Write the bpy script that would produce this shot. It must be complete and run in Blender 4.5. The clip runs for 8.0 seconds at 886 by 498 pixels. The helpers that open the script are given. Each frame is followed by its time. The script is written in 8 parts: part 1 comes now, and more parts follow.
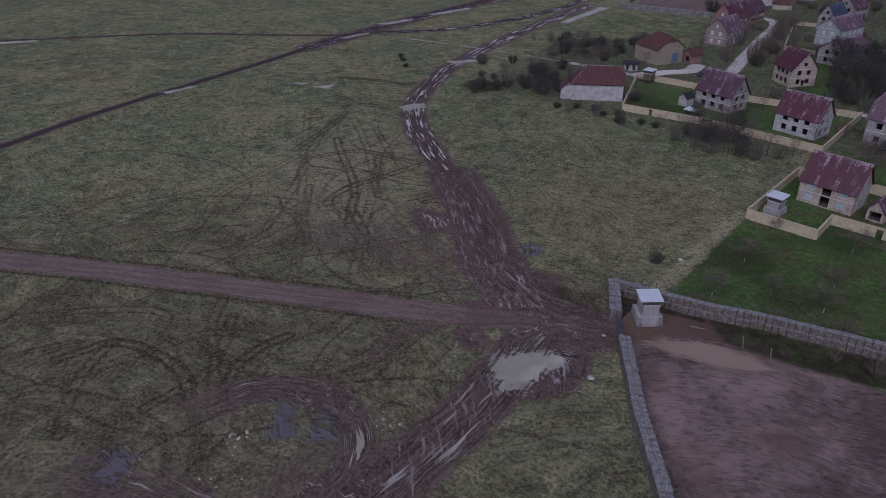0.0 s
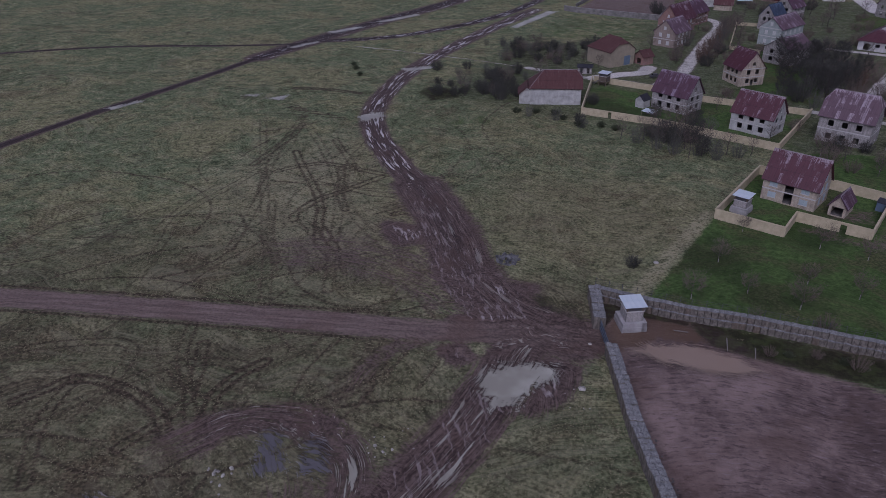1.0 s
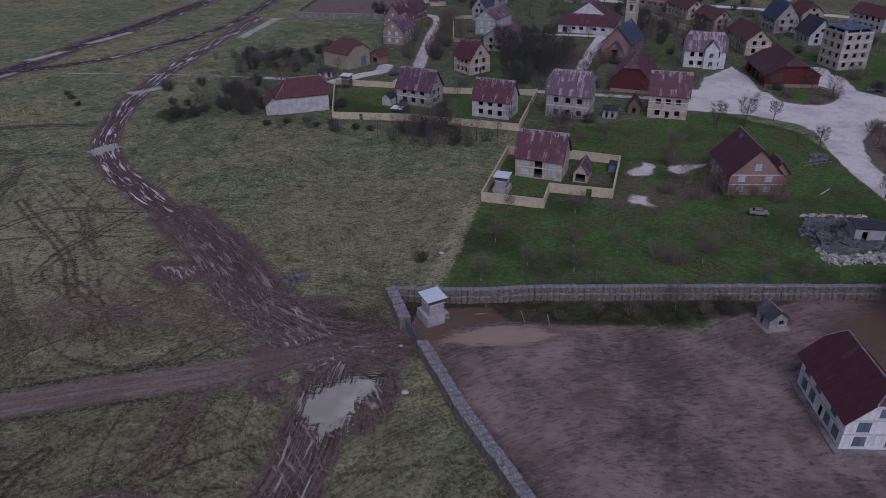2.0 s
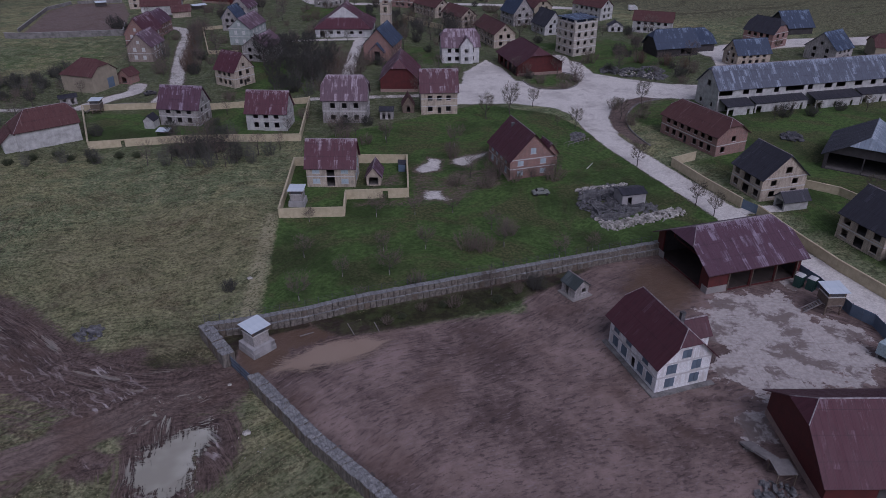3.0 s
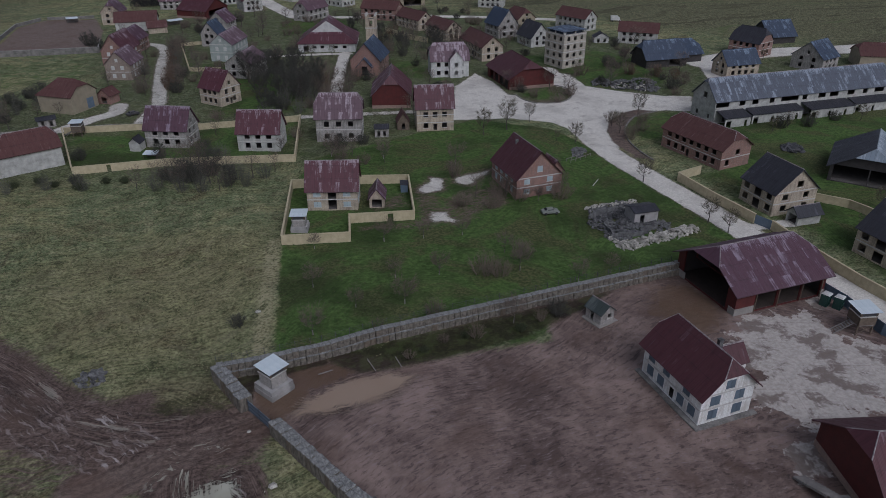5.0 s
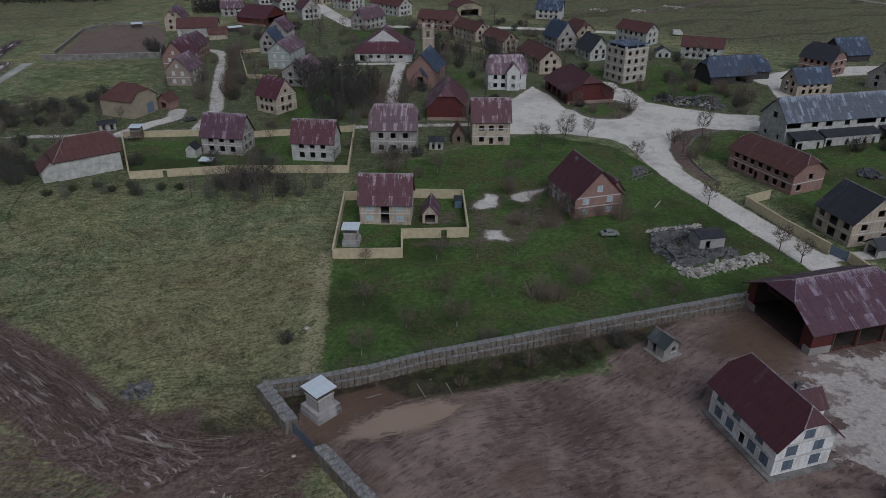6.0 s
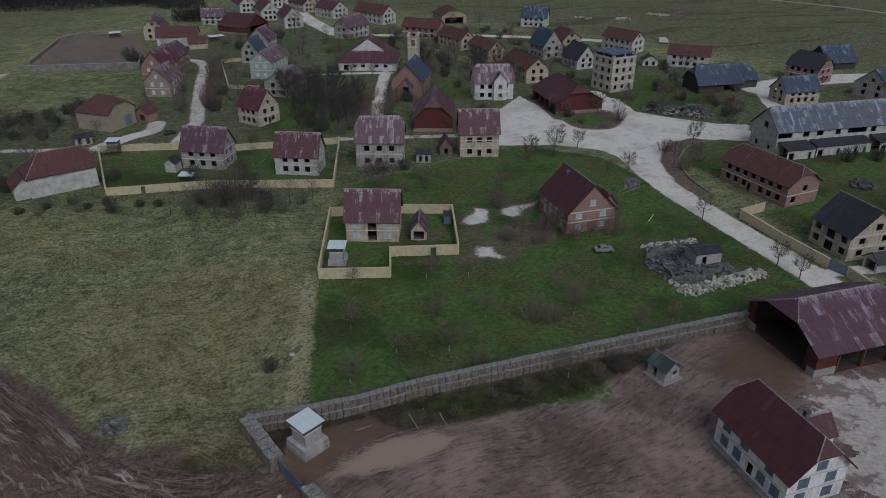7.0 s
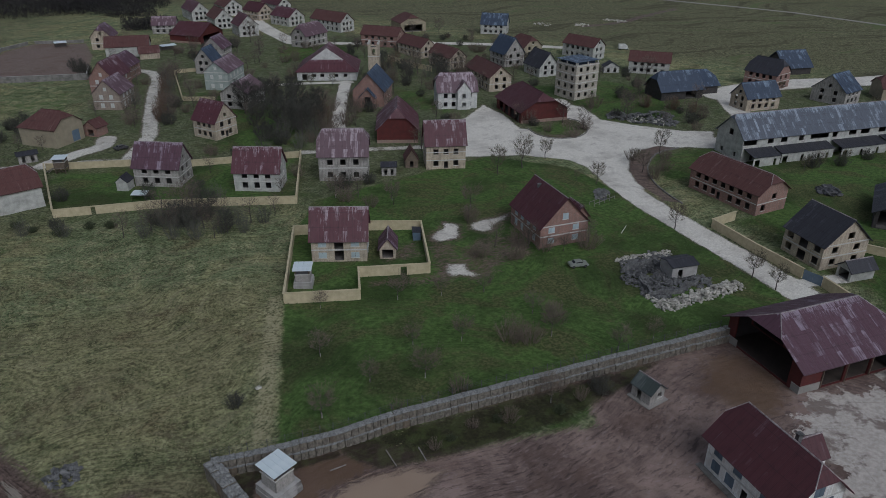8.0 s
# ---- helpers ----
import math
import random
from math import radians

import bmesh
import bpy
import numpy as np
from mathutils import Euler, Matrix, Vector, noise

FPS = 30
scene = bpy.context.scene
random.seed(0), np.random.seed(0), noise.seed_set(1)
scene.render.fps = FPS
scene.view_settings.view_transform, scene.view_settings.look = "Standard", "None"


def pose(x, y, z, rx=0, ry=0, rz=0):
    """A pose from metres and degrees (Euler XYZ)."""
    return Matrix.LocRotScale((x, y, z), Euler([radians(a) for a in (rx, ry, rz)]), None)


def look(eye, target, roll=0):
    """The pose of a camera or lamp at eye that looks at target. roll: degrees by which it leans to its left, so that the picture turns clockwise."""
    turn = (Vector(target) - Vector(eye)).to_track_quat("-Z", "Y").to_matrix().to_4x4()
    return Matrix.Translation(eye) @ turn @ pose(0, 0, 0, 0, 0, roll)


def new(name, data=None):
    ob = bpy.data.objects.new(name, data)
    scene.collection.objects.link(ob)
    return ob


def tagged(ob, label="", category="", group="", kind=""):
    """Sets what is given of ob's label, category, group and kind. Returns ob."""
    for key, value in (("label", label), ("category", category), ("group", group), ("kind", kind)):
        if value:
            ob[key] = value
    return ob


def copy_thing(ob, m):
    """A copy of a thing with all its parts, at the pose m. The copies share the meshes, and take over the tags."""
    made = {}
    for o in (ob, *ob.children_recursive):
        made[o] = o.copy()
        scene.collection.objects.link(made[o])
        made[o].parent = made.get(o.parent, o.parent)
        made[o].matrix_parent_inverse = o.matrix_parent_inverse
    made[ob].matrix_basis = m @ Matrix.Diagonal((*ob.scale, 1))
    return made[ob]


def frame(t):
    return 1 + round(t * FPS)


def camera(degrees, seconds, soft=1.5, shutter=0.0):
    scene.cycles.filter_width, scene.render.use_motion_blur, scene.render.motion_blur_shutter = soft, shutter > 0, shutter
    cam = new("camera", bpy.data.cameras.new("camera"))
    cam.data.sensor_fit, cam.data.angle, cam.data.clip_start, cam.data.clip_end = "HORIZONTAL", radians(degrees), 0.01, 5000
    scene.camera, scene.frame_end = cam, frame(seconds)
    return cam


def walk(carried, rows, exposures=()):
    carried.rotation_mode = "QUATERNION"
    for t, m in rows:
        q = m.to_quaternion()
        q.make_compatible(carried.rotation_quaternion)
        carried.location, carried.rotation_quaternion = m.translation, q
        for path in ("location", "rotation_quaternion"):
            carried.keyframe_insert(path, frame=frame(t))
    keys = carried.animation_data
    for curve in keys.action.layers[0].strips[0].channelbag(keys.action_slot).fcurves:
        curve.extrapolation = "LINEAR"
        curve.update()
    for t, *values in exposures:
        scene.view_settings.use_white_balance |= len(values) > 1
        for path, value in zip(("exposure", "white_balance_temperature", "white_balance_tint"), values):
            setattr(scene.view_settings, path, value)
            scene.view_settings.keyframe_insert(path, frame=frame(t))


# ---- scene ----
cam = camera(64.6, 8.0, soft=0.8)
PATH = [
    (0, (-0.401, 2.215, 71.488), (-1.291, 3.713, 70.505), -0.9),
    (0.5, (-4.108, 2.183, 71.4), (-5.002, 3.683, 70.425), -1.0),
    (1, (-6.739, 2.885, 71.367), (-7.503, 4.457, 70.394), -1.0),
    (1.5, (-9.745, 3.371, 71.335), (-10.2, 5.058, 70.362), -1.0),
    (2, (-12.895, 4.536, 71.19), (-13.006, 6.279, 70.217), -0.9),
    (2.2, (-14.117, 5.202, 71.171), (-14.084, 6.95, 70.199), -0.7),
    (3.3, (-20.748, 8.23, 71.698), (-20.176, 9.884, 70.73), -0.2),
    (3.5, (-21.463, 8.967, 71.777), (-20.889, 10.623, 70.813), -0.4),
    (4, (-22.968, 11.306, 71.737), (-22.383, 12.961, 70.779), -0.3),
    (5.3, (-25.71, 17.937, 71.851), (-25.125, 19.602, 70.911), -0.0),
    (5.5, (-25.79, 19.165, 71.754), (-25.259, 20.851, 70.818), 0.1),
    (6, (-25.516, 21.738, 71.569), (-25.047, 23.447, 70.643), 0.1),
    (6.5, (-25.541, 24.683, 71.534), (-25.061, 26.393, 70.616), 0.2),
    (7, (-25.042, 27.525, 71.599), (-24.529, 29.229, 70.688), 0.2),
    (7.5, (-25.426, 30.863, 71.626), (-24.816, 32.539, 70.721), 0.3),
    (8, (-25.171, 34.134, 71.647), (-24.55, 35.809, 70.749), 0.5),
]
walk(cam, [(t, look(eye, target, roll)) for t, eye, target, roll in PATH],
     [(0.0, -0.29, 5400, 34), (2.2, -0.26, 5380, 34), (4.0, -0.14, 5650, 22), (5.5, -0.16, 5760, 13), (6.5, -0.16, 5800, 11), (8.0, -0.14, 5800, 9)])

# ---- light ----
SUN_EL, SUN_ROT = radians(46), radians(172)
world = bpy.data.worlds.new("sky")
scene.world = world
world.use_nodes = True
wn = world.node_tree
wn.nodes.clear()
w_sky = wn.nodes.new("ShaderNodeTexSky")
w_sky.sky_type = 'NISHITA'
w_sky.sun_disc = False
w_sky.sun_elevation, w_sky.sun_rotation = SUN_EL, SUN_ROT
w_sky.dust_density, w_sky.air_density, w_sky.ozone_density = 4.0, 1.0, 1.0
w_hsv = wn.nodes.new("ShaderNodeHueSaturation")
w_hsv.inputs["Saturation"].default_value = 0.4
w_bg = wn.nodes.new("ShaderNodeBackground")
w_bg.inputs["Strength"].default_value = 0.072
w_out = wn.nodes.new("ShaderNodeOutputWorld")
wn.links.new(w_sky.outputs[0], w_hsv.inputs["Color"])
wn.links.new(w_hsv.outputs[0], w_bg.inputs["Color"])
wn.links.new(w_bg.outputs[0], w_out.inputs["Surface"])
sun = new("sun", bpy.data.lights.new("sun", 'SUN'))
sun.data.energy, sun.data.angle, sun.data.color = 0.85, radians(40), (1.0, 0.98, 0.96)
# veiled sun, high in the south
sun.matrix_world = look((0, 0, 0), (-math.sin(SUN_ROT) * math.cos(SUN_EL), -math.cos(SUN_ROT) * math.cos(SUN_EL), -math.sin(SUN_EL)))


# ---- materials ----
class Net:
    """A small helper round one material's node tree."""

    def __init__(self, name):
        self.m = bpy.data.materials.new(name)
        self.m.use_nodes = True
        self.t = self.m.node_tree
        self.b = self.t.nodes["Principled BSDF"]

    def node(self, kind, **sets):
        n = self.t.nodes.new(kind)
        for k, v in sets.items():
            setattr(n, k, v)
        return n

    def put(self, socket, v):
        if isinstance(v, bpy.types.NodeSocket):
            self.t.links.new(v, socket)
        elif isinstance(v, tuple) and len(v) == 3 and socket.type == 'RGBA':
            socket.default_value = (*v, 1)
        else:
            socket.default_value = v

    def coords(self, which="Object", scale=(1, 1, 1)):
        c = self.node("ShaderNodeTexCoord").outputs[which]
        if scale != (1, 1, 1):
            m = self.node("ShaderNodeMapping")
            self.put(m.inputs["Vector"], c)
            m.inputs["Scale"].default_value = scale
            c = m.outputs[0]
        return c

    def noise(self, vec, scale, detail=3.0, rough=0.55, out=0):
        n = self.node("ShaderNodeTexNoise")
        self.put(n.inputs["Vector"], vec)
        n.inputs["Scale"].default_value, n.inputs["Detail"].default_value, n.inputs["Roughness"].default_value = scale, detail, rough
        return n.outputs[out]

    def math(self, op, a, b=0.0, c=0.0):
        n = self.node("ShaderNodeMath", operation=op)
        for s, v in zip(n.inputs, (a, b, c)):
            self.put(s, v)
        return n.outputs[0]

    def step(self, v, lo, hi, a=0.0, b=1.0):
        n = self.node("ShaderNodeMapRange", interpolation_type='SMOOTHSTEP')
        self.put(n.inputs[0], v)
        for i, x in enumerate((lo, hi, a, b)):
            self.put(n.inputs[1 + i], x)
        return n.outputs[0]

    def mix(self, f, a, b, blend='MIX'):
        n = self.node("ShaderNodeMix", data_type='RGBA', blend_type=blend)
        self.put(n.inputs[0], f), self.put(n.inputs[6], a), self.put(n.inputs[7], b)
        return n.outputs[2]

    def attr(self, name):
        return self.node("ShaderNodeAttribute", attribute_name=name).outputs["Fac"]

    def vec(self, x, y, z=0.0):
        n = self.node("ShaderNodeCombineXYZ")
        for s, v in zip(n.inputs, (x, y, z)):
            self.put(s, v)
        return n.outputs[0]

    def shift(self, vec, by, amount):
        """Moves coordinates by a noise colour, to bend what is drawn with them."""
        c = self.node("ShaderNodeVectorMath", operation='MULTIPLY_ADD')
        self.put(c.inputs[0], by)
        c.inputs[1].default_value = (amount, amount, 0.0)
        self.put(c.inputs[2], vec)
        return c.outputs[0]

    def random(self):
        return self.node("ShaderNodeObjectInfo").outputs["Random"]

    def bump(self, h, strength=0.3, dist=0.05):
        n = self.node("ShaderNodeBump")
        n.inputs["Strength"].default_value, n.inputs["Distance"].default_value = strength, dist
        self.put(n.inputs["Height"], h)
        self.put(self.b.inputs["Normal"], n.outputs[0])

    def done(self, colour, rough=0.85, metal=0.0, spec=None):
        self.put(self.b.inputs["Base Color"], colour)
        self.put(self.b.inputs["Roughness"], rough)
        self.b.inputs["Metallic"].default_value = metal
        if spec is not None:
            self.put(self.b.inputs["Specular IOR Level"], spec)
        return self.m


def rough_mat(name, a, b, scale=1.5, rough=0.85, bump=0.3, fine=12.0, per_object=0.0, metal=0.0):
    """Two tones at two scales, with a grain bump and, if asked, a shift from object to object."""
    n = Net(name)
    c = n.coords()
    big, small = n.noise(c, scale, 4), n.noise(c, fine, 4, 0.65)
    f = n.step(n.math('ADD', n.math('MULTIPLY', big, 0.6), n.math('MULTIPLY', small, 0.4)), 0.32, 0.68)
    col = n.mix(f, a, b)
    if per_object:
        col = n.mix(n.math('MULTIPLY', n.random(), per_object), col, tuple(x * 0.45 for x in a))
    n.bump(small, bump, 0.04)
    return n.done(col, rough, metal)


def block_mat(name, a, b, mortar, bw=0.5, bh=0.25, stain=(0.12, 0.1, 0.09), stains=0.5):
    """Coursed blockwork, seen through the wall's own lengths (UV in metres)."""
    n = Net(name)
    uv = n.coords("UV")
    br = n.node("ShaderNodeTexBrick")
    n.put(br.inputs["Vector"], uv)
    for k, v in (("Color1", (*a, 1)), ("Color2", (*b, 1)), ("Mortar", (*mortar, 1)), ("Scale", 1.0), ("Mortar Size", 0.012), ("Bias", 0.0), ("Brick Width", bw), ("Row Height", bh)):
        br.inputs[k].default_value = v
    o = n.coords()
    big, small = n.noise(o, 0.45, 4), n.noise(o, 5.0, 5, 0.7)
    col = n.mix(n.step(small, 0.35, 0.7, 0.0, 0.6), br.outputs["Color"], tuple(x * 0.6 for x in a))
    drip = n.noise(n.coords("UV", (2.2, 0.25, 1)), 1.0, 4, 0.6)
    col = n.mix(n.math('MULTIPLY', n.step(n.math('MULTIPLY', n.math('ADD', big, drip), 0.5), 0.43, 0.62), stains), col, stain)
    n.bump(n.math('ADD', n.math('MULTIPLY', br.outputs["Fac"], -0.6), n.math('MULTIPLY', small, 0.5)), 0.5, 0.03)
    return n.done(col, 0.9)


def roof_mat(name, base, wear, amount=0.5, rough=0.55, course=1.0):
    """Painted corrugated sheet: UV x along the ridge, y down the slope, in metres."""
    n = Net(name)
    uv = n.coords("UV")
    x = n.node("ShaderNodeSeparateXYZ")
    n.put(x.inputs[0], uv)
    u, v = x.outputs[0], x.outputs[1]
    rnd = n.random()
    streak = n.noise(n.vec(n.math('MULTIPLY', u, 2.6), n.math('ADD', n.math('MULTIPLY', v, 0.22), n.math('MULTIPLY', rnd, 37.0)), rnd), 1.0, 5, 0.65)
    patch = n.noise(n.vec(n.math('MULTIPLY', u, 0.45), n.math('MULTIPLY', v, 0.3), n.math('MULTIPLY', rnd, 9.0)), 1.0, 4, 0.6)
    seam = n.math('FRACT', n.math('DIVIDE', u, course))
    line = n.step(n.math('ABSOLUTE', n.math('SUBTRACT', seam, 0.5)), 0.44, 0.5)
    tone = n.node("ShaderNodeTexWhiteNoise", noise_dimensions='2D')
    n.put(tone.inputs["Vector"], n.vec(n.math('FLOOR', n.math('DIVIDE', u, course)), n.math('FLOOR', n.math('DIVIDE', v, 2.4))))
    f = n.math('ADD', n.math('MULTIPLY', streak, 0.62), n.math('MULTIPLY', patch, 0.55))
    f = n.math('ADD', f, n.math('MULTIPLY', n.math('SUBTRACT', tone.outputs["Value"], 0.5), 0.3))
    f = n.math('ADD', f, n.math('MULTIPLY', n.math('SUBTRACT', rnd, 0.5), 0.14))
    fine = n.noise(n.vec(n.math('MULTIPLY', u, 6.0), n.math('MULTIPLY', v, 0.7), n.math('MULTIPLY', rnd, 19.0)), 1.0, 5, 0.7)
    f = n.math('ADD', f, n.math('MULTIPLY', n.math('SUBTRACT', fine, 0.5), 0.35))
    g = n.node("ShaderNodeSeparateXYZ")
    n.put(g.inputs[0], n.coords("Generated"))
    top = n.step(n.math('ADD', g.outputs[2], n.math('MULTIPLY', n.math('SUBTRACT', fine, 0.5), 0.9)), 0.8, 1.1)
    f = n.math('ADD', f, n.math('MULTIPLY', top, 0.5 * amount + 0.02))
    col = n.mix(n.math('MULTIPLY', n.step(f, 0.76 - 0.2 * amount, 1.0 - 0.2 * amount), min(1.0, 0.25 + amount)), base, wear)
    dirt = n.noise(n.vec(n.math('MULTIPLY', u, 1.1), n.math('MULTIPLY', v, 0.5), 3.0), 1.0, 4)
    col = n.mix(n.step(dirt, 0.5, 0.8, 0.0, 0.55), col, tuple(c * 0.42 for c in base))
    col = n.mix(n.math('MULTIPLY', line, 0.5), col, tuple(c * 0.35 for c in base))
    lap = n.step(n.math('ABSOLUTE', n.math('SUBTRACT', n.math('FRACT', n.math('DIVIDE', v, 3.3)), 0.5)), 0.475, 0.5)
    col = n.mix(n.math('MULTIPLY', lap, 0.6), col, tuple(c * 0.4 for c in base))
    wave = n.math('SINE', n.math('MULTIPLY', u, 36.0))
    n.bump(n.math('ADD', n.math('MULTIPLY', wave, 0.5), streak), 0.35, 0.03)
    return n.done(col, n.step(streak, 0.2, 0.8, rough - 0.1, rough + 0.2))


M = {}
M["white_block"] = block_mat("white_block", (0.84, 0.85, 0.83), (0.76, 0.78, 0.77), (0.58, 0.58, 0.56), 0.5, 0.25, (0.33, 0.28, 0.23), 0.5)
M["cream_block"] = block_mat("cream_block", (0.55, 0.47, 0.36), (0.46, 0.39, 0.3), (0.3, 0.26, 0.22), 0.5, 0.25, (0.16, 0.13, 0.11), 0.6)
M["grey_block"] = block_mat("grey_block", (0.43, 0.405, 0.375), (0.35, 0.335, 0.315), (0.2, 0.19, 0.19), 0.5, 0.25, (0.13, 0.12, 0.11), 0.65)
M["brick"] = block_mat("brick", (0.34, 0.19, 0.155), (0.25, 0.15, 0.125), (0.34, 0.3, 0.27), 0.5, 0.25, (0.15, 0.11, 0.1), 0.5)
M["pink_block"] = block_mat("pink_block", (0.36, 0.25, 0.20), (0.30, 0.21, 0.175), (0.25, 0.2, 0.18), 0.5, 0.25, (0.2, 0.16, 0.14), 0.5)
M["yellow_plaster"] = rough_mat("yellow_plaster", (0.39, 0.335, 0.215), (0.54, 0.47, 0.315), 0.8, 0.9, 0.2)
M["pale_plaster"] = rough_mat("pale_plaster", (0.27, 0.27, 0.25), (0.53, 0.53, 0.5), 0.6, 0.9, 0.2)
M["green_plaster"] = rough_mat("green_plaster", (0.24, 0.275, 0.255), (0.37, 0.41, 0.385), 0.5, 0.9, 0.2)
M["brown_block"] = block_mat("brown_block", (0.36, 0.29, 0.24), (0.29, 0.235, 0.2), (0.24, 0.21, 0.18), 0.5, 0.25, (0.15, 0.12, 0.105), 0.5)
M["ashlar"] = block_mat("ashlar", (0.5, 0.46, 0.38), (0.41, 0.38, 0.33), (0.28, 0.26, 0.23), 0.6, 0.3, (0.17, 0.155, 0.14), 0.55)
M["ochre_plaster"] = rough_mat("ochre_plaster", (0.25, 0.215, 0.155), (0.34, 0.295, 0.215), 0.5, 0.9, 0.2)
M["gravel_far"] = rough_mat("gravel_far", (0.2, 0.19, 0.175), (0.32, 0.3, 0.28), 0.2, 0.95, 0.2)
M["concrete"] = rough_mat("concrete", (0.27, 0.26, 0.25), (0.40, 0.39, 0.38), 0.6, 0.9, 0.4)
M["old_concrete"] = rough_mat("old_concrete", (0.1, 0.095, 0.09), (0.25, 0.24, 0.225), 0.5, 0.92, 0.4, 3.0)
M["beam"] = rough_mat("beam", (0.42, 0.41, 0.39), (0.55, 0.54, 0.51), 1.5, 0.9, 0.2)
M["ridge_worn"] = rough_mat("ridge_worn", (0.13, 0.1, 0.105), (0.36, 0.33, 0.335), 1.2, 0.6, 0.2, 4.0)
M["red_boards"] = rough_mat("red_boards", (0.105, 0.018, 0.016), (0.065, 0.013, 0.012), 0.7, 0.7, 0.3)
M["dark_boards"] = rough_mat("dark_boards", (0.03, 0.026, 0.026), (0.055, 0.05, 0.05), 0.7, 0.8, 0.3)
M["timber"] = rough_mat("timber", (0.10, 0.075, 0.055), (0.16, 0.125, 0.095), 1.2, 0.85, 0.4)
M["grey_wood"] = rough_mat("grey_wood", (0.16, 0.15, 0.14), (0.24, 0.22, 0.21), 1.2, 0.85, 0.4)
M["inside"] = rough_mat("inside", (0.10, 0.09, 0.085), (0.16, 0.15, 0.14), 0.8, 0.95, 0.2)
M["blue_board"] = rough_mat("blue_board", (0.09, 0.125, 0.165), (0.14, 0.185, 0.225), 0.9, 0.7, 0.2, per_object=0.5)
M["pale_board"] = rough_mat("pale_board", (0.34, 0.42, 0.46), (0.44, 0.52, 0.55), 0.9, 0.7, 0.2, per_object=0.3)
M["blue_metal"] = rough_mat("blue_metal", (0.10, 0.15, 0.21), (0.15, 0.2, 0.26), 0.6, 0.5, 0.15, per_object=0.3)
M["pale_roof"] = rough_mat("pale_roof", (0.52, 0.60, 0.64), (0.62, 0.68, 0.71), 0.7, 0.5, 0.1)
M["rust"] = rough_mat("rust", (0.10, 0.055, 0.035), (0.15, 0.09, 0.06), 2.0, 0.8, 0.3)
M["dark_metal"] = rough_mat("dark_metal", (0.045, 0.045, 0.05), (0.08, 0.08, 0.085), 2.0, 0.6, 0.2)
M["stone"] = rough_mat("stone", (0.072, 0.066, 0.06), (0.195, 0.182, 0.165), 1.1, 0.92, 0.7, 5.0, per_object=0.5)
M["pale_stone"] = rough_mat("pale_stone", (0.16, 0.15, 0.13), (0.58, 0.56, 0.5), 0.9, 0.9, 0.5, 8.0)
M["rubble"] = rough_mat("rubble", (0.045, 0.045, 0.047), (0.18, 0.18, 0.18), 1.0, 0.92, 0.6, 5.0)
M["dark_rubble"] = rough_mat("dark_rubble", (0.03, 0.03, 0.032), (0.11, 0.11, 0.112), 0.8, 0.85, 0.5, 4.0)
M["gable_white"] = rough_mat("gable_white", (0.38, 0.385, 0.375), (0.61, 0.61, 0.585), 0.8, 0.8, 0.1)
M["tank_green"] = rough_mat("tank_green", (0.02, 0.06, 0.05), (0.03, 0.085, 0.07), 1.0, 0.45, 0.1)
M["twig_grey"] = rough_mat("twig_grey", (0.088, 0.088, 0.072), (0.145, 0.143, 0.118), 1.5, 0.9, 0.2, per_object=0.3)
M["bark"] = rough_mat("bark", (0.055, 0.046, 0.042), (0.095, 0.08, 0.072), 3.0, 0.9, 0.5)
M["twig"] = rough_mat("twig", (0.125, 0.097, 0.078), (0.2, 0.158, 0.125), 1.5, 0.9, 0.2, per_object=0.3)
M["twig_olive"] = rough_mat("twig_olive", (0.095, 0.083, 0.055), (0.15, 0.132, 0.088), 1.5, 0.9, 0.2, per_object=0.3)
M["twig_russet"] = rough_mat("twig_russet", (0.1, 0.062, 0.042), (0.165, 0.105, 0.072), 1.5, 0.9, 0.2, per_object=0.3)
M["wood_dark"] = rough_mat("wood_dark", (0.016, 0.015, 0.016), (0.034, 0.031, 0.031), 0.2, 0.95, 0.1, 2.0)
M["twig_green"] = rough_mat("twig_green", (0.045, 0.06, 0.025), (0.075, 0.085, 0.045), 1.5, 0.9, 0.2, per_object=0.3)
M["twig_dark"] = rough_mat("twig_dark", (0.046, 0.047, 0.039), (0.085, 0.082, 0.068), 1.5, 0.9, 0.2, per_object=0.3)
M["roof_red"] = roof_mat("roof_red", (0.078, 0.021, 0.03), (0.36, 0.30, 0.335), 0.5)
M["roof_maroon"] = roof_mat("roof_maroon", (0.068, 0.018, 0.024), (0.19, 0.14, 0.17), 0.18)
M["roof_worn"] = roof_mat("roof_worn", (0.078, 0.034, 0.051), (0.27, 0.22, 0.275), 0.62)
M["roof_deep"] = roof_mat("roof_deep", (0.075, 0.019, 0.027), (0.22, 0.15, 0.18), 0.3)
M["roof_lilac"] = roof_mat("roof_lilac", (0.105, 0.06, 0.075), (0.33, 0.27, 0.305), 0.75)
M["roof_tile"] = roof_mat("roof_tile", (0.088, 0.036, 0.033), (0.2, 0.13, 0.125), 0.35, 0.8, 0.35)
M["roof_green"] = roof_mat("roof_green", (0.04, 0.052, 0.05), (0.15, 0.17, 0.165), 0.3)
M["roof_dark"] = roof_mat("roof_dark", (0.028, 0.028, 0.036), (0.14, 0.14, 0.17), 0.25)
M["roof_blue"] = roof_mat("roof_blue", (0.03, 0.046, 0.08), (0.21, 0.28, 0.37), 0.46)
M["roof_pale_blue"] = roof_mat("roof_pale_blue", (0.17, 0.21, 0.25), (0.36, 0.41, 0.46), 0.75)
M["roof_long"] = roof_mat("roof_long", (0.08, 0.092, 0.12), (0.25, 0.29, 0.35), 0.75)
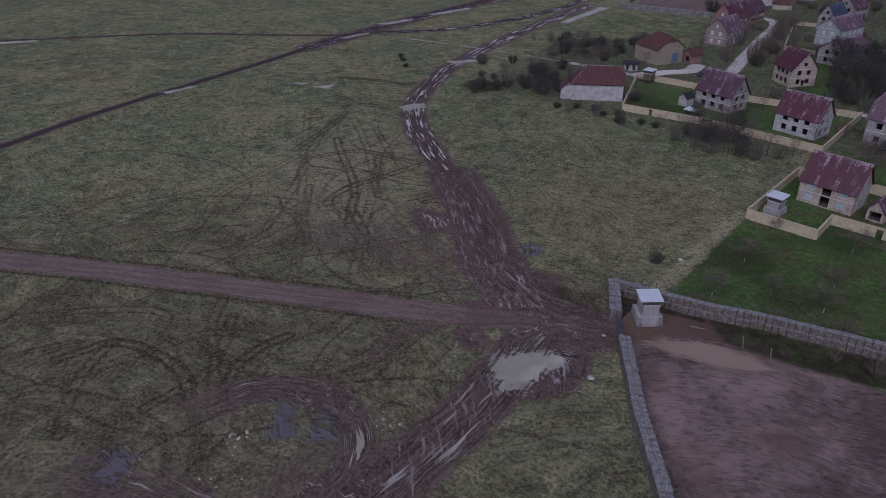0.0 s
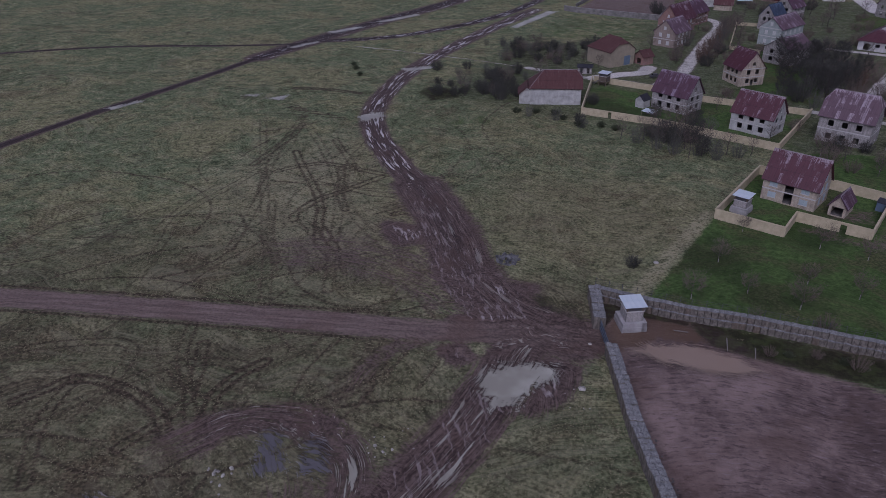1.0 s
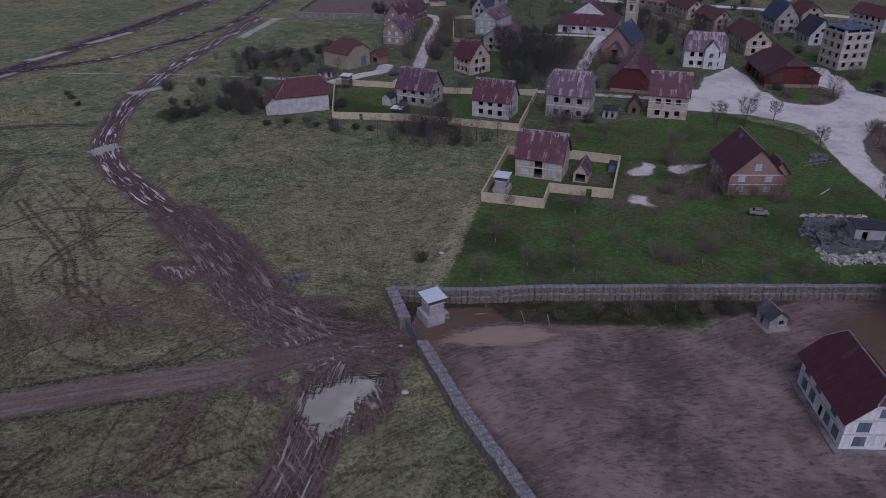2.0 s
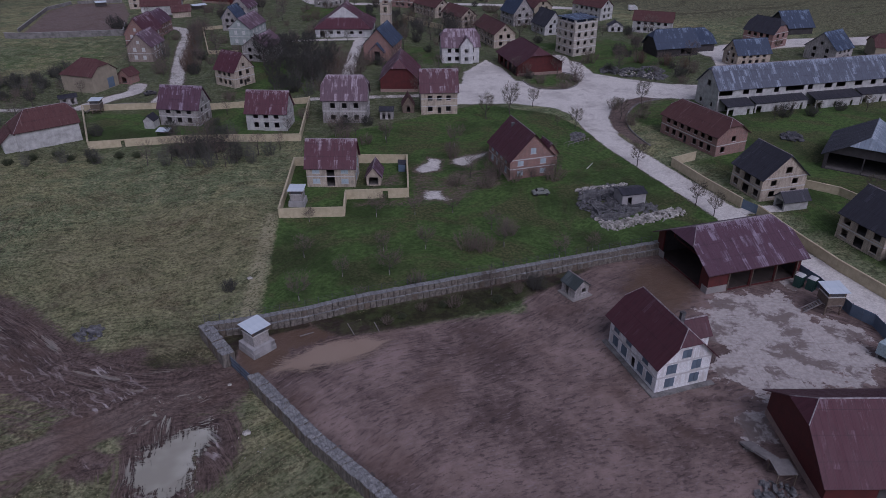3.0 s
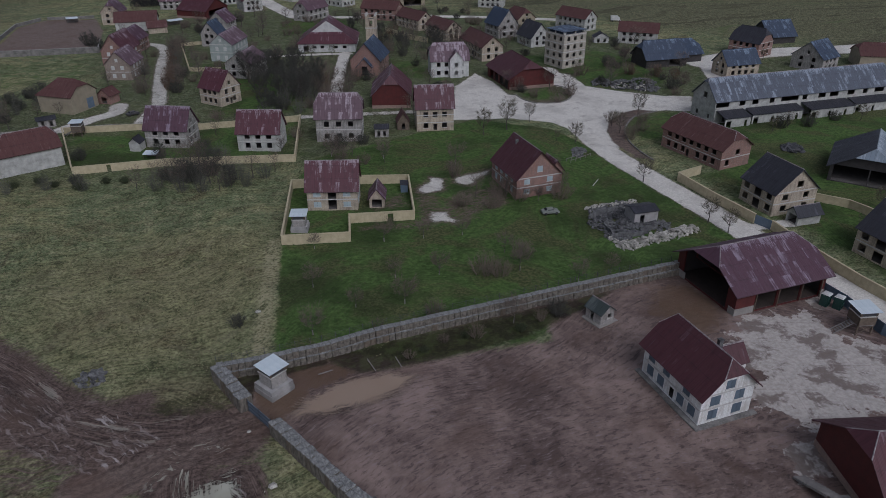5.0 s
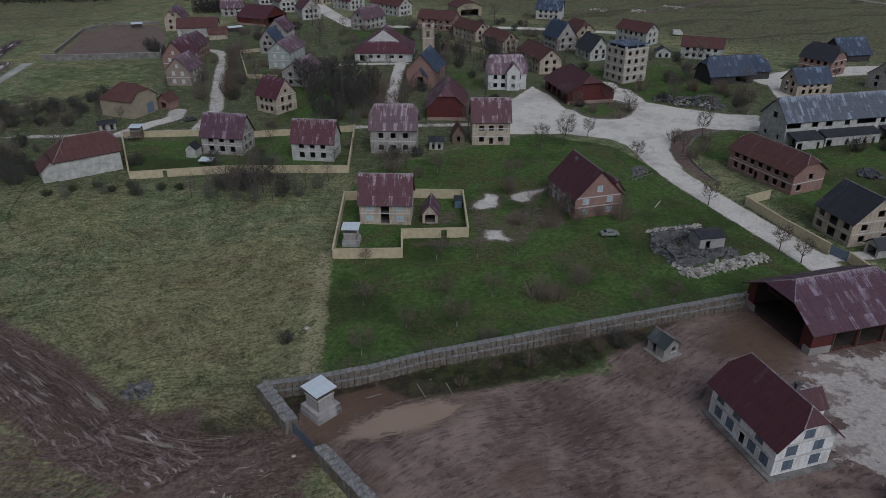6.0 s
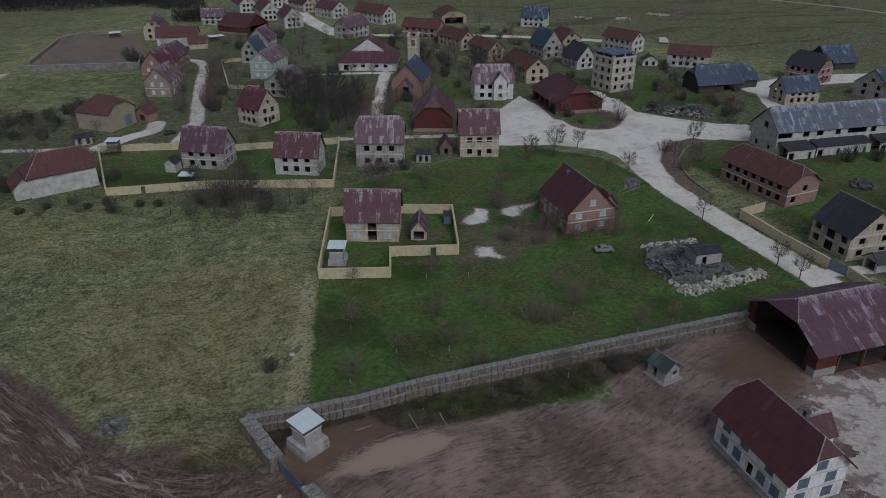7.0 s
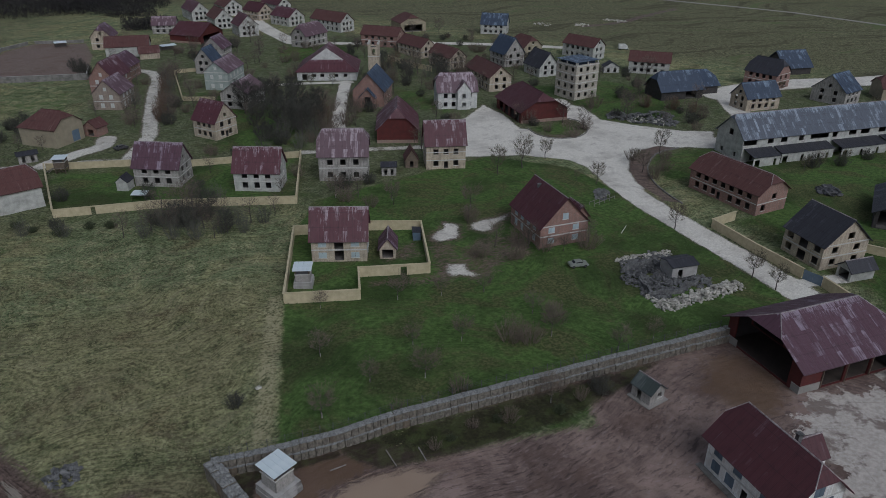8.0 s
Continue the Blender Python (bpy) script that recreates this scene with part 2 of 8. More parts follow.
# barn floor dirt, its tone lowered for the shade indoors
M["shaded_dirt"] = rough_mat("shaded_dirt", (0.03, 0.023, 0.02), (0.06, 0.046, 0.038), 0.5, 0.7, 0.4)


def bastion_cloth():
    """Weathered fill cloth behind wire mesh: tan-grey with damp streaks."""
    n = Net("bastion_cloth")
    o = n.coords()
    g = n.node("ShaderNodeSeparateXYZ")
    n.put(g.inputs[0], o)
    rnd = n.random()
    off = n.math('MULTIPLY', rnd, 31.0)
    streak = n.noise(n.vec(n.math('ADD', n.math('MULTIPLY', g.outputs[0], 7.0), off), n.math('MULTIPLY', g.outputs[1], 7.0), n.math('MULTIPLY', g.outputs[2], 1.2)), 1.0, 5, 0.7)
    blotch = n.noise(n.vec(n.math('ADD', g.outputs[0], off), g.outputs[1], g.outputs[2]), 2.2, 4, 0.6)
    col = n.mix(n.step(blotch, 0.35, 0.65), (0.1, 0.088, 0.072), (0.19, 0.172, 0.145))
    col = n.mix(n.step(streak, 0.5, 0.7, 0.0, 0.75), col, (0.05, 0.043, 0.036))
    col = n.mix(n.math('MULTIPLY', n.step(rnd, 0.8, 1.0), 0.55), col, (0.12, 0.085, 0.055))
    n.bump(streak, 0.4, 0.05)
    return n.done(col, 0.92)


M["bastion_cloth"] = bastion_cloth()
M["bastion_fill"] = rough_mat("bastion_fill", (0.1, 0.1, 0.097), (0.3, 0.305, 0.3), 3.5, 0.92, 0.8, 14.0, per_object=0.2)


def ground_material():
    n = Net("field_and_mud")
    o = n.coords()
    green, mud, gravel, wet, slab = (n.attr(k) for k in ("green", "mud", "gravel", "wet", "slab"))
    tu, tv = n.attr("tu"), n.attr("tv")
    mid, fine, tuft = n.noise(o, 0.22, 5, 0.6), n.noise(o, 2.6, 5, 0.7), n.noise(o, 0.9, 4, 0.7)
    # grass: straw, dull green and brown dead grass, combed into curls
    bend = n.shift(o, n.noise(o, 0.03, 2, 0.4, out=1), 60.0)
    sw = n.node("ShaderNodeMapping")
    n.put(sw.inputs["Vector"], bend)
    sw.inputs["Rotation"].default_value, sw.inputs["Scale"].default_value = (0, 0, 0.7), (0.3, 1.9, 1)
    comb = n.noise(sw.outputs[0], 1.0, 5, 0.68)
    grain = n.noise(o, 1.7, 4, 0.62)
    speck = n.math('ADD', n.math('ADD', n.math('MULTIPLY', grain, 0.4), n.math('MULTIPLY', n.noise(o, 0.5, 4, 0.6), 0.24)), n.math('MULTIPLY', comb, 0.38))
    straw = n.mix(n.step(speck, 0.39, 0.65), (0.085, 0.084, 0.04), (0.36, 0.355, 0.182))
    dull = n.mix(n.step(speck, 0.39, 0.66), (0.046, 0.064, 0.028), (0.245, 0.295, 0.155))
    f = n.math('ADD', n.math('MULTIPLY', n.noise(bend, 0.03, 4, 0.6), 0.85), n.math('MULTIPLY', mid, 0.4))
    grass = n.mix(n.math('MULTIPLY', n.step(f, 0.54, 0.68), n.math('SUBTRACT', 0.9, n.attr("hay"))), straw, dull)
    grass = n.mix(n.math('MULTIPLY', n.attr("hay"), n.step(n.noise(bend, 0.09, 4, 0.6), 0.42, 0.58, 0.25, 0.8)), grass, n.mix(n.step(speck, 0.36, 0.68), (0.085, 0.079, 0.042), (0.29, 0.268, 0.15)))
    dead = n.mix(n.step(speck, 0.36, 0.66), (0.056, 0.052, 0.031), (0.236, 0.217, 0.125))
    dead = n.mix(n.step(n.noise(bend, 0.07, 5, 0.62), 0.48, 0.62, 0.0, 0.6), dead, n.mix(n.step(speck, 0.38, 0.66), (0.04, 0.052, 0.024), (0.15, 0.18, 0.09)))
    dead = n.mix(n.step(n.noise(bend, 0.12, 5, 0.66), 0.46, 0.6, 0.0, 0.7), dead, n.mix(n.step(speck, 0.38, 0.66), (0.04, 0.029, 0.02), (0.15, 0.112, 0.075)))
    grass = n.mix(n.attr("dead"), grass, dead)
    tramp = n.noise(n.shift(o, n.noise(o, 0.2, 3, 0.5, out=1), 7.0), 0.2, 6, 0.66)
    grass = n.mix(n.step(tramp, 0.52, 0.64, 0.0, n.math('SUBTRACT', 0.7, n.math('MULTIPLY', n.math('MAXIMUM', n.attr("dead"), n.attr("hay")), 0.35))), grass, n.mix(n.step(grain, 0.42, 0.6), (0.16, 0.155, 0.085), (0.42, 0.405, 0.235)))
    grass = n.mix(n.step(tramp, 0.46, 0.36, 0.0, n.math('SUBTRACT', 0.65, n.math('MULTIPLY', n.attr("dead"), 0.45))), grass, n.mix(n.step(grain, 0.4, 0.62), (0.03, 0.036, 0.018), (0.11, 0.13, 0.062)))
    brown = n.noise(n.shift(o, n.noise(o, 0.09, 3, 0.5, out=1), 20.0), 0.06, 6, 0.68)
    grass = n.mix(n.step(n.math('ADD', brown, n.math('MULTIPLY', n.attr("dead"), 0.02)), 0.54, 0.66, 0.0, 0.5), grass, n.mix(n.step(grain, 0.4, 0.62), (0.05, 0.034, 0.02), (0.17, 0.125, 0.075)))
    sw2 = n.node("ShaderNodeMapping")
    n.put(sw2.inputs["Vector"], bend)
    sw2.inputs["Rotation"].default_value, sw2.inputs["Scale"].default_value = (0, 0, 0.6), (0.05, 0.45, 1)
    swathe = n.noise(sw2.outputs[0], 1.0, 5, 0.62)
    grass = n.mix(n.step(swathe, 0.54, 0.62, 0.0, n.math('ADD', 0.18, n.math('MULTIPLY', n.attr("line"), 0.2))), grass, (0.065, 0.066, 0.034))
    grass = n.mix(n.step(swathe, 0.48, 0.34, 0.0, 0.3), grass, (0.3, 0.28, 0.18))
    grass = n.mix(n.math('MULTIPLY', n.attr("verge"), n.step(speck, 0.42, 0.58, 0.05, 0.8)), grass, (0.35, 0.32, 0.2))
    garden = n.mix(n.step(speck, 0.42, 0.64), (0.045, 0.054, 0.03), (0.19, 0.205, 0.12))
    garden = n.mix(n.step(mid, 0.42, 0.62, 0.0, 0.7), garden, (0.06, 0.083, 0.03))
    grass = n.mix(n.math('MULTIPLY', n.attr("garden"), 0.85), grass, garden)
    sw3 = n.node("ShaderNodeMapping")
    n.put(sw3.inputs["Vector"], n.shift(o, n.noise(o, 0.008, 3, 0.5, out=1), 120.0))
    sw3.inputs["Rotation"].default_value, sw3.inputs["Scale"].default_value = (0, 0, 0.35), (0.012, 0.09, 1)
    bands = n.noise(sw3.outputs[0], 1.0, 6, 0.66)
    moor = n.mix(n.step(speck, 0.42, 0.64), (0.06, 0.062, 0.035), (0.24, 0.235, 0.135))
    moor = n.mix(n.step(bands, 0.52, 0.62, 0.0, 0.6), moor, (0.05, 0.05, 0.03))
    moor = n.mix(n.step(bands, 0.44, 0.34, 0.0, 0.7), moor, (0.1, 0.135, 0.055))
    grass = n.mix(n.attr("heath"), grass, moor)
    bare = n.step(n.math('ADD', n.math('MULTIPLY', n.noise(o, 0.11, 5, 0.65), 0.7), n.math('MULTIPLY', tuft, 0.35)), 0.56, 0.68, 0.0, 0.5)
    grass = n.mix(bare, grass, (0.085, 0.066, 0.046))
    lawn = n.mix(n.step(n.math('ADD', n.math('MULTIPLY', tuft, 0.6), n.math('MULTIPLY', comb, 0.4)), 0.32, 0.68), (0.034, 0.064, 0.017), (0.108, 0.175, 0.05))
    lawn = n.mix(n.step(n.noise(bend, 0.07, 5, 0.66), 0.46, 0.6, 0.0, 0.75), lawn, n.mix(n.step(grain, 0.4, 0.62), (0.05, 0.05, 0.024), (0.13, 0.122, 0.06)))
    lawn = n.mix(n.step(n.noise(o, 0.05, 5, 0.6), 0.47, 0.63, 0.0, 0.65), lawn, (0.026, 0.042, 0.013))
    lawn = n.mix(n.step(fine, 0.5, 0.8, 0.0, 0.4), lawn, (0.085, 0.115, 0.04))
    clod0 = n.noise(o, 0.6, 5, 0.7)
    edge = n.math('MULTIPLY', n.math('SUBTRACT', n.math('ADD', n.math('MULTIPLY', mid, 0.55), n.math('MULTIPLY', fine, 0.45)), 0.5), 2.4)
    col = n.mix(n.step(n.math('ADD', green, n.math('MULTIPLY', edge, 0.75)), 0.3, 0.7), grass, lawn)
    col = n.mix(n.math('MULTIPLY', n.step(n.math('ADD', n.attr("line"), n.math('MULTIPLY', n.math('SUBTRACT', clod0, 0.5), 0.9)), 0.12, 0.8), 0.9), col, n.mix(n.step(grain, 0.4, 0.64), (0.036, 0.029, 0.019), (0.11, 0.082, 0.056)))
    # mud, drawn out along the wheel tracks
    lane = n.vec(n.math('MULTIPLY', n.math('ADD', tu, n.math('MULTIPLY', n.noise(o, 0.16, 3), 2.2)), 2.4), n.math('MULTIPLY', tv, 0.11))
    rut = n.noise(lane, 1.0, 6, 0.68)
    rut2 = n.noise(n.vec(n.math('MULTIPLY', tu, 5.2), n.math('MULTIPLY', tv, 0.17), 5.0), 1.0, 4, 0.6)
    broad = n.noise(n.vec(n.math('MULTIPLY', tu, 0.4), n.math('MULTIPLY', tv, 0.06), 9.0), 1.0, 4)
    clod = n.noise(o, 1.3, 6, 0.72)
    blot = n.noise(n.shift(o, n.noise(o, 0.25, 3, out=1), 5.0), 0.55, 6, 0.7)
    skew = n.node("ShaderNodeMapping")
    n.put(skew.inputs["Vector"], n.shift(o, n.noise(o, 0.12, 3, out=1), 9.0))
    skew.inputs["Rotation"].default_value, skew.inputs["Scale"].default_value = (0, 0, 0.2), (0.36, 2.4, 1)
    cross = n.noise(skew.outputs[0], 1.0, 6, 0.68)
    mess = n.attr("mess")
    blend = lambda a, b: n.math('ADD', a, n.math('MULTIPLY', mess, n.math('SUBTRACT', b, a)))
    rut, rut2, broad = blend(rut, cross), blend(rut2, blot), blend(broad, n.noise(o, 0.2, 3))
    churn = n.attr("churn")
    short = n.noise(n.vec(n.math('MULTIPLY', tu, 1.5), n.math('MULTIPLY', tv, 0.32), 2.0), 1.0, 6, 0.72)
    mixed = n.math('ADD', n.math('MULTIPLY', short, 0.5), n.math('MULTIPLY', blot, 0.5))
    calm = n.math('SUBTRACT', 1.0, churn)
    rut_c = n.math('ADD', n.math('MULTIPLY', rut, calm), n.math('MULTIPLY', mixed, churn))
    rut2_c = n.math('ADD', n.math('MULTIPLY', rut2, calm), n.math('MULTIPLY', blot, churn))
    m = n.math('ADD', n.math('MULTIPLY', rut_c, 0.5), n.math('MULTIPLY', rut2_c, 0.3))
    m = n.math('ADD', m, n.math('MULTIPLY', n.noise(o, 1.7, 4, 0.65), 0.36))
    ruts_soil = n.mix(n.step(m, 0.46, 0.7), (0.04, 0.027, 0.023), (0.175, 0.128, 0.108))
    ruts_soil = n.mix(n.math('MULTIPLY', n.attr("packed"), 0.85), ruts_soil, n.mix(n.step(n.math('ADD', n.math('MULTIPLY', rut, 0.6), n.math('MULTIPLY', grain, 0.4)), 0.36, 0.62), (0.13, 0.096, 0.08), (0.235, 0.182, 0.155)))
    wide = n.noise(n.shift(o, n.noise(o, 0.1, 2, out=1), 12.0), 0.075, 5, 0.62)
    yard_soil = n.mix(n.step(n.math('ADD', n.math('MULTIPLY', wide, 0.55), n.math('MULTIPLY', mixed, 0.45)), 0.38, 0.62), (0.096, 0.068, 0.06), (0.275, 0.205, 0.18))
    prints = n.noise(n.vec(n.math('MULTIPLY', n.math('ADD', tu, n.math('MULTIPLY', blot, 1.2)), 2.1), n.math('MULTIPLY', tv, 0.4), 4.0), 1.0, 5, 0.68)
    yard_soil = n.mix(n.step(prints, 0.53, 0.62, 0.0, n.step(wide, 0.35, 0.6, 0.85, 0.5)), yard_soil, (0.05, 0.037, 0.036))
    yard_soil = n.mix(n.step(prints, 0.44, 0.34, 0.0, 0.55), yard_soil, (0.27, 0.22, 0.22))
    yard_soil = n.mix(n.step(n.math('ADD', n.attr("damp"), n.math('MULTIPLY', n.math('SUBTRACT', blot, 0.5), 1.6)), 0.3, 0.75, 0.0, 0.8), yard_soil, (0.118, 0.076, 0.048))
    soil = n.mix(churn, ruts_soil, yard_soil)
    soil = n.mix(n.step(n.noise(o, 0.09, 4), 0.5, 0.68, 0.0, 0.5), soil, (0.125, 0.082, 0.064))
    soil = n.mix(n.step(n.math('ADD', n.math('MULTIPLY', rut2_c, 0.6), n.math('MULTIPLY', broad, 0.5)), 0.64, 0.76, 0.0, n.math('SUBTRACT', 0.55, n.math('MULTIPLY', churn, 0.35))), soil, (0.24, 0.195, 0.185))
    soil = n.mix(n.step(mud, 1.0, 1.25, 0.0, 0.75), soil, (0.03, 0.023, 0.024))
    mudf = n.step(n.math('ADD', mud, n.math('MULTIPLY', n.math('ADD', n.math('MULTIPLY', edge, 0.5), n.math('MULTIPLY', n.math('SUBTRACT', rut, 0.5), 2.0)), 0.7)), 0.3, 0.7)
    col = n.mix(mudf, col, soil)
    # pale crushed-stone road
    stone = n.mix(n.step(fine, 0.25, 0.75), (0.5, 0.475, 0.425), (0.74, 0.71, 0.65))
    stone = n.mix(n.step(n.math('ADD', n.math('MULTIPLY', mid, 0.6), n.math('MULTIPLY', tuft, 0.4)), 0.5, 0.68, 0.0, 0.6), stone, (0.27, 0.24, 0.215))
    stone = n.mix(n.step(n.noise(o, 0.07, 5, 0.65), 0.47, 0.64, 0.0, 0.4), stone, (0.29, 0.265, 0.24))
    gf = n.step(n.math('ADD', gravel, n.math('MULTIPLY', n.math('MULTIPLY', edge, 0.6), n.step(gravel, 0.05, 0.3))), 0.36, 0.66)
    col = n.mix(gf, col, stone)
    # darker brown-green ground at the wall's foot and in a few patches
    dark_ground = n.mix(n.step(n.noise(o, 0.3, 5, 0.7), 0.42, 0.58), (0.022, 0.017, 0.011), (0.045, 0.05, 0.02))
    col = n.mix(n.step(n.math('ADD', n.attr("foot"), n.math('MULTIPLY', edge, 0.5)), 0.35, 0.7, 0.0, 0.85), col, dark_ground)
    # worn concrete yard
    cf = n.step(n.math('ADD', slab, n.math('MULTIPLY', n.math('SUBTRACT', n.noise(o, 0.14, 7, 0.72), 0.5), n.step(slab, 0.02, 0.3, 0.0, 4.0))), 0.5, 0.62)
    conc = n.mix(n.step(clod, 0.3, 0.7), (0.36, 0.325, 0.295), (0.53, 0.49, 0.45))
    conc = n.mix(n.step(n.noise(n.shift(o, n.noise(o, 0.3, 3, out=1), 3.0), 0.14, 7, 0.7), 0.5, 0.58, 0.0, 0.8), conc, (0.15, 0.115, 0.1))
    tile = n.node("ShaderNodeMapping")
    n.put(tile.inputs["Vector"], o)
    tile.inputs["Rotation"].default_value, tile.inputs["Scale"].default_value = (0, 0, 0.35), (0.16, 0.16, 1)
    ts = n.node("ShaderNodeSeparateXYZ")
    n.put(ts.inputs[0], tile.outputs[0])
    seam = n.math('MAXIMUM', *(n.step(n.math('ABSOLUTE', n.math('SUBTRACT', n.math('FRACT', ts.outputs[i]), 0.5)), 0.475, 0.5) for i in (0, 1)))
    conc = n.mix(n.math('MULTIPLY', seam, n.step(blot, 0.4, 0.6, 0.0, 0.4)), conc, (0.15, 0.125, 0.115))
    col = n.mix(cf, col, conc)
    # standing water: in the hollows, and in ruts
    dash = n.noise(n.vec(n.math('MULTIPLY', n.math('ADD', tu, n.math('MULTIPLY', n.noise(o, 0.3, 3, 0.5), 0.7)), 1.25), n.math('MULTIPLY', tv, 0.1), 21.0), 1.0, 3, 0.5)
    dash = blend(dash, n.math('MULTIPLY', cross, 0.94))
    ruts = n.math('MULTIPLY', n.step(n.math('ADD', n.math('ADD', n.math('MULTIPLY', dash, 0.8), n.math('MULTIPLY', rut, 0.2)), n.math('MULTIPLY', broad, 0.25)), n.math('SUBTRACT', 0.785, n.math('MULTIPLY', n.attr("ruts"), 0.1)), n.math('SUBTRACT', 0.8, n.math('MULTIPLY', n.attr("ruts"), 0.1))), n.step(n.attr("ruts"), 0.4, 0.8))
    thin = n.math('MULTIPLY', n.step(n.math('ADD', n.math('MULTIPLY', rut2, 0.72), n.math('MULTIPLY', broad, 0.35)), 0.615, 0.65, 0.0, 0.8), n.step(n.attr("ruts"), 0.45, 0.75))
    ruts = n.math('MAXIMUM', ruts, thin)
    so = n.node("ShaderNodeSeparateXYZ")
    n.put(so.inputs[0], n.shift(o, n.noise(o, 0.35, 3, 0.5, out=1), 1.6))
    over = n.math('ADD', n.math('MULTIPLY', so.outputs[0], 0.81), n.math('MULTIPLY', so.outputs[1], 0.59))
    onto = n.math('SUBTRACT', n.math('MULTIPLY', so.outputs[1], 0.81), n.math('MULTIPLY', so.outputs[0], 0.59))
    stroke = n.noise(n.vec(n.math('MULTIPLY', over, 1.2), n.math('MULTIPLY', onto, 0.17), 3.0), 1.0, 5, 0.62)
    hatch = n.attr("hatch")
    # pale mud strokes, with the shine of wet ruts in the colour too
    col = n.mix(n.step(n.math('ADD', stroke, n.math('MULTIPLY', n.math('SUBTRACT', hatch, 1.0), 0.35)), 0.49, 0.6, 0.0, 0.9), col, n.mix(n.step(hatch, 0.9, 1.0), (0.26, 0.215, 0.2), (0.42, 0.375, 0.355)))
    frill = n.math('MULTIPLY', n.math('SUBTRACT', n.math('ADD', n.math('MULTIPLY', rut, 0.6), n.math('MULTIPLY', cross, 0.4)), 0.5), n.math('ADD', n.math('SUBTRACT', 1.9, n.math('MULTIPLY', churn, 0.5)), n.math('MULTIPLY', n.attr("dead"), 1.8)))
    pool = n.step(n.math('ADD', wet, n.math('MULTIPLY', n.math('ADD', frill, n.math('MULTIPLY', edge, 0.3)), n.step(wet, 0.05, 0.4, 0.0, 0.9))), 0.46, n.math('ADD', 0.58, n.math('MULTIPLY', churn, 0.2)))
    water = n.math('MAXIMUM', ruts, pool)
    silt_and_sky = n.mix(n.step(n.noise(o, 0.12, 3), 0.38, 0.62), (0.31, 0.295, 0.235), (0.45, 0.44, 0.365))
    # water in ruts: the bright sky's reflection is put into the base colour
    silt_and_sky = n.mix(n.math('MULTIPLY', n.step(n.attr("ruts"), 0.7, 0.95), n.step(wet, 0.3, 0.1)), silt_and_sky, (0.6, 0.575, 0.55))
    silt_and_sky = n.mix(n.math('MULTIPLY', n.step(n.attr("dead"), 0.6, 0.8), n.step(wet, 0.2, 0.5)), silt_and_sky, (0.13, 0.122, 0.128))
    silt_and_sky = n.mix(n.math('MULTIPLY', churn, 0.9), silt_and_sky, (0.285, 0.2, 0.145))
    col = n.mix(water, col, silt_and_sky)
    hard = n.math('MAXIMUM', mudf, gf)
    rough = n.math('SUBTRACT', 0.95, n.math('MULTIPLY', mudf, 0.3))
    rough = n.math('SUBTRACT', rough, n.math('MULTIPLY', n.attr("damp"), 0.3))
    rough = n.math('ADD', n.math('MULTIPLY', rough, n.math('SUBTRACT', 1.0, water)), n.math('MULTIPLY', water, 0.3))
    relief = n.math('ADD', n.math('MULTIPLY', n.math('MULTIPLY', m, mudf), n.math('SUBTRACT', 1.0, gf)), n.math('MULTIPLY', n.math('ADD', fine, tuft), n.math('SUBTRACT', 1.0, n.math('MULTIPLY', hard, 0.75))))
    n.bump(n.math('MULTIPLY', relief, n.math('SUBTRACT', 1.0, water)), 0.9, 0.22)
    return n.done(col, rough, spec=n.math('ADD', 0.15, n.math('MULTIPLY', water, 0.35)))


M["ground"] = ground_material()


# ---- mesh helpers ----
def mesh_object(name, verts, faces, material, parent=None, label="", uv=None, smooth=False):
    me = bpy.data.meshes.new(name)
    me.from_pydata([tuple(v) for v in verts], [], faces)
    if uv is not None:
        lay = me.uv_layers.new(name="UVMap")
        lay.data.foreach_set("uv", [c for p in uv for c in p])
    if smooth:
        me.polygons.foreach_set("use_smooth", [True] * len(me.polygons))
    me.materials.append(material)
    ob = new(name, me)
    if parent:
        ob.parent = parent
    if label:
        ob["label"] = label
    return ob


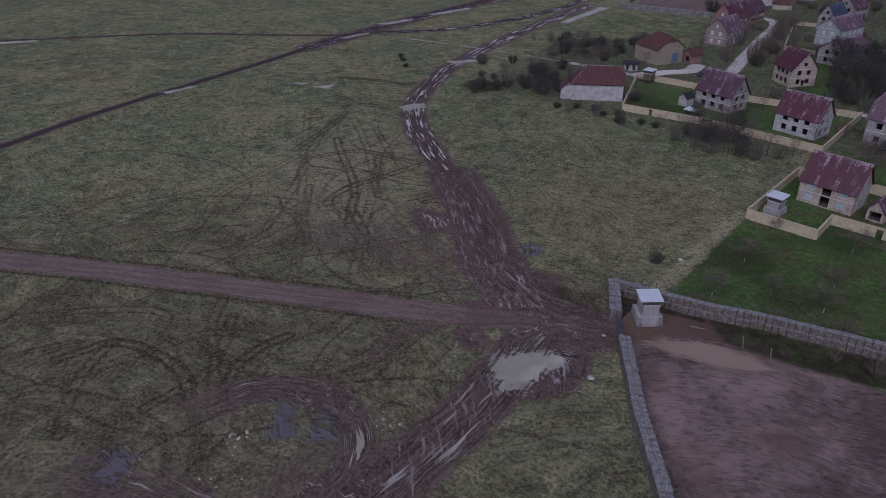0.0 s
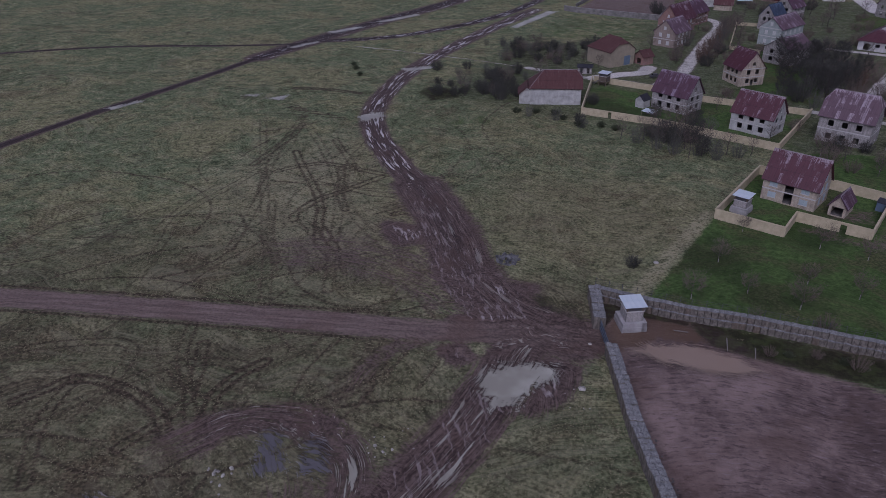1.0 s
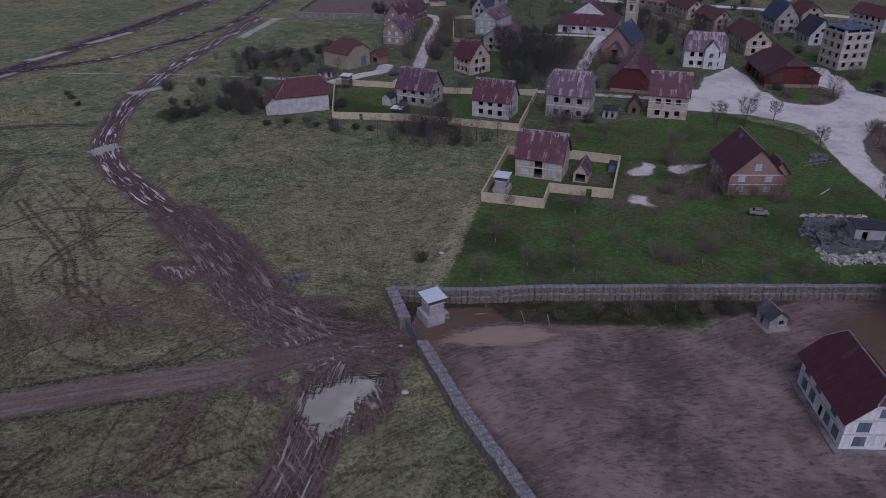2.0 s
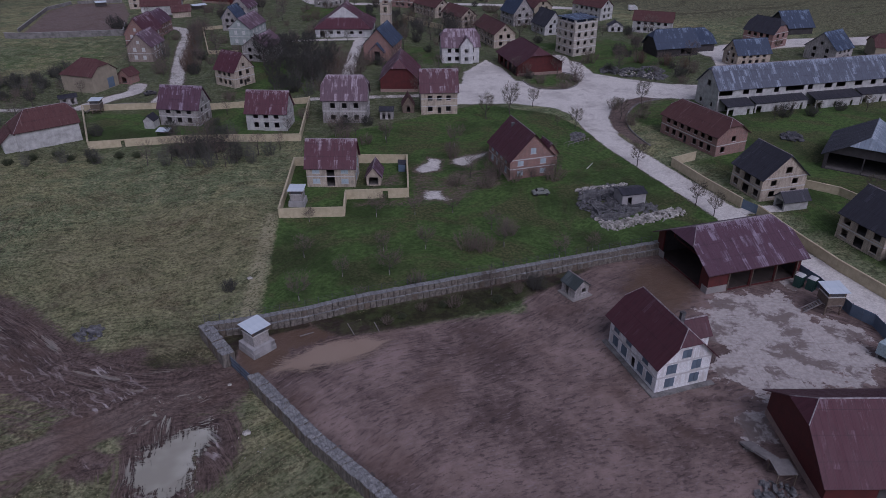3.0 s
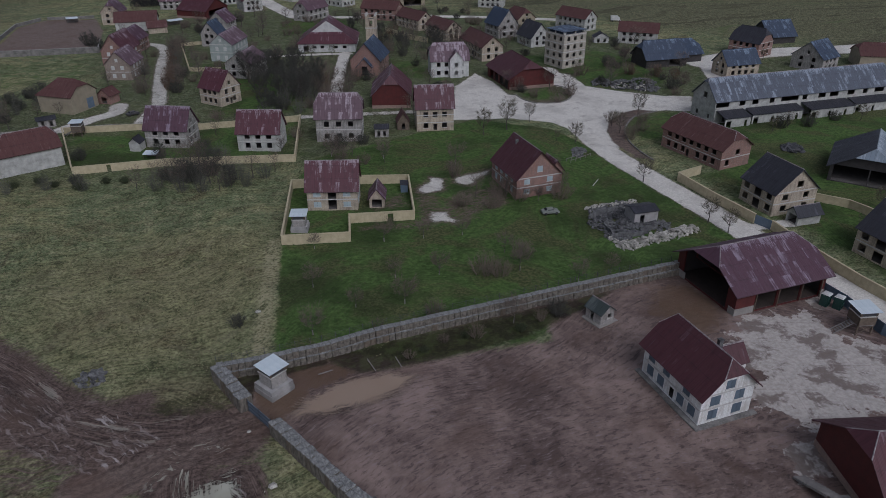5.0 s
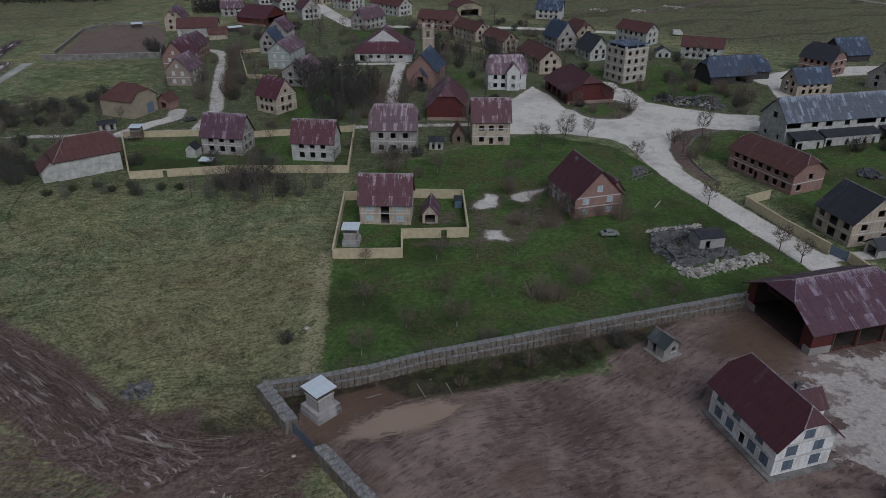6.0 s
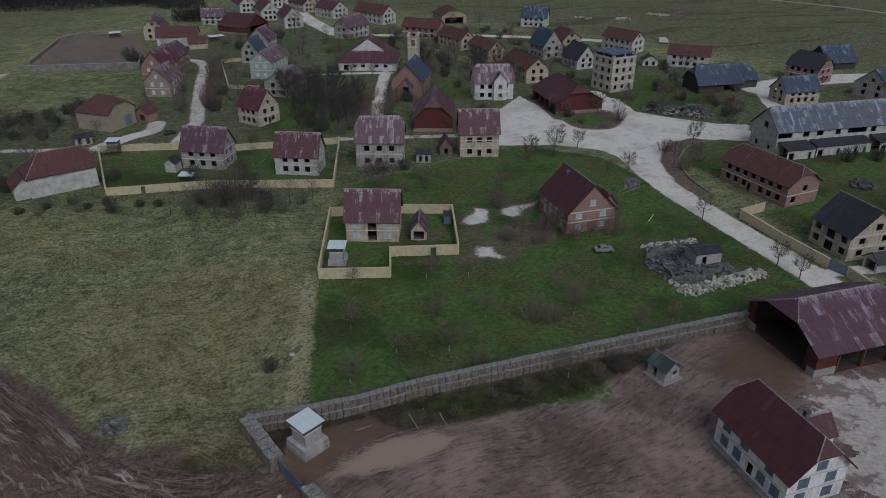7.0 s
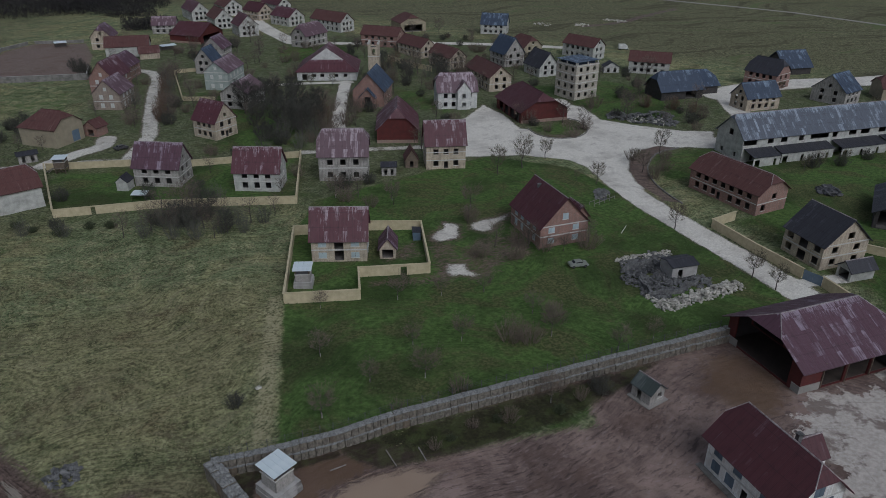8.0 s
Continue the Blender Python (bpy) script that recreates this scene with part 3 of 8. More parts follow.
class Mesh:
    """Collects faces with UVs in metres."""

    def __init__(self):
        self.v, self.f, self.uv = [], [], []

    def face(self, pts, uv=None):
        k = len(self.v)
        self.v += [tuple(p) for p in pts]
        self.f.append(tuple(range(k, k + len(pts))))
        if uv is None:
            a = Vector(pts[1]) - Vector(pts[0])
            nn = a.cross(Vector(pts[2]) - Vector(pts[1]))
            nn.normalize()
            if abs(nn.z) > 0.8:
                uv = [(p[0], p[1]) for p in pts]
            elif abs(nn.x) > abs(nn.y):
                uv = [(p[1], p[2]) for p in pts]
            else:
                uv = [(p[0], p[2]) for p in pts]
        self.uv += list(uv)

    def hexa(self, c):
        """c: eight corners, four below and the four above them, counter-clockwise."""
        for q in ((3, 2, 1, 0), (4, 5, 6, 7), (0, 1, 5, 4), (1, 2, 6, 5), (2, 3, 7, 6), (3, 0, 4, 7)):
            self.face([c[i] for i in q])

    def box(self, x0, x1, y0, y1, z0, z1):
        self.hexa([(x0, y0, z0), (x1, y0, z0), (x1, y1, z0), (x0, y1, z0), (x0, y0, z1), (x1, y0, z1), (x1, y1, z1), (x0, y1, z1)])

    def bar(self, a, b, r, r2=None, sides=4):
        """A tapered bar from a to b."""
        a, b = Vector(a), Vector(b)
        r2 = r if r2 is None else r2
        ax = (b - a).normalized()
        s = ax.orthogonal().normalized()
        t = ax.cross(s)
        ring = lambda p, q: [p + (s * math.cos(k * 2 * math.pi / sides) + t * math.sin(k * 2 * math.pi / sides)) * q for k in range(sides)]
        A, B = ring(a, r), ring(b, r2)
        for i in range(sides):
            j = (i + 1) % sides
            self.face([A[i], A[j], B[j], B[i]])
        self.face(A[::-1]), self.face(B)

    def slab(self, poly, thick, uv=None):
        """A flat polygon (seen counter-clockwise from outside) with a thickness behind it."""
        p = [Vector(q) for q in poly]
        nn = (p[1] - p[0]).cross(p[2] - p[0]).normalized()
        lo = [q - nn * thick for q in p]
        self.face(p, uv)
        self.face(lo[::-1], None if uv is None else uv[::-1])
        for i in range(len(p)):
            j = (i + 1) % len(p)
            self.face([p[j], p[i], lo[i], lo[j]], None if uv is None else [uv[j], uv[i], uv[i], uv[j]])

    def add(self, name, material, parent=None, label="", smooth=False):
        return mesh_object(name, self.v, self.f, material, parent, label, self.uv, smooth)


def thing(name, label, category, m, group=""):
    ob = new(name)
    ob.matrix_world = m
    return tagged(ob, label, category, group)


def clip(poly, u, lo, hi):
    """Clips a polygon to lo <= u(p) <= hi."""
    for keep in (lambda p: u(p) - lo, lambda p: hi - u(p)):
        out = []
        for i in range(len(poly)):
            a, b = poly[i], poly[(i + 1) % len(poly)]
            ka, kb = keep(a), keep(b)
            if ka >= 0:
                out.append(a)
            if (ka >= 0) != (kb >= 0):
                out.append(a.lerp(b, ka / (ka - kb)))
        poly = out
        if len(poly) < 3:
            return []
    return poly


# ---- houses ----
rs0 = random.Random(3)


def wall_mesh(L, thick, top, openings):
    """A wall along x from -L/2 to L/2, outside at y=0 and inside at y=thick. top: points (x, z) of its upper edge. openings: (x, z, w, h), x the middle."""
    def zt(x):
        for (xa, za), (xb, zb) in zip(top, top[1:]):
            if xa - 1e-6 <= x <= xb + 1e-6:
                return za + (zb - za) * (x - xa) / max(1e-6, xb - xa)
        return top[-1][1]
    m = Mesh()
    xs = sorted({round(x, 4) for x in [p[0] for p in top] + [o[0] + s * o[2] / 2 for o in openings for s in (-1, 1)]})
    for a, b in zip(xs, xs[1:]):
        if b - a < 0.01:
            continue
        c, z = (a + b) / 2, -0.3
        for o in sorted((o for o in openings if abs(o[0] - c) < o[2] / 2), key=lambda o: o[1]):
            if o[1] > z:
                m.hexa([(a, 0, z), (b, 0, z), (b, thick, z), (a, thick, z), (a, 0, o[1]), (b, 0, o[1]), (b, thick, o[1]), (a, thick, o[1])])
            z = o[1] + o[3]
        if min(zt(a), zt(b)) > z - 1e-4:
            m.hexa([(a, 0, z), (b, 0, z), (b, thick, z), (a, thick, z), (a, 0, zt(a)), (b, 0, zt(b)), (b, thick, zt(b)), (a, thick, zt(a))])
    return m


def row(n, L, z, w=1.1, h=1.25, margin=1.4):
    return [(-L / 2 + margin + (L - 2 * margin) * (i + 0.5) / n, z, w, h) for i in range(n)] if n else []


def house(name, label, at, yaw, w, d, eave, ridge, walls="cream_block", roof="roof_red", along="x", ends=("gable", "gable"), faces=None, over=0.5,
          band=None, fill=None, chimney=(), sheets=False, group="houses of the village", category="house", storeys=2, z0=0.0, clipped=0.55, roof_back=None):
    """A house centred at `at`: x along its front. faces: openings of front, right, back and left, (x, z, w, h). ends: gable, half or hip for the ridge's two ends."""
    h = thing(name, label, category, pose(*at, z0, 0, 0, yaw), group)
    faces = faces or {}
    R, E = ridge, eave
    if along == "x":
        L, W = w, d
    else:
        L, W = d, w
    clipz = E + (R - E) * clipped
    def profile(kind, width):
        if kind == "gable":
            return [(-width / 2, E), (0, R - 0.12), (width / 2, E)]
        if kind == "half":
            k = width / 2 * (1 - clipped)
            return [(-width / 2, E), (-k, clipz - 0.1), (k, clipz - 0.1), (width / 2, E)]
        return [(-width / 2, E), (width / 2, E)]
    # the four walls
    for side, length, off, turn in (("front", w, -d / 2, 0), ("right", d, -w / 2, 90), ("back", w, -d / 2, 180), ("left", d, -w / 2, 270)):
        is_end = (along == "x") == (side in ("right", "left"))
        kind = ends[0 if side in ("left", "front") else 1] if is_end else "flat"
        if kind == "open":
            continue
        ops = [(x, z - 0.1, ww * 1.18, hh * 1.16) if z > 0.5 and hh < 1.8 and ww < 1.7 else (x, z, ww, hh) for x, z, ww, hh in faces.get(side, [])] if not fill else faces.get(side, [])
        inset = 0.0 if side in ("front", "back") else 0.303
        prof = profile(kind, length)
        if inset:
            prof = [(x * (length - 2 * inset) / length, z) for x, z in prof]
        wall = wall_mesh(length, 0.3, prof, ops).add("wall", M[walls], h)
        m = pose(0, 0, 0, 0, 0, turn) @ pose(0, off, 0)
        wall.matrix_local = m
        if band:
            for z in band:
                b = Mesh()
                b.box(-length / 2 + inset, length / 2 - inset, -0.06, 0.0, z - 0.13, z + 0.13)
                b.add("string_course", M["beam"], h, "pale concrete string course").matrix_local = m @ pose(0, 0.003, 0)
        if fill:
            for o in ops:
                if o[3] < 1.9:
                    for x0, x1 in ((-o[2] / 2 - 0.04, -0.03), (0.03, o[2] / 2 + 0.04)):
                        b = Mesh()
                        b.box(x0, x1, -0.05, 0.06, -0.04, o[3] + 0.04)
                        b.add("shutter", M[fill], h, "painted board shutter").matrix_local = m @ pose(o[0], 0, o[1], 0, 0, rs0.uniform(-3, 3))
                    c = Mesh()
                    c.box(-o[2] / 2 - 0.15, o[2] / 2 + 0.15, -0.14, 0.1, -0.16, -0.045)
                    c.add("window_sill", M["beam"], h).matrix_local = m @ pose(o[0], 0, o[1])
        else:
            for o in ops:
                if 0.5 < o[1] and o[2] < 5.5:
                    c = Mesh()
                    c.box(-o[2] / 2 - 0.12, o[2] / 2 + 0.12, -0.1, 0.1, -0.12, -0.003)
                    c.add("window_sill", M["beam"], h).matrix_local = m @ pose(o[0], 0, o[1])
    if category == "barn" and walls == "red_boards":
        for side, length, off, turn in (("front", w, -d / 2, 0), ("right", d, -w / 2, 90), ("left", d, -w / 2, 270)):
            if all(o[1] > 0.5 for o in faces.get(side, [])):
                b = Mesh()
                b.box(-length / 2 - 0.07, length / 2 + 0.07, -0.07, -0.003, -0.3, 1.0)
                b.add("plinth", M["pink_block"], h, "pinkish masonry plinth").matrix_local = pose(0, 0, 0, 0, 0, turn) @ pose(0, off, 0)
    # floors inside
    for s in range(storeys):
        b = Mesh()
        z = s * (E / storeys)
        b.box(-w / 2 + 0.32, w / 2 - 0.32, -d / 2 + 0.32, d / 2 - 0.32, z - 0.2 if s else -0.2, z + 0.05)
        b.add("floor_slab", M["inside"], h)
    # roof: in its own space the ridge runs along x
    turn = Matrix.Identity(4) if along == "x" else pose(0, 0, 0, 0, 0, 90)
    slope = (R - E) / (W / 2)
    ze, hw = E - over * slope, W / 2 + over
    lx, rx = -L / 2 - over, L / 2 + over
    e0, e1 = ends if along == "x" else (ends[0], ends[1])
    def end_points(kind, x, sgn):
        """Points of a slope's edge at one end, from the eave up to the ridge, for the -y side."""
        if kind == "hip":
            return [Vector((x, -hw, ze)), Vector((x - sgn * hw * 0.8, 0, R))]
        if kind in ("half", "gablet"):
            c = clipz if kind == "half" else E + (R - E) * 0.42
            k = hw * (R - c) / (R - ze)
            if kind == "half":
                return [Vector((x, -hw, ze)), Vector((x, -k, c)), Vector((x - sgn * k * 0.75, 0, R))]
            return [Vector((x, -hw, ze)), Vector((x - sgn * (hw - k) * 0.9, -k, c)), Vector((x - sgn * (hw - k) * 0.9, 0, R))]
        return [Vector((x, -hw, ze)), Vector((x, 0, R))]
    A, B = end_points(e0, lx, -1), end_points(e1, rx, 1)
    flip = lambda p: Vector((p.x, -p.y, p.z))
    south = A[:1] + B + A[:0:-1]
    north = [flip(p) for p in south][::-1]
    slopes = [(south, lambda p: p.x, lambda p: (p.y + hw) * math.hypot(1, slope)), (north, lambda p: p.x, lambda p: (hw - p.y) * math.hypot(1, slope))]
    for kind, pts, s in ((e0, A, -1), (e1, B, 1)):
        if kind == "hip":
            tri = [flip(pts[0]), pts[0], pts[1]] if s < 0 else [pts[0], flip(pts[0]), pts[1]]
        elif kind == "half":
            tri = [flip(pts[1]), pts[1], pts[2]] if s < 0 else [pts[1], flip(pts[1]), pts[2]]
        elif kind == "gablet":
            tri = [flip(pts[0]), pts[0], pts[1], flip(pts[1])] if s < 0 else [pts[0], flip(pts[0]), flip(pts[1]), pts[1]]
            g = Mesh()
            q = [p + Vector((-s * 0.1, 0, 0)) for p in pts]
            c = q[1].z
            g.slab([q[1], flip(q[1]), q[2] - Vector((0, 0, 0.15))] if s > 0 else [flip(q[1]), q[1], q[2] - Vector((0, 0, 0.15))], 0.15)
            g.add("gable_panel", M["gable_white"], h, "white gable panel").matrix_local = turn
        else:
            continue
        slopes.append((tri, lambda p: p.y, lambda p: p.z))
    for k_slope, (poly, fu, fv) in enumerate(slopes):
        skin = M[roof_back if roof_back and k_slope == 1 else roof]
        uvs = lambda ps: [(fu(p), fv(p)) for p in ps]
        m = Mesh()
        m.slab(poly, 0.12, uvs(poly))
        r = m.add("roof_slope", skin, h)
        r.matrix_local = turn
        if sheets:
            nn = (poly[1] - poly[0]).cross(poly[2] - poly[0]).normalized()
            us = [fu(p) for p in poly]
            k, u = 0, min(us)
            while u < max(us) - 0.05:
                cut = clip(poly, fu, u, u + 1.08)
                if len(cut) > 2:
                    s = Mesh()
                    lift = 0.045 + 0.018 * (k % 2)
                    cut = [p + nn * lift for p in cut]
                    s.slab(cut, 0.03, uvs(cut))
                    s.add("roof_sheet", skin, r)
                u, k = u + 1.05, k + 1
    # ridge cap
    m = Mesh()
    m.bar(A[-1] + Vector((0, 0, 0.03)), B[-1] + Vector((0, 0, 0.03)), 0.13, sides=6)
    m.add("ridge_cap", M["ridge_worn" if sheets else roof], h).matrix_local = turn
    for kind, pts in ((e0, A), (e1, B)):
        if kind in ("half", "hip") and sheets:
            m = Mesh()
            for p, q in ((pts[-2], pts[-1]), (flip(pts[-2]), pts[-1])):
                m.bar(p + Vector((0, 0, 0.05)), q + Vector((0, 0, 0.05)), 0.09, sides=5)
            m.add("hip_cap", M["ridge_worn"], h).matrix_local = turn
    for x, y, z in chimney:
        m = Mesh()
        m.box(-0.35, 0.35, -0.3, 0.3, -4.8, z)
        m.box(-0.43, 0.43, -0.38, 0.38, z, z + 0.14)
        m.add("chimney", M["rubble"], h, "short grey masonry chimney").matrix_local = pose(x, y, R)
    return h


# ---- ground ----
def line_field(pts, X, Y):
    """Signed distance across and length along a broken line."""
    big, best, U, V, s0 = X.shape, np.full(X.shape, 1e9), np.zeros(X.shape), np.zeros(X.shape), 0.0
    lo, hi = np.min(pts, 0) - 22, np.max(pts, 0) + 22
    i0, i1 = np.searchsorted(Y[:, 0], (lo[1], hi[1]))
    j0, j1 = np.searchsorted(X[0], (lo[0], hi[0]))
    full = best, U, V
    win = np.s_[i0:i1, j0:j1]
    X, Y, best, U, V = X[win], Y[win], best[win], U[win], V[win]
    for (ax, ay), (bx, by) in zip(pts, pts[1:]):
        dx, dy = bx - ax, by - ay
        ll = math.hypot(dx, dy)
        s = np.clip(((X - ax) * dx + (Y - ay) * dy) / ll, 0, ll)
        px, py = X - ax - dx / ll * s, Y - ay - dy / ll * s
        dist = np.hypot(px, py)
        near = dist < best
        best = np.where(near, dist, best)
        U = np.where(near, np.sign(dx * py - dy * px) * dist, U)
        V = np.where(near, s0 + s, V)
        s0 += ll
    for whole, piece in zip(full, (best, U, V)):
        whole[win] = piece
    return full


def smooth_line(pts, n=6):
    out = []
    p = [pts[0], *pts, pts[-1]]
    for i in range(1, len(p) - 2):
        for k in range(n):
            t = k / n
            out.append(tuple(0.5 * (2 * b + (c - a) * t + (2 * a - 5 * b + 4 * c - d) * t * t + (3 * b - a - 3 * c + d) * t ** 3) for a, b, c, d in zip(p[i - 1], p[i], p[i + 1], p[i + 2])))
    return out + [tuple(pts[-1])]


def area(pts, X, Y):
    """Signed distance to a polygon's edge, positive inside."""
    inside = np.zeros(X.shape, bool)
    best = np.full(X.shape, 1e9)
    for (ax, ay), (bx, by) in zip(pts, pts[1:] + pts[:1]):
        dx, dy = bx - ax, by - ay
        s = np.clip(((X - ax) * dx + (Y - ay) * dy) / (dx * dx + dy * dy), 0, 1)
        best = np.minimum(best, np.hypot(X - ax - dx * s, Y - ay - dy * s))
        inside ^= ((ay > Y) != (by > Y)) & (X < (bx - ax) * (Y - ay) / (by - ay if by != ay else 1e-9) + ax)
    return np.where(inside, best, -best)


def ramp(v, lo, hi):
    return np.clip((v - lo) / (hi - lo), 0, 1)


def steps(a, b, s):
    return list(np.arange(a, b, s))


def reach(start, first, sign, end, grow=1.1):
    out, p, s = [], start, first
    while abs(p) < end:
        p += sign * s
        s *= grow
        out.append(p)
    return out


gx = np.array(sorted(reach(-345, 1.5, -1, 4000)) + steps(-345, -150, 1.25) + steps(-150, 84, 0.55) + steps(84, 260, 1.2) + reach(260, 1.5, 1, 4000))
gy = np.array(sorted(reach(32, 0.8, -1, 4000)) + steps(32, 170, 0.5) + steps(170, 400, 1.0) + reach(400, 1.3, 1, 4000, 1.07))
X, Y = np.meshgrid(gx, gy)

# wheel tracks: line, half-width, mud strength, water in the ruts
TRACKS = [
    ([(-130.7, 376), (-135, 326), (-136.3, 274), (-135.7, 248), (-131.3, 219), (-123.4, 193), (-111.4, 174), (-95, 156.5), (-82.5, 145.5), (-70.8, 133), (-61.9, 121.7), (-54.8, 111.8)], 4.6, 1.08, 1.0),
    ([(-82.5, 145.5), (-70.8, 133), (-61.9, 121.7), (-54.8, 111.8), (-47.6, 106), (-39.8, 101.5), (-30, 99)], 7.8, 1.0, 0.55),
    ([(-200, 45), (-143, 63.5), (-118, 71.7), (-94.5, 78.9), (-72.4, 85.5), (-51.8, 91.6), (-33.1, 98.3), (-24, 100.4), (-16, 99)], 3.6, 0.95, 0.2),
    ([(-33, 98), (-36.4, 93.6), (-36.6, 83.1), (-37, 72.3), (-38.7, 62.2), (-40.1, 54.5), (-42, 44), (-48, 30)], 5.6, 1.0, 0.68),
    ([(-80, 42), (-72, 53), (-69.1, 58.6), (-63.2, 62.2), (-57.3, 63.1), (-49.6, 59.9), (-45.8, 53.5), (-46.1, 47.9), (-50, 38)], 4.6, 0.68, 0.72),
    ([(-63.7, 60.2), (-57.4, 55.5), (-51.5, 48.1), (-49, 36)], 5.0, 0.55, 0.64),
    ([(-90, 28), (-80, 33), (-70, 37), (-58, 38), (-48, 36)], 6.0, 0.6, 0.62),
    ([(-206, 60), (-206.5, 101), (-208.5, 128), (-207.3, 163), (-205, 200), (-203.9, 240), (-202.7, 271), (-191.9, 338), (-180, 420)], 2.4, 1.5, 0.3),
    ([(-420, 130), (-340, 181), (-280, 226), (-230.6, 248.4), (-204, 262)], 1.8, 1.5, 0.2),
    ([(-203, 268), (-172, 290), (-150, 330), (-140, 372), (-138, 430)], 3.6, 1.3, 0.9),
    ([(-204, 236), (-201, 268), (-194, 318), (-184, 370), (-172, 450)], 7.0, 1.15, 1.0),
    ([(322, 480), (277, 456), (246, 437), (214, 430)], 2.6, 1.2, 0.2),
    ([(-104, 96), (-84, 108), (-66, 108), (-54, 104)], 11.0, 0.5, 0.0),
    ([(-54.4, 62), (-56.8, 70), (-57.3, 76.4), (-56.1, 83.4), (-54.2, 86), (-48, 92)], 2.2, 0.55, 0.0),
    ([(-60, 80), (-54, 87), (-46, 93), (-38, 97)], 1.8, 0.45, 0.0),
]
FAINT = [
    [(-155, 176), (-131.7, 146.6), (-111.7, 121.6), (-94.8, 100.7), (-84, 86)],
    [(-142.6, 182.6), (-128.8, 148), (-113.6, 120.6), (-104, 100)],
    [(-176, 187), (-161, 191), (-135.5, 173), (-102.5, 139), (-83, 107), (-76, 95)],
    [(-97.3, 141.7), (-101.6, 123.4), (-88.4, 110.3), (-79, 103.7)],
    [(-116, 90), (-120.5, 98), (-126, 110), (-126, 130.5), (-128.9, 153.3), (-140, 175)],
    [(-162, 192), (-150, 215), (-139, 232)], [(-204, 200), (-180, 196), (-150, 206), (-128, 205)],
    [(-100, 40), (-92, 55), (-86, 66), (-74, 70), (-70, 60)], [(-120, 52), (-108, 62), (-96, 66), (-90, 50)],
    [(-60, 150), (-48, 140), (-40, 128), (-38, 116)], [(-66, 148), (-56, 138), (-50, 126)], [(-22, 130), (-30, 122), (-44, 110)],
    [(-112, 178), (-106, 150), (-92, 128), (-74, 114)], [(-330, 240), (-270, 262), (-215, 262)], [(-300, 150), (-250, 190), (-215, 205)],
    [(-58, 70), (-54, 78), (-56, 88)], [(-62, 66), (-58, 76), (-60, 86)],
]
# clear dark wheel marks: half-width, strength, line
BOLD = [
    (0.9, 0.9, (-102.2, 48.7), (-100.3, 52.4), (-98.1, 56.4), (-91.6, 57.8), (-82.2, 56.8), (-76, 53)),
    (0.9, 0.9, (-72.8, 58), (-75.1, 62.4), (-75, 67.6), (-73.2, 72.4)),
    (0.7, 0.8, (-98.1, 56.4), (-96, 50), (-92, 44), (-86, 38)),
    (0.7, 0.8, (-86, 72), (-81, 65), (-78, 58), (-80, 48)), (0.7, 0.75, (-92, 76), (-87, 68), (-80, 62), (-72, 54)),
    (0.8, 0.8, (-100, 116.9), (-101.5, 120), (-101.1, 127.4), (-97.7, 136.4), (-93.2, 148.2)), (0.8, 0.75, (-121.3, 138.9), (-117.1, 144.9), (-111.1, 148.6), (-93.2, 148.2)),
    (1.0, 0.7, (-130, 140), (-133, 157.4), (-134.6, 165.7), (-137.5, 173.4)), (0.9, 0.8, (-125.1, 152.8), (-118.4, 145.7), (-101.2, 128.8), (-90, 112)), (0.8, 0.7, (-120, 165), (-109.6, 155.1), (-102.7, 147.9)),
    (0.8, 0.85, (-97.2, 124.7), (-94, 118), (-90.2, 114.8), (-83.5, 109.2)), (0.9, 0.6, (-110.6, 123), (-101, 109.7), (-91.8, 99.6)), (0.7, 0.9, (-80.3, 128.8), (-77.6, 131), (-73.5, 129.7)),
    (0.8, 0.7, (-79.4, 154), (-74.2, 155.5), (-68.2, 154.9), (-63.4, 152.2)), (0.6, 0.5, (-74.3, 156.1), (-73.3, 166.1), (-73.1, 177.2)), (0.9, 0.7, (-106.7, 147.8), (-97.7, 133.3), (-92, 126.3)),
    (0.9, 0.8, (-150.7, 185.4), (-141.2, 184.3), (-128.3, 182.1)), (1.2, 0.9, (-163, 205), (-151.7, 207.6), (-138.2, 208.5)), (0.8, 0.55, (-63.1, 132.9), (-55.7, 137.7), (-45.2, 136.5)),
    (0.7, 0.55, (-61.4, 139.2), (-52.7, 135.1), (-46.3, 131.3), (-42.3, 127.5), (-41.1, 124.3)), (1.4, 0.5, (-62.3, 144.8), (-57.9, 141.6), (-55.5, 140.2)), (1.2, 0.5, (-34.6, 123.8), (-33.5, 121.6), (-30.9, 118)),
    (0.7, 0.45, (-50.1, 137.2), (-44.3, 136.3), (-39.6, 132.5), (-35.6, 125.1)), (0.7, 0.45, (-65.1, 187.1), (-64, 174.7), (-63, 163.7)), (0.7, 0.45, (-51.8, 190.2), (-43.8, 169.2), (-40, 158.5)), (0.7, 0.45, (-68.1, 179.4), (-61.5, 182.3), (-56.6, 191.9)),
    (0.8, 0.45, (-24.8, 153.2), (-28.3, 143.4), (-30.1, 133.4)), (1.2, 0.55, (-37.3, 117.7), (-33.1, 118.8), (-29.8, 118.5)),
]
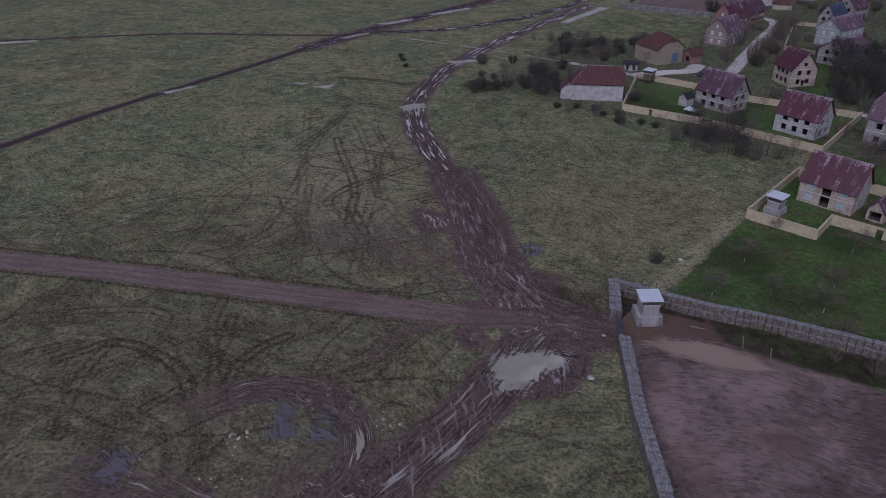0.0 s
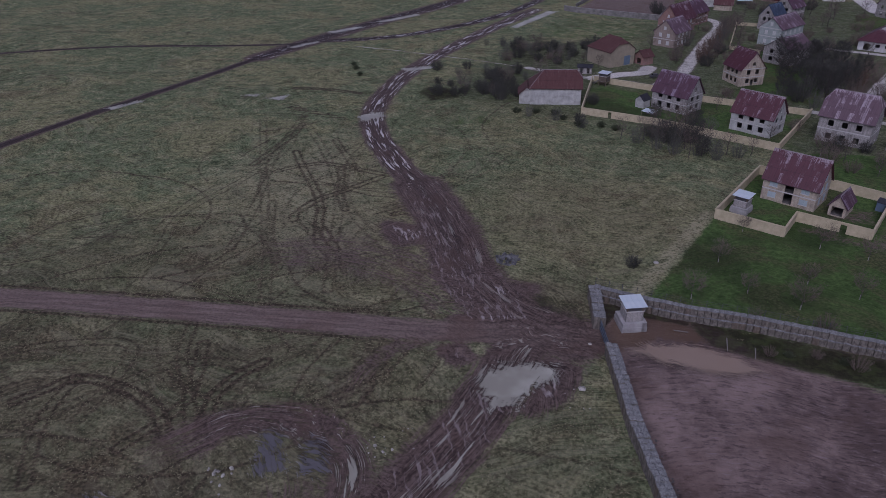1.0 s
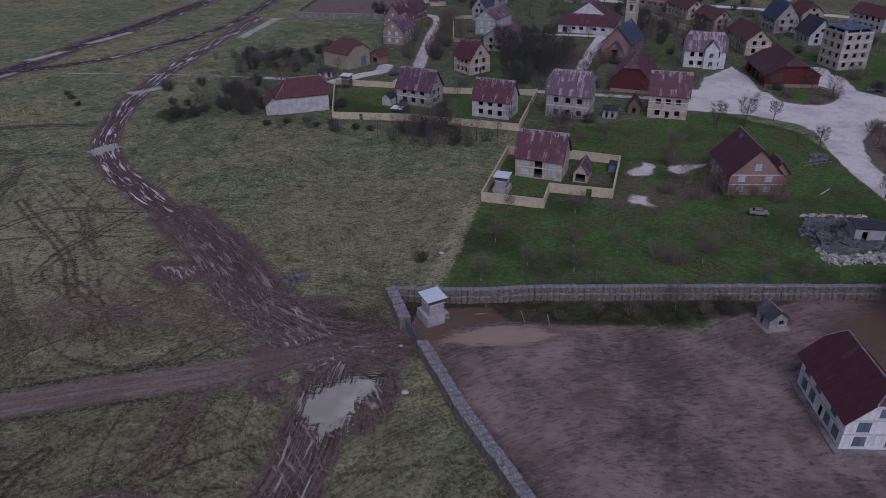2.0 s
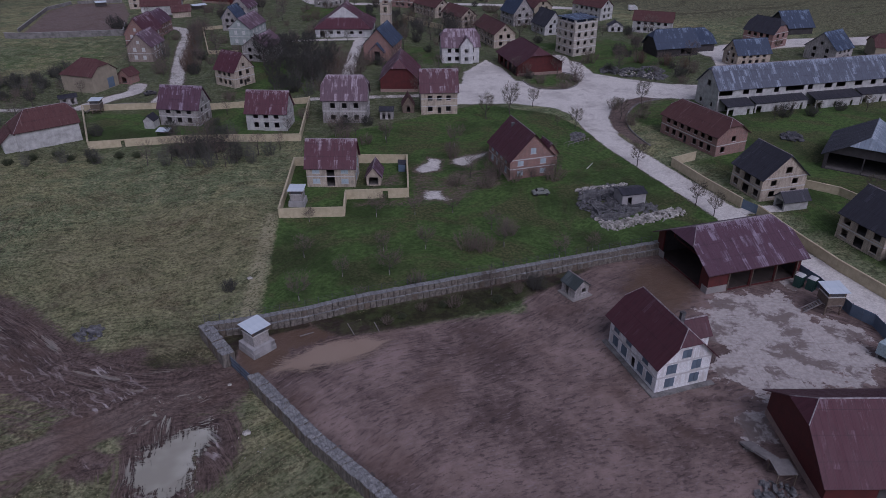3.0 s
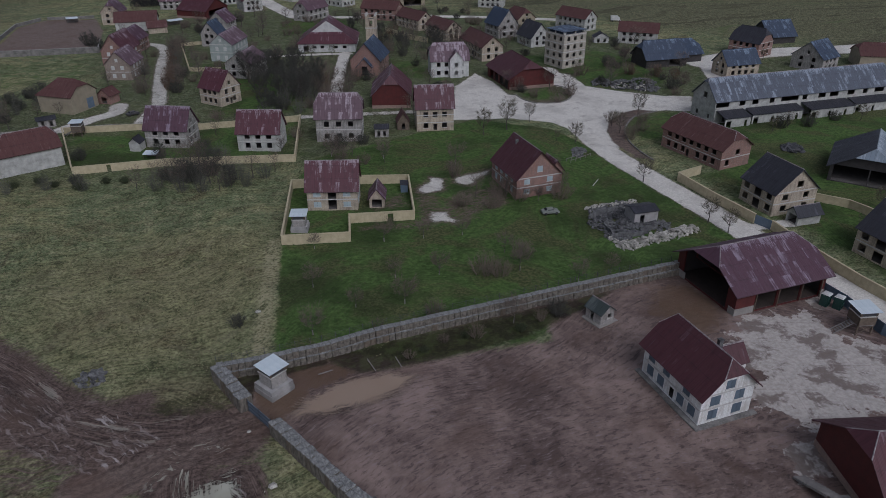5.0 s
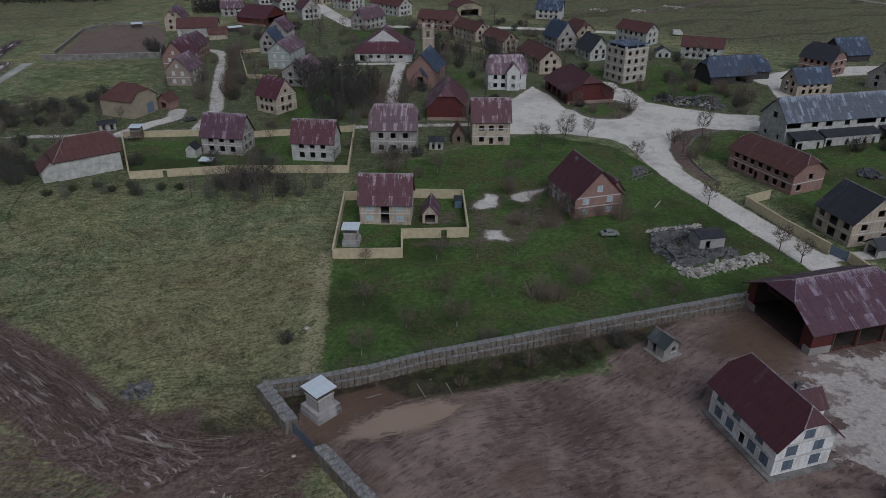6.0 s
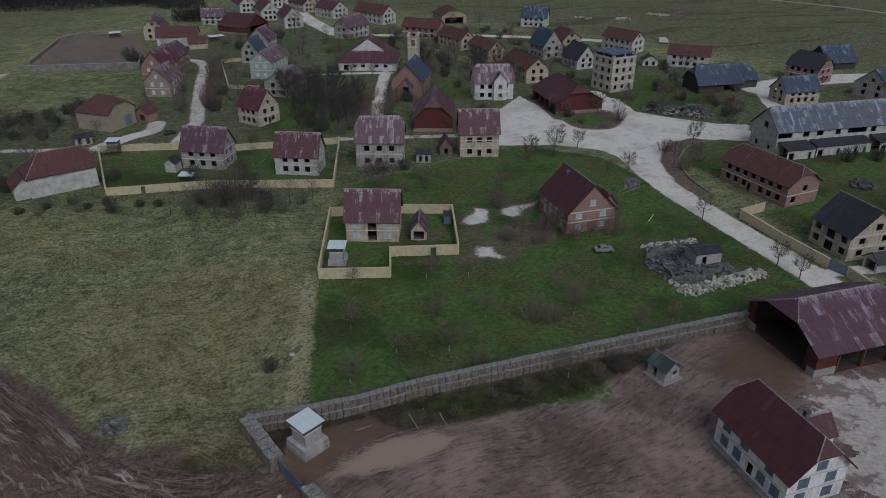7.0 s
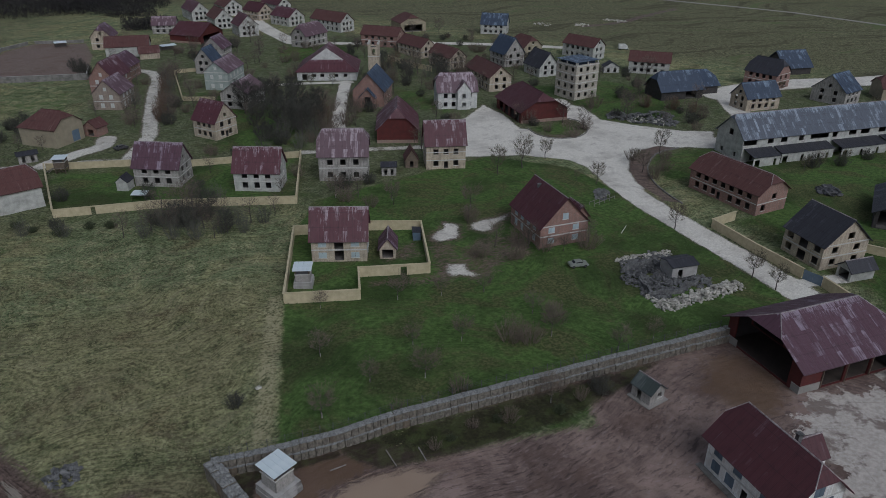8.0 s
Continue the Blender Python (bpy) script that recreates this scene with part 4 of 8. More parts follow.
# places where crossing wheels left a hatch of short strokes, wet shine painted in
HATCHES = [
    [(-50, 96), (-46.5, 100), (-38.5, 103.5), (-36.5, 101), (-44, 97.5)], [(-50, 106.5), (-47.5, 110.5), (-41, 111.5), (-42, 107), (-47, 105)],
    [(-59.5, 108), (-58, 112), (-54.5, 111), (-55.5, 107.5)], [(-79, 124), (-72, 124.5), (-66, 126), (-66.5, 121.5), (-72.5, 117), (-77, 120.5)],
    [(-47.5, 87), (-46, 89), (-43.5, 87), (-45, 85.5)], [(-31, 92), (-27, 91), (-27, 84), (-30, 80), (-30, 86)],
    [(-53, 104), (-51, 107), (-48, 106), (-50, 103)],
]
rng = random.Random(5)
for k in range(150):
    px, py, a = rng.uniform(-150, -40), rng.uniform(34, 185), rng.uniform(0, 6.3)
    if k % 5 == 2:
        px, py = rng.uniform(-75, -25), rng.uniform(112, 180)
    bend, pts = rng.uniform(-0.35, 0.35), []
    for _ in range(rng.randint(3, 10)):
        pts.append((px, py))
        px, py, a = px + 7 * math.cos(a), py + 7 * math.sin(a), a + bend + rng.uniform(-0.1, 0.1)
    FAINT.append(pts)
ROADS = [
    ([(92, 40), (90, 70), (88.2, 88), (87.8, 97), (87.0, 110), (86.4, 128), (86, 142), (85, 161), (84.7, 179.5), (86.8, 199), (92, 221), (99, 238), (106, 255), (112, 275)], 3.9),
    ([(53, 242), (68, 243), (80, 234), (97, 227), (114, 224), (137, 211), (160, 214), (215, 216), (300, 214)], 5.5),
    
    ([(57, 236), (27.5, 241.7), (7, 245.5), (-27, 248), (-53, 257), (-68, 257), (-95, 262.6)], 2.1, 0.56), ([(-95, 262.6), (-120, 266), (-150, 268), (-176, 268.6)], 0.9, 0.5),
    ([(22.4, 260.1), (23.4, 272.1), (29.6, 296.2), (36.0, 318.7), (40.1, 332.6)], 2.6, 0.8), ([(41.6, 331.5), (20, 336), (0, 338)], 2.2, 0.7),
    ([(-45, 254), (-39.2, 277.5), (-38.6, 302), (-37.6, 339), (-36.4, 366), (-42, 382), (-60, 388)], 3.0, 0.6),
    ([(34, 431), (27, 470), (23, 505), (20.6, 530), (5, 560)], 5.0), ([(34, 431), (60, 420), (120, 400), (170, 372)], 3.5),
    ([(180, 262), (200, 268), (228, 268), (262, 262), (320, 258)], 7.5), ([(160, 216), (170, 240), (182, 262)], 4.5),
    ([(-68, 258), (-60, 266), (-53, 272), (-52, 280)], 3.4, 0.68), 
    ([(92, 128), (96, 127.5), (100, 127)], 1.9, 0.8),
]
LAWNS = [
    [(-20.5, 115.5), (-14, 153), (-13, 158), (-6, 188), (2, 206), (60, 224), (79, 206), (83, 180), (84, 130), (80, 118), (60, 115.5)],
    [(-62, 217), (-2, 206), (4, 240), (-66, 252)],
    [(-118, 318), (-60, 300), (-62, 362), (-118, 372)], [(98, 188), (102.5, 199), (111, 207.5), (122, 210.5), (160, 208), (190, 206), (180, 176), (118, 180)],
    [(84.5, 246), (84.8, 238.8), (87.8, 233.8), (95.5, 232.2), (102.6, 238), (105, 247), (103, 252)], [(112, 240), (140, 236), (165, 262), (150, 300), (112, 300)], [(98, 160), (140, 170), (140, 110), (100, 90)],
    [(-20, 252), (10, 252), (10, 330), (-25, 335)], [(50, 285), (68, 270), (66, 310), (54, 320)], [(186, 288), (206, 300), (200, 312), (184, 306)],
    [(-75, 205), (-60, 214), (-100, 205), (-108, 182), (-80, 186)], [(-74, 61), (-70, 55), (-61, 66), (-62, 75), (-68, 72)],
    [(-60, 206), (-10, 198), (-11, 186), (-60, 195), (-106, 184), (-110, 206)],
    [(104, 100), (150, 80), (230, 150), (200, 196), (124, 184), (106, 160)],
    [(20, 420), (60, 420), (60, 380), (20, 380)],
]
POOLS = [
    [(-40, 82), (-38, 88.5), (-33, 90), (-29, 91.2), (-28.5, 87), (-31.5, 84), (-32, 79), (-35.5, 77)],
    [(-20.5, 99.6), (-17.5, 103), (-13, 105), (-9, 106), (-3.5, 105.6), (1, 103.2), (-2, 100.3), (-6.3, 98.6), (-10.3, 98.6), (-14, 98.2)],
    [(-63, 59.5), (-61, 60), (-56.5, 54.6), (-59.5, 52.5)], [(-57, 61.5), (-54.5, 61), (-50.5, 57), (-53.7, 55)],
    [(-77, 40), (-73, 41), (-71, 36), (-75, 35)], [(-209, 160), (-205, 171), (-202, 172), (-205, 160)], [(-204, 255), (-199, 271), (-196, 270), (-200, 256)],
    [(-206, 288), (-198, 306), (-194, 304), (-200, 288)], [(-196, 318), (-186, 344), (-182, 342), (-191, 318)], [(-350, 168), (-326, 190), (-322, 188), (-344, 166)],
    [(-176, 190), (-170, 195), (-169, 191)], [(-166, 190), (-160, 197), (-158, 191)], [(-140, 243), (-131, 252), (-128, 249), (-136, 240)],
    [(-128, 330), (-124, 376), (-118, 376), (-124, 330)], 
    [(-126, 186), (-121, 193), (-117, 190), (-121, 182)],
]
PATCHES = [[(23.6, 174.5), (27.3, 178.2), (29.6, 181.6), (32.7, 179.3), (31.1, 174.6), (29.7, 172.2), (24.7, 171.2)],
           [(34.2, 176.3), (36.1, 179.5), (41.7, 179.9), (47.2, 181.5), (45.7, 178.8), (41.3, 176.2), (39.3, 173.8), (36.8, 173.4)],
           [(21.6, 158.4), (23.2, 161.0), (26.5, 159.5), (26.3, 156.3), (28.2, 154.0), (26.3, 153.4), (23.6, 155.0), (21.4, 155.6)]]
SQUARE = [(47.4, 226.6), (57.1, 238.1), (67.3, 263.8), (81.8, 279.2), (83.4, 263.5), (81.8, 247.2), (89.7, 236.6), (101.8, 238.2), (106.5, 244.2), (109.1, 256.6), (113.1, 270.8), (117.0, 264.5), (114.4, 247.3), (121.5, 238.0), (134.0, 226.1), (143.6, 222.2), (134.5, 210.3), (117.5, 211.3), (102.5, 207.2), (94.5, 197.6), (90.3, 184.3), (85.4, 186.5), (84.4, 200.3), (82.2, 212.1), (70.0, 221.1)]
COURT = [(-22.5, 97), (-26, 104), (-28.5, 112), (-12, 112.4), (16, 114.6), (40, 115.4), (60, 116), (84, 112), (84, 60), (70, 30), (12, 38), (-7, 70)]
VILLAGE = [(-112, 213), (-60, 212), (4, 203), (30, 196), (80, 226), (104, 190), (130, 176), (190, 176), (150, 215), (190, 262), (170, 330), (120, 430), (-20, 470), (-66, 400), (-62, 300), (-112, 296)]
WETLAND = [(-160, 10), (-125, 66), (-90, 84), (-60, 96), (-44, 90), (-24, 92), (0, 40), (10, 10)]
YARD = [(46, 78), (52, 84), (53, 92), (60, 97), (79, 99), (75, 90), (78, 82), (77, 73), (69, 70.5), (57, 70.5), (51, 72.5)]
EAST = [(97, 60), (250, 60), (270, 200), (340, 250), (340, 300), (190, 262), (150, 215), (104, 190)]
PEN = [(-111, 379), (-65, 372), (-66, 425), (-72, 463), (-99, 465), (-109, 449)]

mud, ruts, gravel, green, wet, line = (np.zeros(X.shape) for _ in range(6))
court = area(COURT, X, Y)
# in the court the wheel marks circle round its middle
TU = np.hypot(X - 16, Y - 30) * (1 - 0.25 * ramp(X, 10, 60)) + 2.0 * np.sin(X * 0.09 + 1.2 * np.sin(Y * 0.06))
TV = np.arctan2(Y - 30, X - 16) * 60 + 1.5 * np.sin(Y * 0.4)
near = np.where(court > 0, 4.0, 9.0)
mess = np.zeros(X.shape)
packed = np.zeros(X.shape)
for k, (pts, half, strength, water) in enumerate(TRACKS):
    d, u, v = line_field(smooth_line(pts), X, Y)
    strength = strength * (ramp(v, 0, 16) if k in (4, 5, 6, 12, 13, 14) else 1.0)
    mud = np.maximum(mud, strength * (1 - ramp(d, half * 0.5, half * 1.3)))
    water = water * (ramp(v, 4, 20) if k in (4, 5, 6, 12, 13, 14) else 1.0)
    water = water * (1 - 0.42 * ramp(v, 225, 262) if k == 0 else 1.0)
    ruts = np.maximum(ruts, water * (1 - ramp(d, half * 0.6, half * 1.1)))
    mess = np.maximum(mess, ((np.abs(d - near) < 1.6) & (d < half * 1.8) & (np.abs(u - TU) > 0.7) & (near < 8)) * 1.0)
    if k == 2:
        packed = (1 - ramp(d, half * 0.7, half * 1.0)) * (1 - ramp(v, 150, 185))
        line = np.maximum(line, 0.75 * (1 - ramp(np.abs(d - half * 1.12), 0.2, 0.7)) * (1 - ramp(v, 140, 165)))
    use = (d < near) & (d < half * 2.2) & (court < 1)
    near = np.where(use, d, near)
    TU, TV = np.where(use, u, TU), np.where(use, v, TV)
fade = 1 - 0.5 * ramp(X, -80, -62) * ramp(Y, 108, 118)
for k, pts in enumerate(FAINT):
    d, u, v = line_field(smooth_line(pts), X, Y)
    two = np.abs(d - 0.95) if k < 17 or k % 4 == 0 else d
    line = np.maximum(line, (0.3 if k in (9, 10, 11) else 0.6 if k < 17 else 0.4 + 0.1 * (k % 4)) * fade * (1 - ramp(two, 0.14, 0.55 + 0.002 * np.maximum(0, -X - 150))))
    use = (d < 2.0) & (near > 6)
    TU, TV = np.where(use, u, TU), np.where(use, v, TV)
for half, strength, *pts in BOLD:
    d, u, v = line_field(smooth_line(pts), X, Y)
    line = np.maximum(line, strength * fade * (1 - ramp(np.abs(d - 0.85), half * 0.2, half * 0.75)))
hatch = np.zeros(X.shape)
for pts in HATCHES:
    hatch = np.maximum(hatch, ramp(area(pts, X, Y), -1.8, 1.2))
    mud = np.maximum(mud, 0.95 * ramp(area(pts, X, Y), -4, 0))
hatch = np.maximum(hatch, 0.9 * ramp(area([(-88, 144), (-70, 117), (-60, 104), (-50, 95), (-33, 99), (-37, 106), (-46, 113), (-60, 127), (-80, 148)], X, Y), -2, 4))
hatch = np.maximum(hatch, 0.86 * ramp(area([(-42, 90), (-45, 50), (-50, 30), (-38, 30), (-33, 60), (-29, 88)], X, Y), -2, 3))
mud = np.maximum(mud, np.minimum(1.0, 1.2 * ramp(court, -0.3, 0.6)))
mud = np.maximum(mud, 0.85 * ramp(area(PEN, X, Y), -1, 1))
packed = np.maximum(packed, 0.85 * ramp(area(PEN, X, Y), -1, 1))
STRIP = [(-10, 113.5), (30, 113.5), (26, 104), (0, 106.5)]
strip = ramp(area(STRIP, X, Y), -1.5, 1.5)
mud = mud * (1 - 0.85 * strip)
for pts, half, *pale in ROADS:
    d, u, v = line_field(smooth_line(pts), X, Y)
    gravel = np.maximum(gravel, (pale[0] if pale else 1) * (1 - ramp(d, half * 0.7, half * 1.3)))
    mud = np.maximum(mud, 0.5 * (1 - ramp(d, half * 1.0, half * 1.5)))
    use = (d < half * 1.3) & (near > 8.9)
    TU, TV = np.where(use, u, TU), np.where(use, v, TV)
gravel = np.maximum(gravel, ramp(area(SQUARE, X, Y), -1.5, 1.5))
SHOULDER = [(89.6, 176), (90.4, 189.7), (94.1, 198.8), (100, 207.6), (109, 214), (117, 215.5), (121, 211), (110.5, 208.2), (101.1, 199), (95.8, 189.5), (93.5, 180), (93, 172)]
gravel = gravel * (1 - ramp(area([(84.3, 246), (84.3, 238.5), (87.5, 233.1), (95.6, 231.5), (103.2, 237.5), (105.7, 247.3), (103.5, 252.2)], X, Y), -0.2, 0.3))
rim = ramp(area(SHOULDER, X, Y), -0.8, 1.2)
gravel, mud, packed = gravel * (1 - 0.85 * rim), np.maximum(mud, rim), np.maximum(packed, 0.5 * rim)
mud = np.maximum(mud, 0.45 * ramp(area(SQUARE, X, Y), -4.5, 0))
for pts in PATCHES:
    gravel = np.maximum(gravel, 0.72 * ramp(area(pts, X, Y), -1.5, 1.3))
    mud = np.maximum(mud, 0.6 * ramp(area(pts, X, Y), -3.5, 0))
for k, pts in enumerate(LAWNS):
    green = np.maximum(green, (ramp(area(pts, X, Y), -0.8, 1.2) if k == 0 else ramp(area(pts, X, Y), -7.0, 9.0) * (0.42 if pts[0][0] < -70 or pts[0] == (-60, 206) else 0.95)))
for pts in POOLS:
    wet = np.maximum(wet, ramp(area(pts, X, Y), -3.2, 2.6) if pts is POOLS[1] else ramp(area(pts, X, Y), -3.0, 3.2))
green = np.maximum(green, 0.5 * strip)
foot = np.maximum(ramp(area([(-119, 217), (-119, 225), (-109, 226), (-104, 217), (-111, 211)], X, Y), -3, 2) * 0.9, 0)
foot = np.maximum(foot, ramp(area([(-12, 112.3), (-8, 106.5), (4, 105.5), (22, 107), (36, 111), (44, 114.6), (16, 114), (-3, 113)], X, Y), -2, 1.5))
foot = np.maximum(foot, 0.5 * ramp(area([(-118, 322), (-82, 312), (-80, 282), (-84, 268), (-104, 262), (-114, 290)], X, Y), -6, 6))
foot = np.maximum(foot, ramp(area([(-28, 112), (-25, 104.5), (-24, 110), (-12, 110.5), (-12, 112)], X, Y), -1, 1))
dead = np.maximum(0.85 * ramp(area(WETLAND, X, Y), -16, 14) * ramp(-X, 38, 52), 0.58 * ramp(area(WETLAND, X, Y), -8, 6))
dead = np.maximum(dead, 0.65 * ramp(area([(-175, 55), (-140, 96), (-112, 112), (-84, 130), (-66, 116), (-50, 96), (-60, 60)], X, Y), -8, 14))
dead = np.maximum(dead, 0.9 * ramp(area([(-48, 110), (-40, 104), (-29, 102), (-25, 112), (-30, 117), (-42, 116)], X, Y), -2, 3))
foot = np.maximum(foot, 0.55 * ramp(area([(-42, 109), (-38, 104.5), (-28, 103), (-26.5, 111), (-31, 114)], X, Y), -2.5, 2))
dv, uv_, vv = line_field([(-23.5, 112), (-16, 152), (-14.5, 158)], X, Y)
verge = np.maximum(1.2 * (1 - ramp(dv, 0.9, 2.0)), 0.9 * ramp(area([(-139, 132), (-121, 174), (-96, 150), (-78, 123), (-82, 107), (-110, 103)], X, Y), -8, 14))
hay = 0.8 * ramp(area([(-52, 118), (-26, 117), (-17, 150), (-15, 166), (-40, 168), (-64, 158), (-66, 144)], X, Y), -6, 8)
damp = np.maximum(ramp(area([(50, 95), (57, 98), (61, 103), (61, 112), (53, 113), (47, 106)], X, Y), -4, 4), ramp(area([(-26, 98), (-24, 110), (-12, 111), (-8, 107), (-16, 105), (-21, 99)], X, Y), -2, 2))
for pts in ([(11.2, 164.9), (18.8, 165.9), (21.0, 174.6), (14.9, 173.5), (9.3, 167.9)], [(22, 174), (28, 172), (27, 160), (22, 153), (16, 153), (3.5, 156), (4, 160), (18.5, 157.5)], [(28, 150), (24, 162), (34, 172), (44, 170), (44, 158), (33, 155)]):
    mud = np.maximum(mud, 0.55 * ramp(area(pts, X, Y), -2.5, 2))
for pts in [PEN] + PATCHES + [[(10, 150), (45, 150), (48, 182), (20, 182)]]:
    mess = np.maximum(mess, ramp(area(pts, X, Y), -8, -4))
heath = np.maximum(ramp(area([(120, 470), (-60, 640), (-400, 900), (0, 3900), (3900, 3900), (3900, 0), (420, 60), (290, 190), (250, 300), (205, 330), (190, 380), (150, 400)], X, Y), -14, 14), 0.75 * ramp(area([(-380, 470), (-120, 460), (-60, 640), (-400, 900)], X, Y), -20, 30))
slabm = np.maximum(1.2 * ramp(area(YARD, X, Y), -4.0, 4.5), 1.0 * ramp(area([(41, 63), (45, 69.5), (50, 70), (47, 63.5)], X, Y), -1.5, 2.0))
mess = np.maximum(mess, ramp(1.8 - np.abs(court), 0, 1))
for _ in range(3):
    mess[1:-1, 1:-1] = np.maximum(mess[1:-1, 1:-1], 0.8 * np.maximum(np.maximum(mess[:-2, 1:-1], mess[2:, 1:-1]), np.maximum(mess[1:-1, :-2], mess[1:-1, 2:])))
# the grassy verge of dry straw west of the lawn, and a few soft swells of the land
Z = 0.06 * np.sin(X * 0.9 + 2 * np.sin(Y * 0.31)) * np.sin(Y * 0.8 + np.sin(X * 0.23)) * (1 - ramp(gravel + slabm, 0.1, 0.6)) * (1 - np.clip(wet * 2, 0, 1))
Z += 0.09 * mud * (1 - ramp(court, 0, 2)) * np.sin(TU * 3.1 + 0.6 * np.sin(TV * 0.4)) * (1 - np.clip(wet * 2, 0, 1)) * (1 - gravel)
Z -= 0.12 + 0.05 * np.clip(wet, 0, 1)
ny, nx = X.shape
idx = np.arange(nx * ny).reshape(ny, nx)
quads = np.stack([idx[:-1, :-1], idx[:-1, 1:], idx[1:, 1:], idx[1:, :-1]], -1).reshape(-1, 4)
gme = bpy.data.meshes.new("ground")
gme.vertices.add(nx * ny)
gme.vertices.foreach_set("co", np.stack([X, Y, Z], -1).astype(np.float32).ravel())
gme.loops.add(quads.size)
gme.loops.foreach_set("vertex_index", quads.astype(np.int32).ravel())
gme.polygons.add(len(quads))
gme.polygons.foreach_set("loop_start", np.arange(0, quads.size, 4, dtype=np.int32))
gme.polygons.foreach_set("use_smooth", np.ones(len(quads), bool))
gme.update(calc_edges=True)
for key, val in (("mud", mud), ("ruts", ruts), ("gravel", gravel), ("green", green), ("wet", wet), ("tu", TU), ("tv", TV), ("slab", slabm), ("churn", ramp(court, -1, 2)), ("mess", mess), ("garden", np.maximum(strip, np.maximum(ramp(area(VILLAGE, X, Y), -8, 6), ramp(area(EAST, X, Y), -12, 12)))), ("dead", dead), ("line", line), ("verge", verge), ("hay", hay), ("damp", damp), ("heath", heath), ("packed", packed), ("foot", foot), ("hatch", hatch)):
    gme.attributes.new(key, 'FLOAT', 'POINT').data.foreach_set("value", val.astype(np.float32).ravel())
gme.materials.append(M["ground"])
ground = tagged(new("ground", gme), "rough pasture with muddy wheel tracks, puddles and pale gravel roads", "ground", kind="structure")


# ---- houses of the village ----
def grid(L, storeys, n, eave, w=1.25, h=1.4, skip=(), door=None):
    """Rows of openings on each storey; door: x of a ground-floor doorway."""
    out = []
    sh = eave / storeys
    for s in range(storeys):
        for i, o in enumerate(row(n, L, s * sh + 0.95, w, h)):
            if (s, i) in skip or (s == 0 and door is not None and abs(o[0] - door) < 1.1):
                continue
            out.append(o)
    if door is not None:
        out.append((door, 0.05, 1.15, 2.1))
    return out


def std(w, d, e, nf=3, ns=2, st=2, door=None, along="x", attic=True):
    f = {"front": grid(w, st, nf, e, door=door), "back": grid(w, st, nf, e), "left": grid(d, st, ns, e), "right": grid(d, st, ns, e)}
    if attic:
        for k in (("left", "right") if along == "x" else ("front", "back")):
            f[k] = f[k] + [(0.0, e + 0.9, 1.0, 1.1)]
    return f


# the white house in the court
f = {"left": [(x, 0.75, 1.45, 1.65) for x in (-4.9, -2.2, 2.6, 5.2)] + [(x, 3.35, 1.45, 1.55) for x in (-4.9, -1.2, 3.6)] + [(0.4, 0.05, 1.2, 2.1)],
     "front": [(x, z, 1.6, 1.6) for z in (0.7, 3.25) for x in (-2.3, 2.1)] + [(0.0, 5.75, 1.5, 1.4)],
     "right": grid(13.6, 2, 4, 5.4), "back": grid(9.4, 2, 2, 5.4)}
wh = house("house", "white blockwork house with blue-grey shutters and maroon roof", (40.6, 84.7), 1, 9.4, 13.9, 5.8, 10.5, "white_block", "roof_maroon", "y", ("half", "half"), f,
      0.8, (2.75, 5.2), "blue_board", [(4.3, 0.8, -2.5)], True)
for x0, x1, y0, y1 in ((-5.6, 5.6, -7.9, -6.96), (-5.6, -4.71, -6.955, 7.6)):
    m = Mesh()
    m.box(x0, x1, y0, y1, -0.3, 0.08)
    m.add("skirt_slab", M["old_concrete"], wh, "cracked concrete skirt along the wall's foot")
house("porch", "small maroon-roofed annex against the white house", (48.2, 86.8), 1, 4.4, 4.0, 3.3, 5.5, "white_block", "roof_maroon", "x", ("gable", "gable"), {"front": [(0, 0.05, 1.2, 2.1)]}, 0.4, sheets=True, category="annex", storeys=1, group="")
# the house in the walled yard
f = std(12, 9, 5.4, 2, 2)
f["front"] = [(x, z, 1.7, 1.2) for z in (0.9, 3.6) for x in (-3.6, 3.5)] + [(0.0, 0.05, 2.0, 4.9)]
house("house", "stone-block house with pale boarded windows and streaked red roof", (2.3, 174.0), -17.5, 12, 9, 5.4, 11.0, "cream_block", "roof_red", "x", faces=f, band=(2.75,), fill="pale_board", sheets=True)
# brick house on the lawn
f = {"left": grid(15, 2, 4, 5.2, door=1.5), "front": [(x, z, 1.5, 1.2) for z in (0.9, 3.5) for x in (-3.4, 2.9)] + [(0, 6.4, 1.4, 1.4)], "right": grid(15, 2, 3, 5.2), "back": grid(12.4, 2, 2, 5.2)}
house("house", "red brick house with maroon sheet roof, on the lawn", (51.4, 168.5), 1, 12.4, 15, 5.2, 11.6, "brick", "roof_maroon", "y", faces=f, band=(2.65, 5.05), fill="pale_board", sheets=True, chimney=[(-1.2, 3.5, -0.6)])
house("annex", "lean brick annex with small red roof", (59.3, 169.5), 1, 4, 5, 3.6, 6.2, "brick", "roof_red", "y", faces={"front": [(0, 0.1, 1.2, 2.0)]}, storeys=1, sheets=True, category="annex", group="")
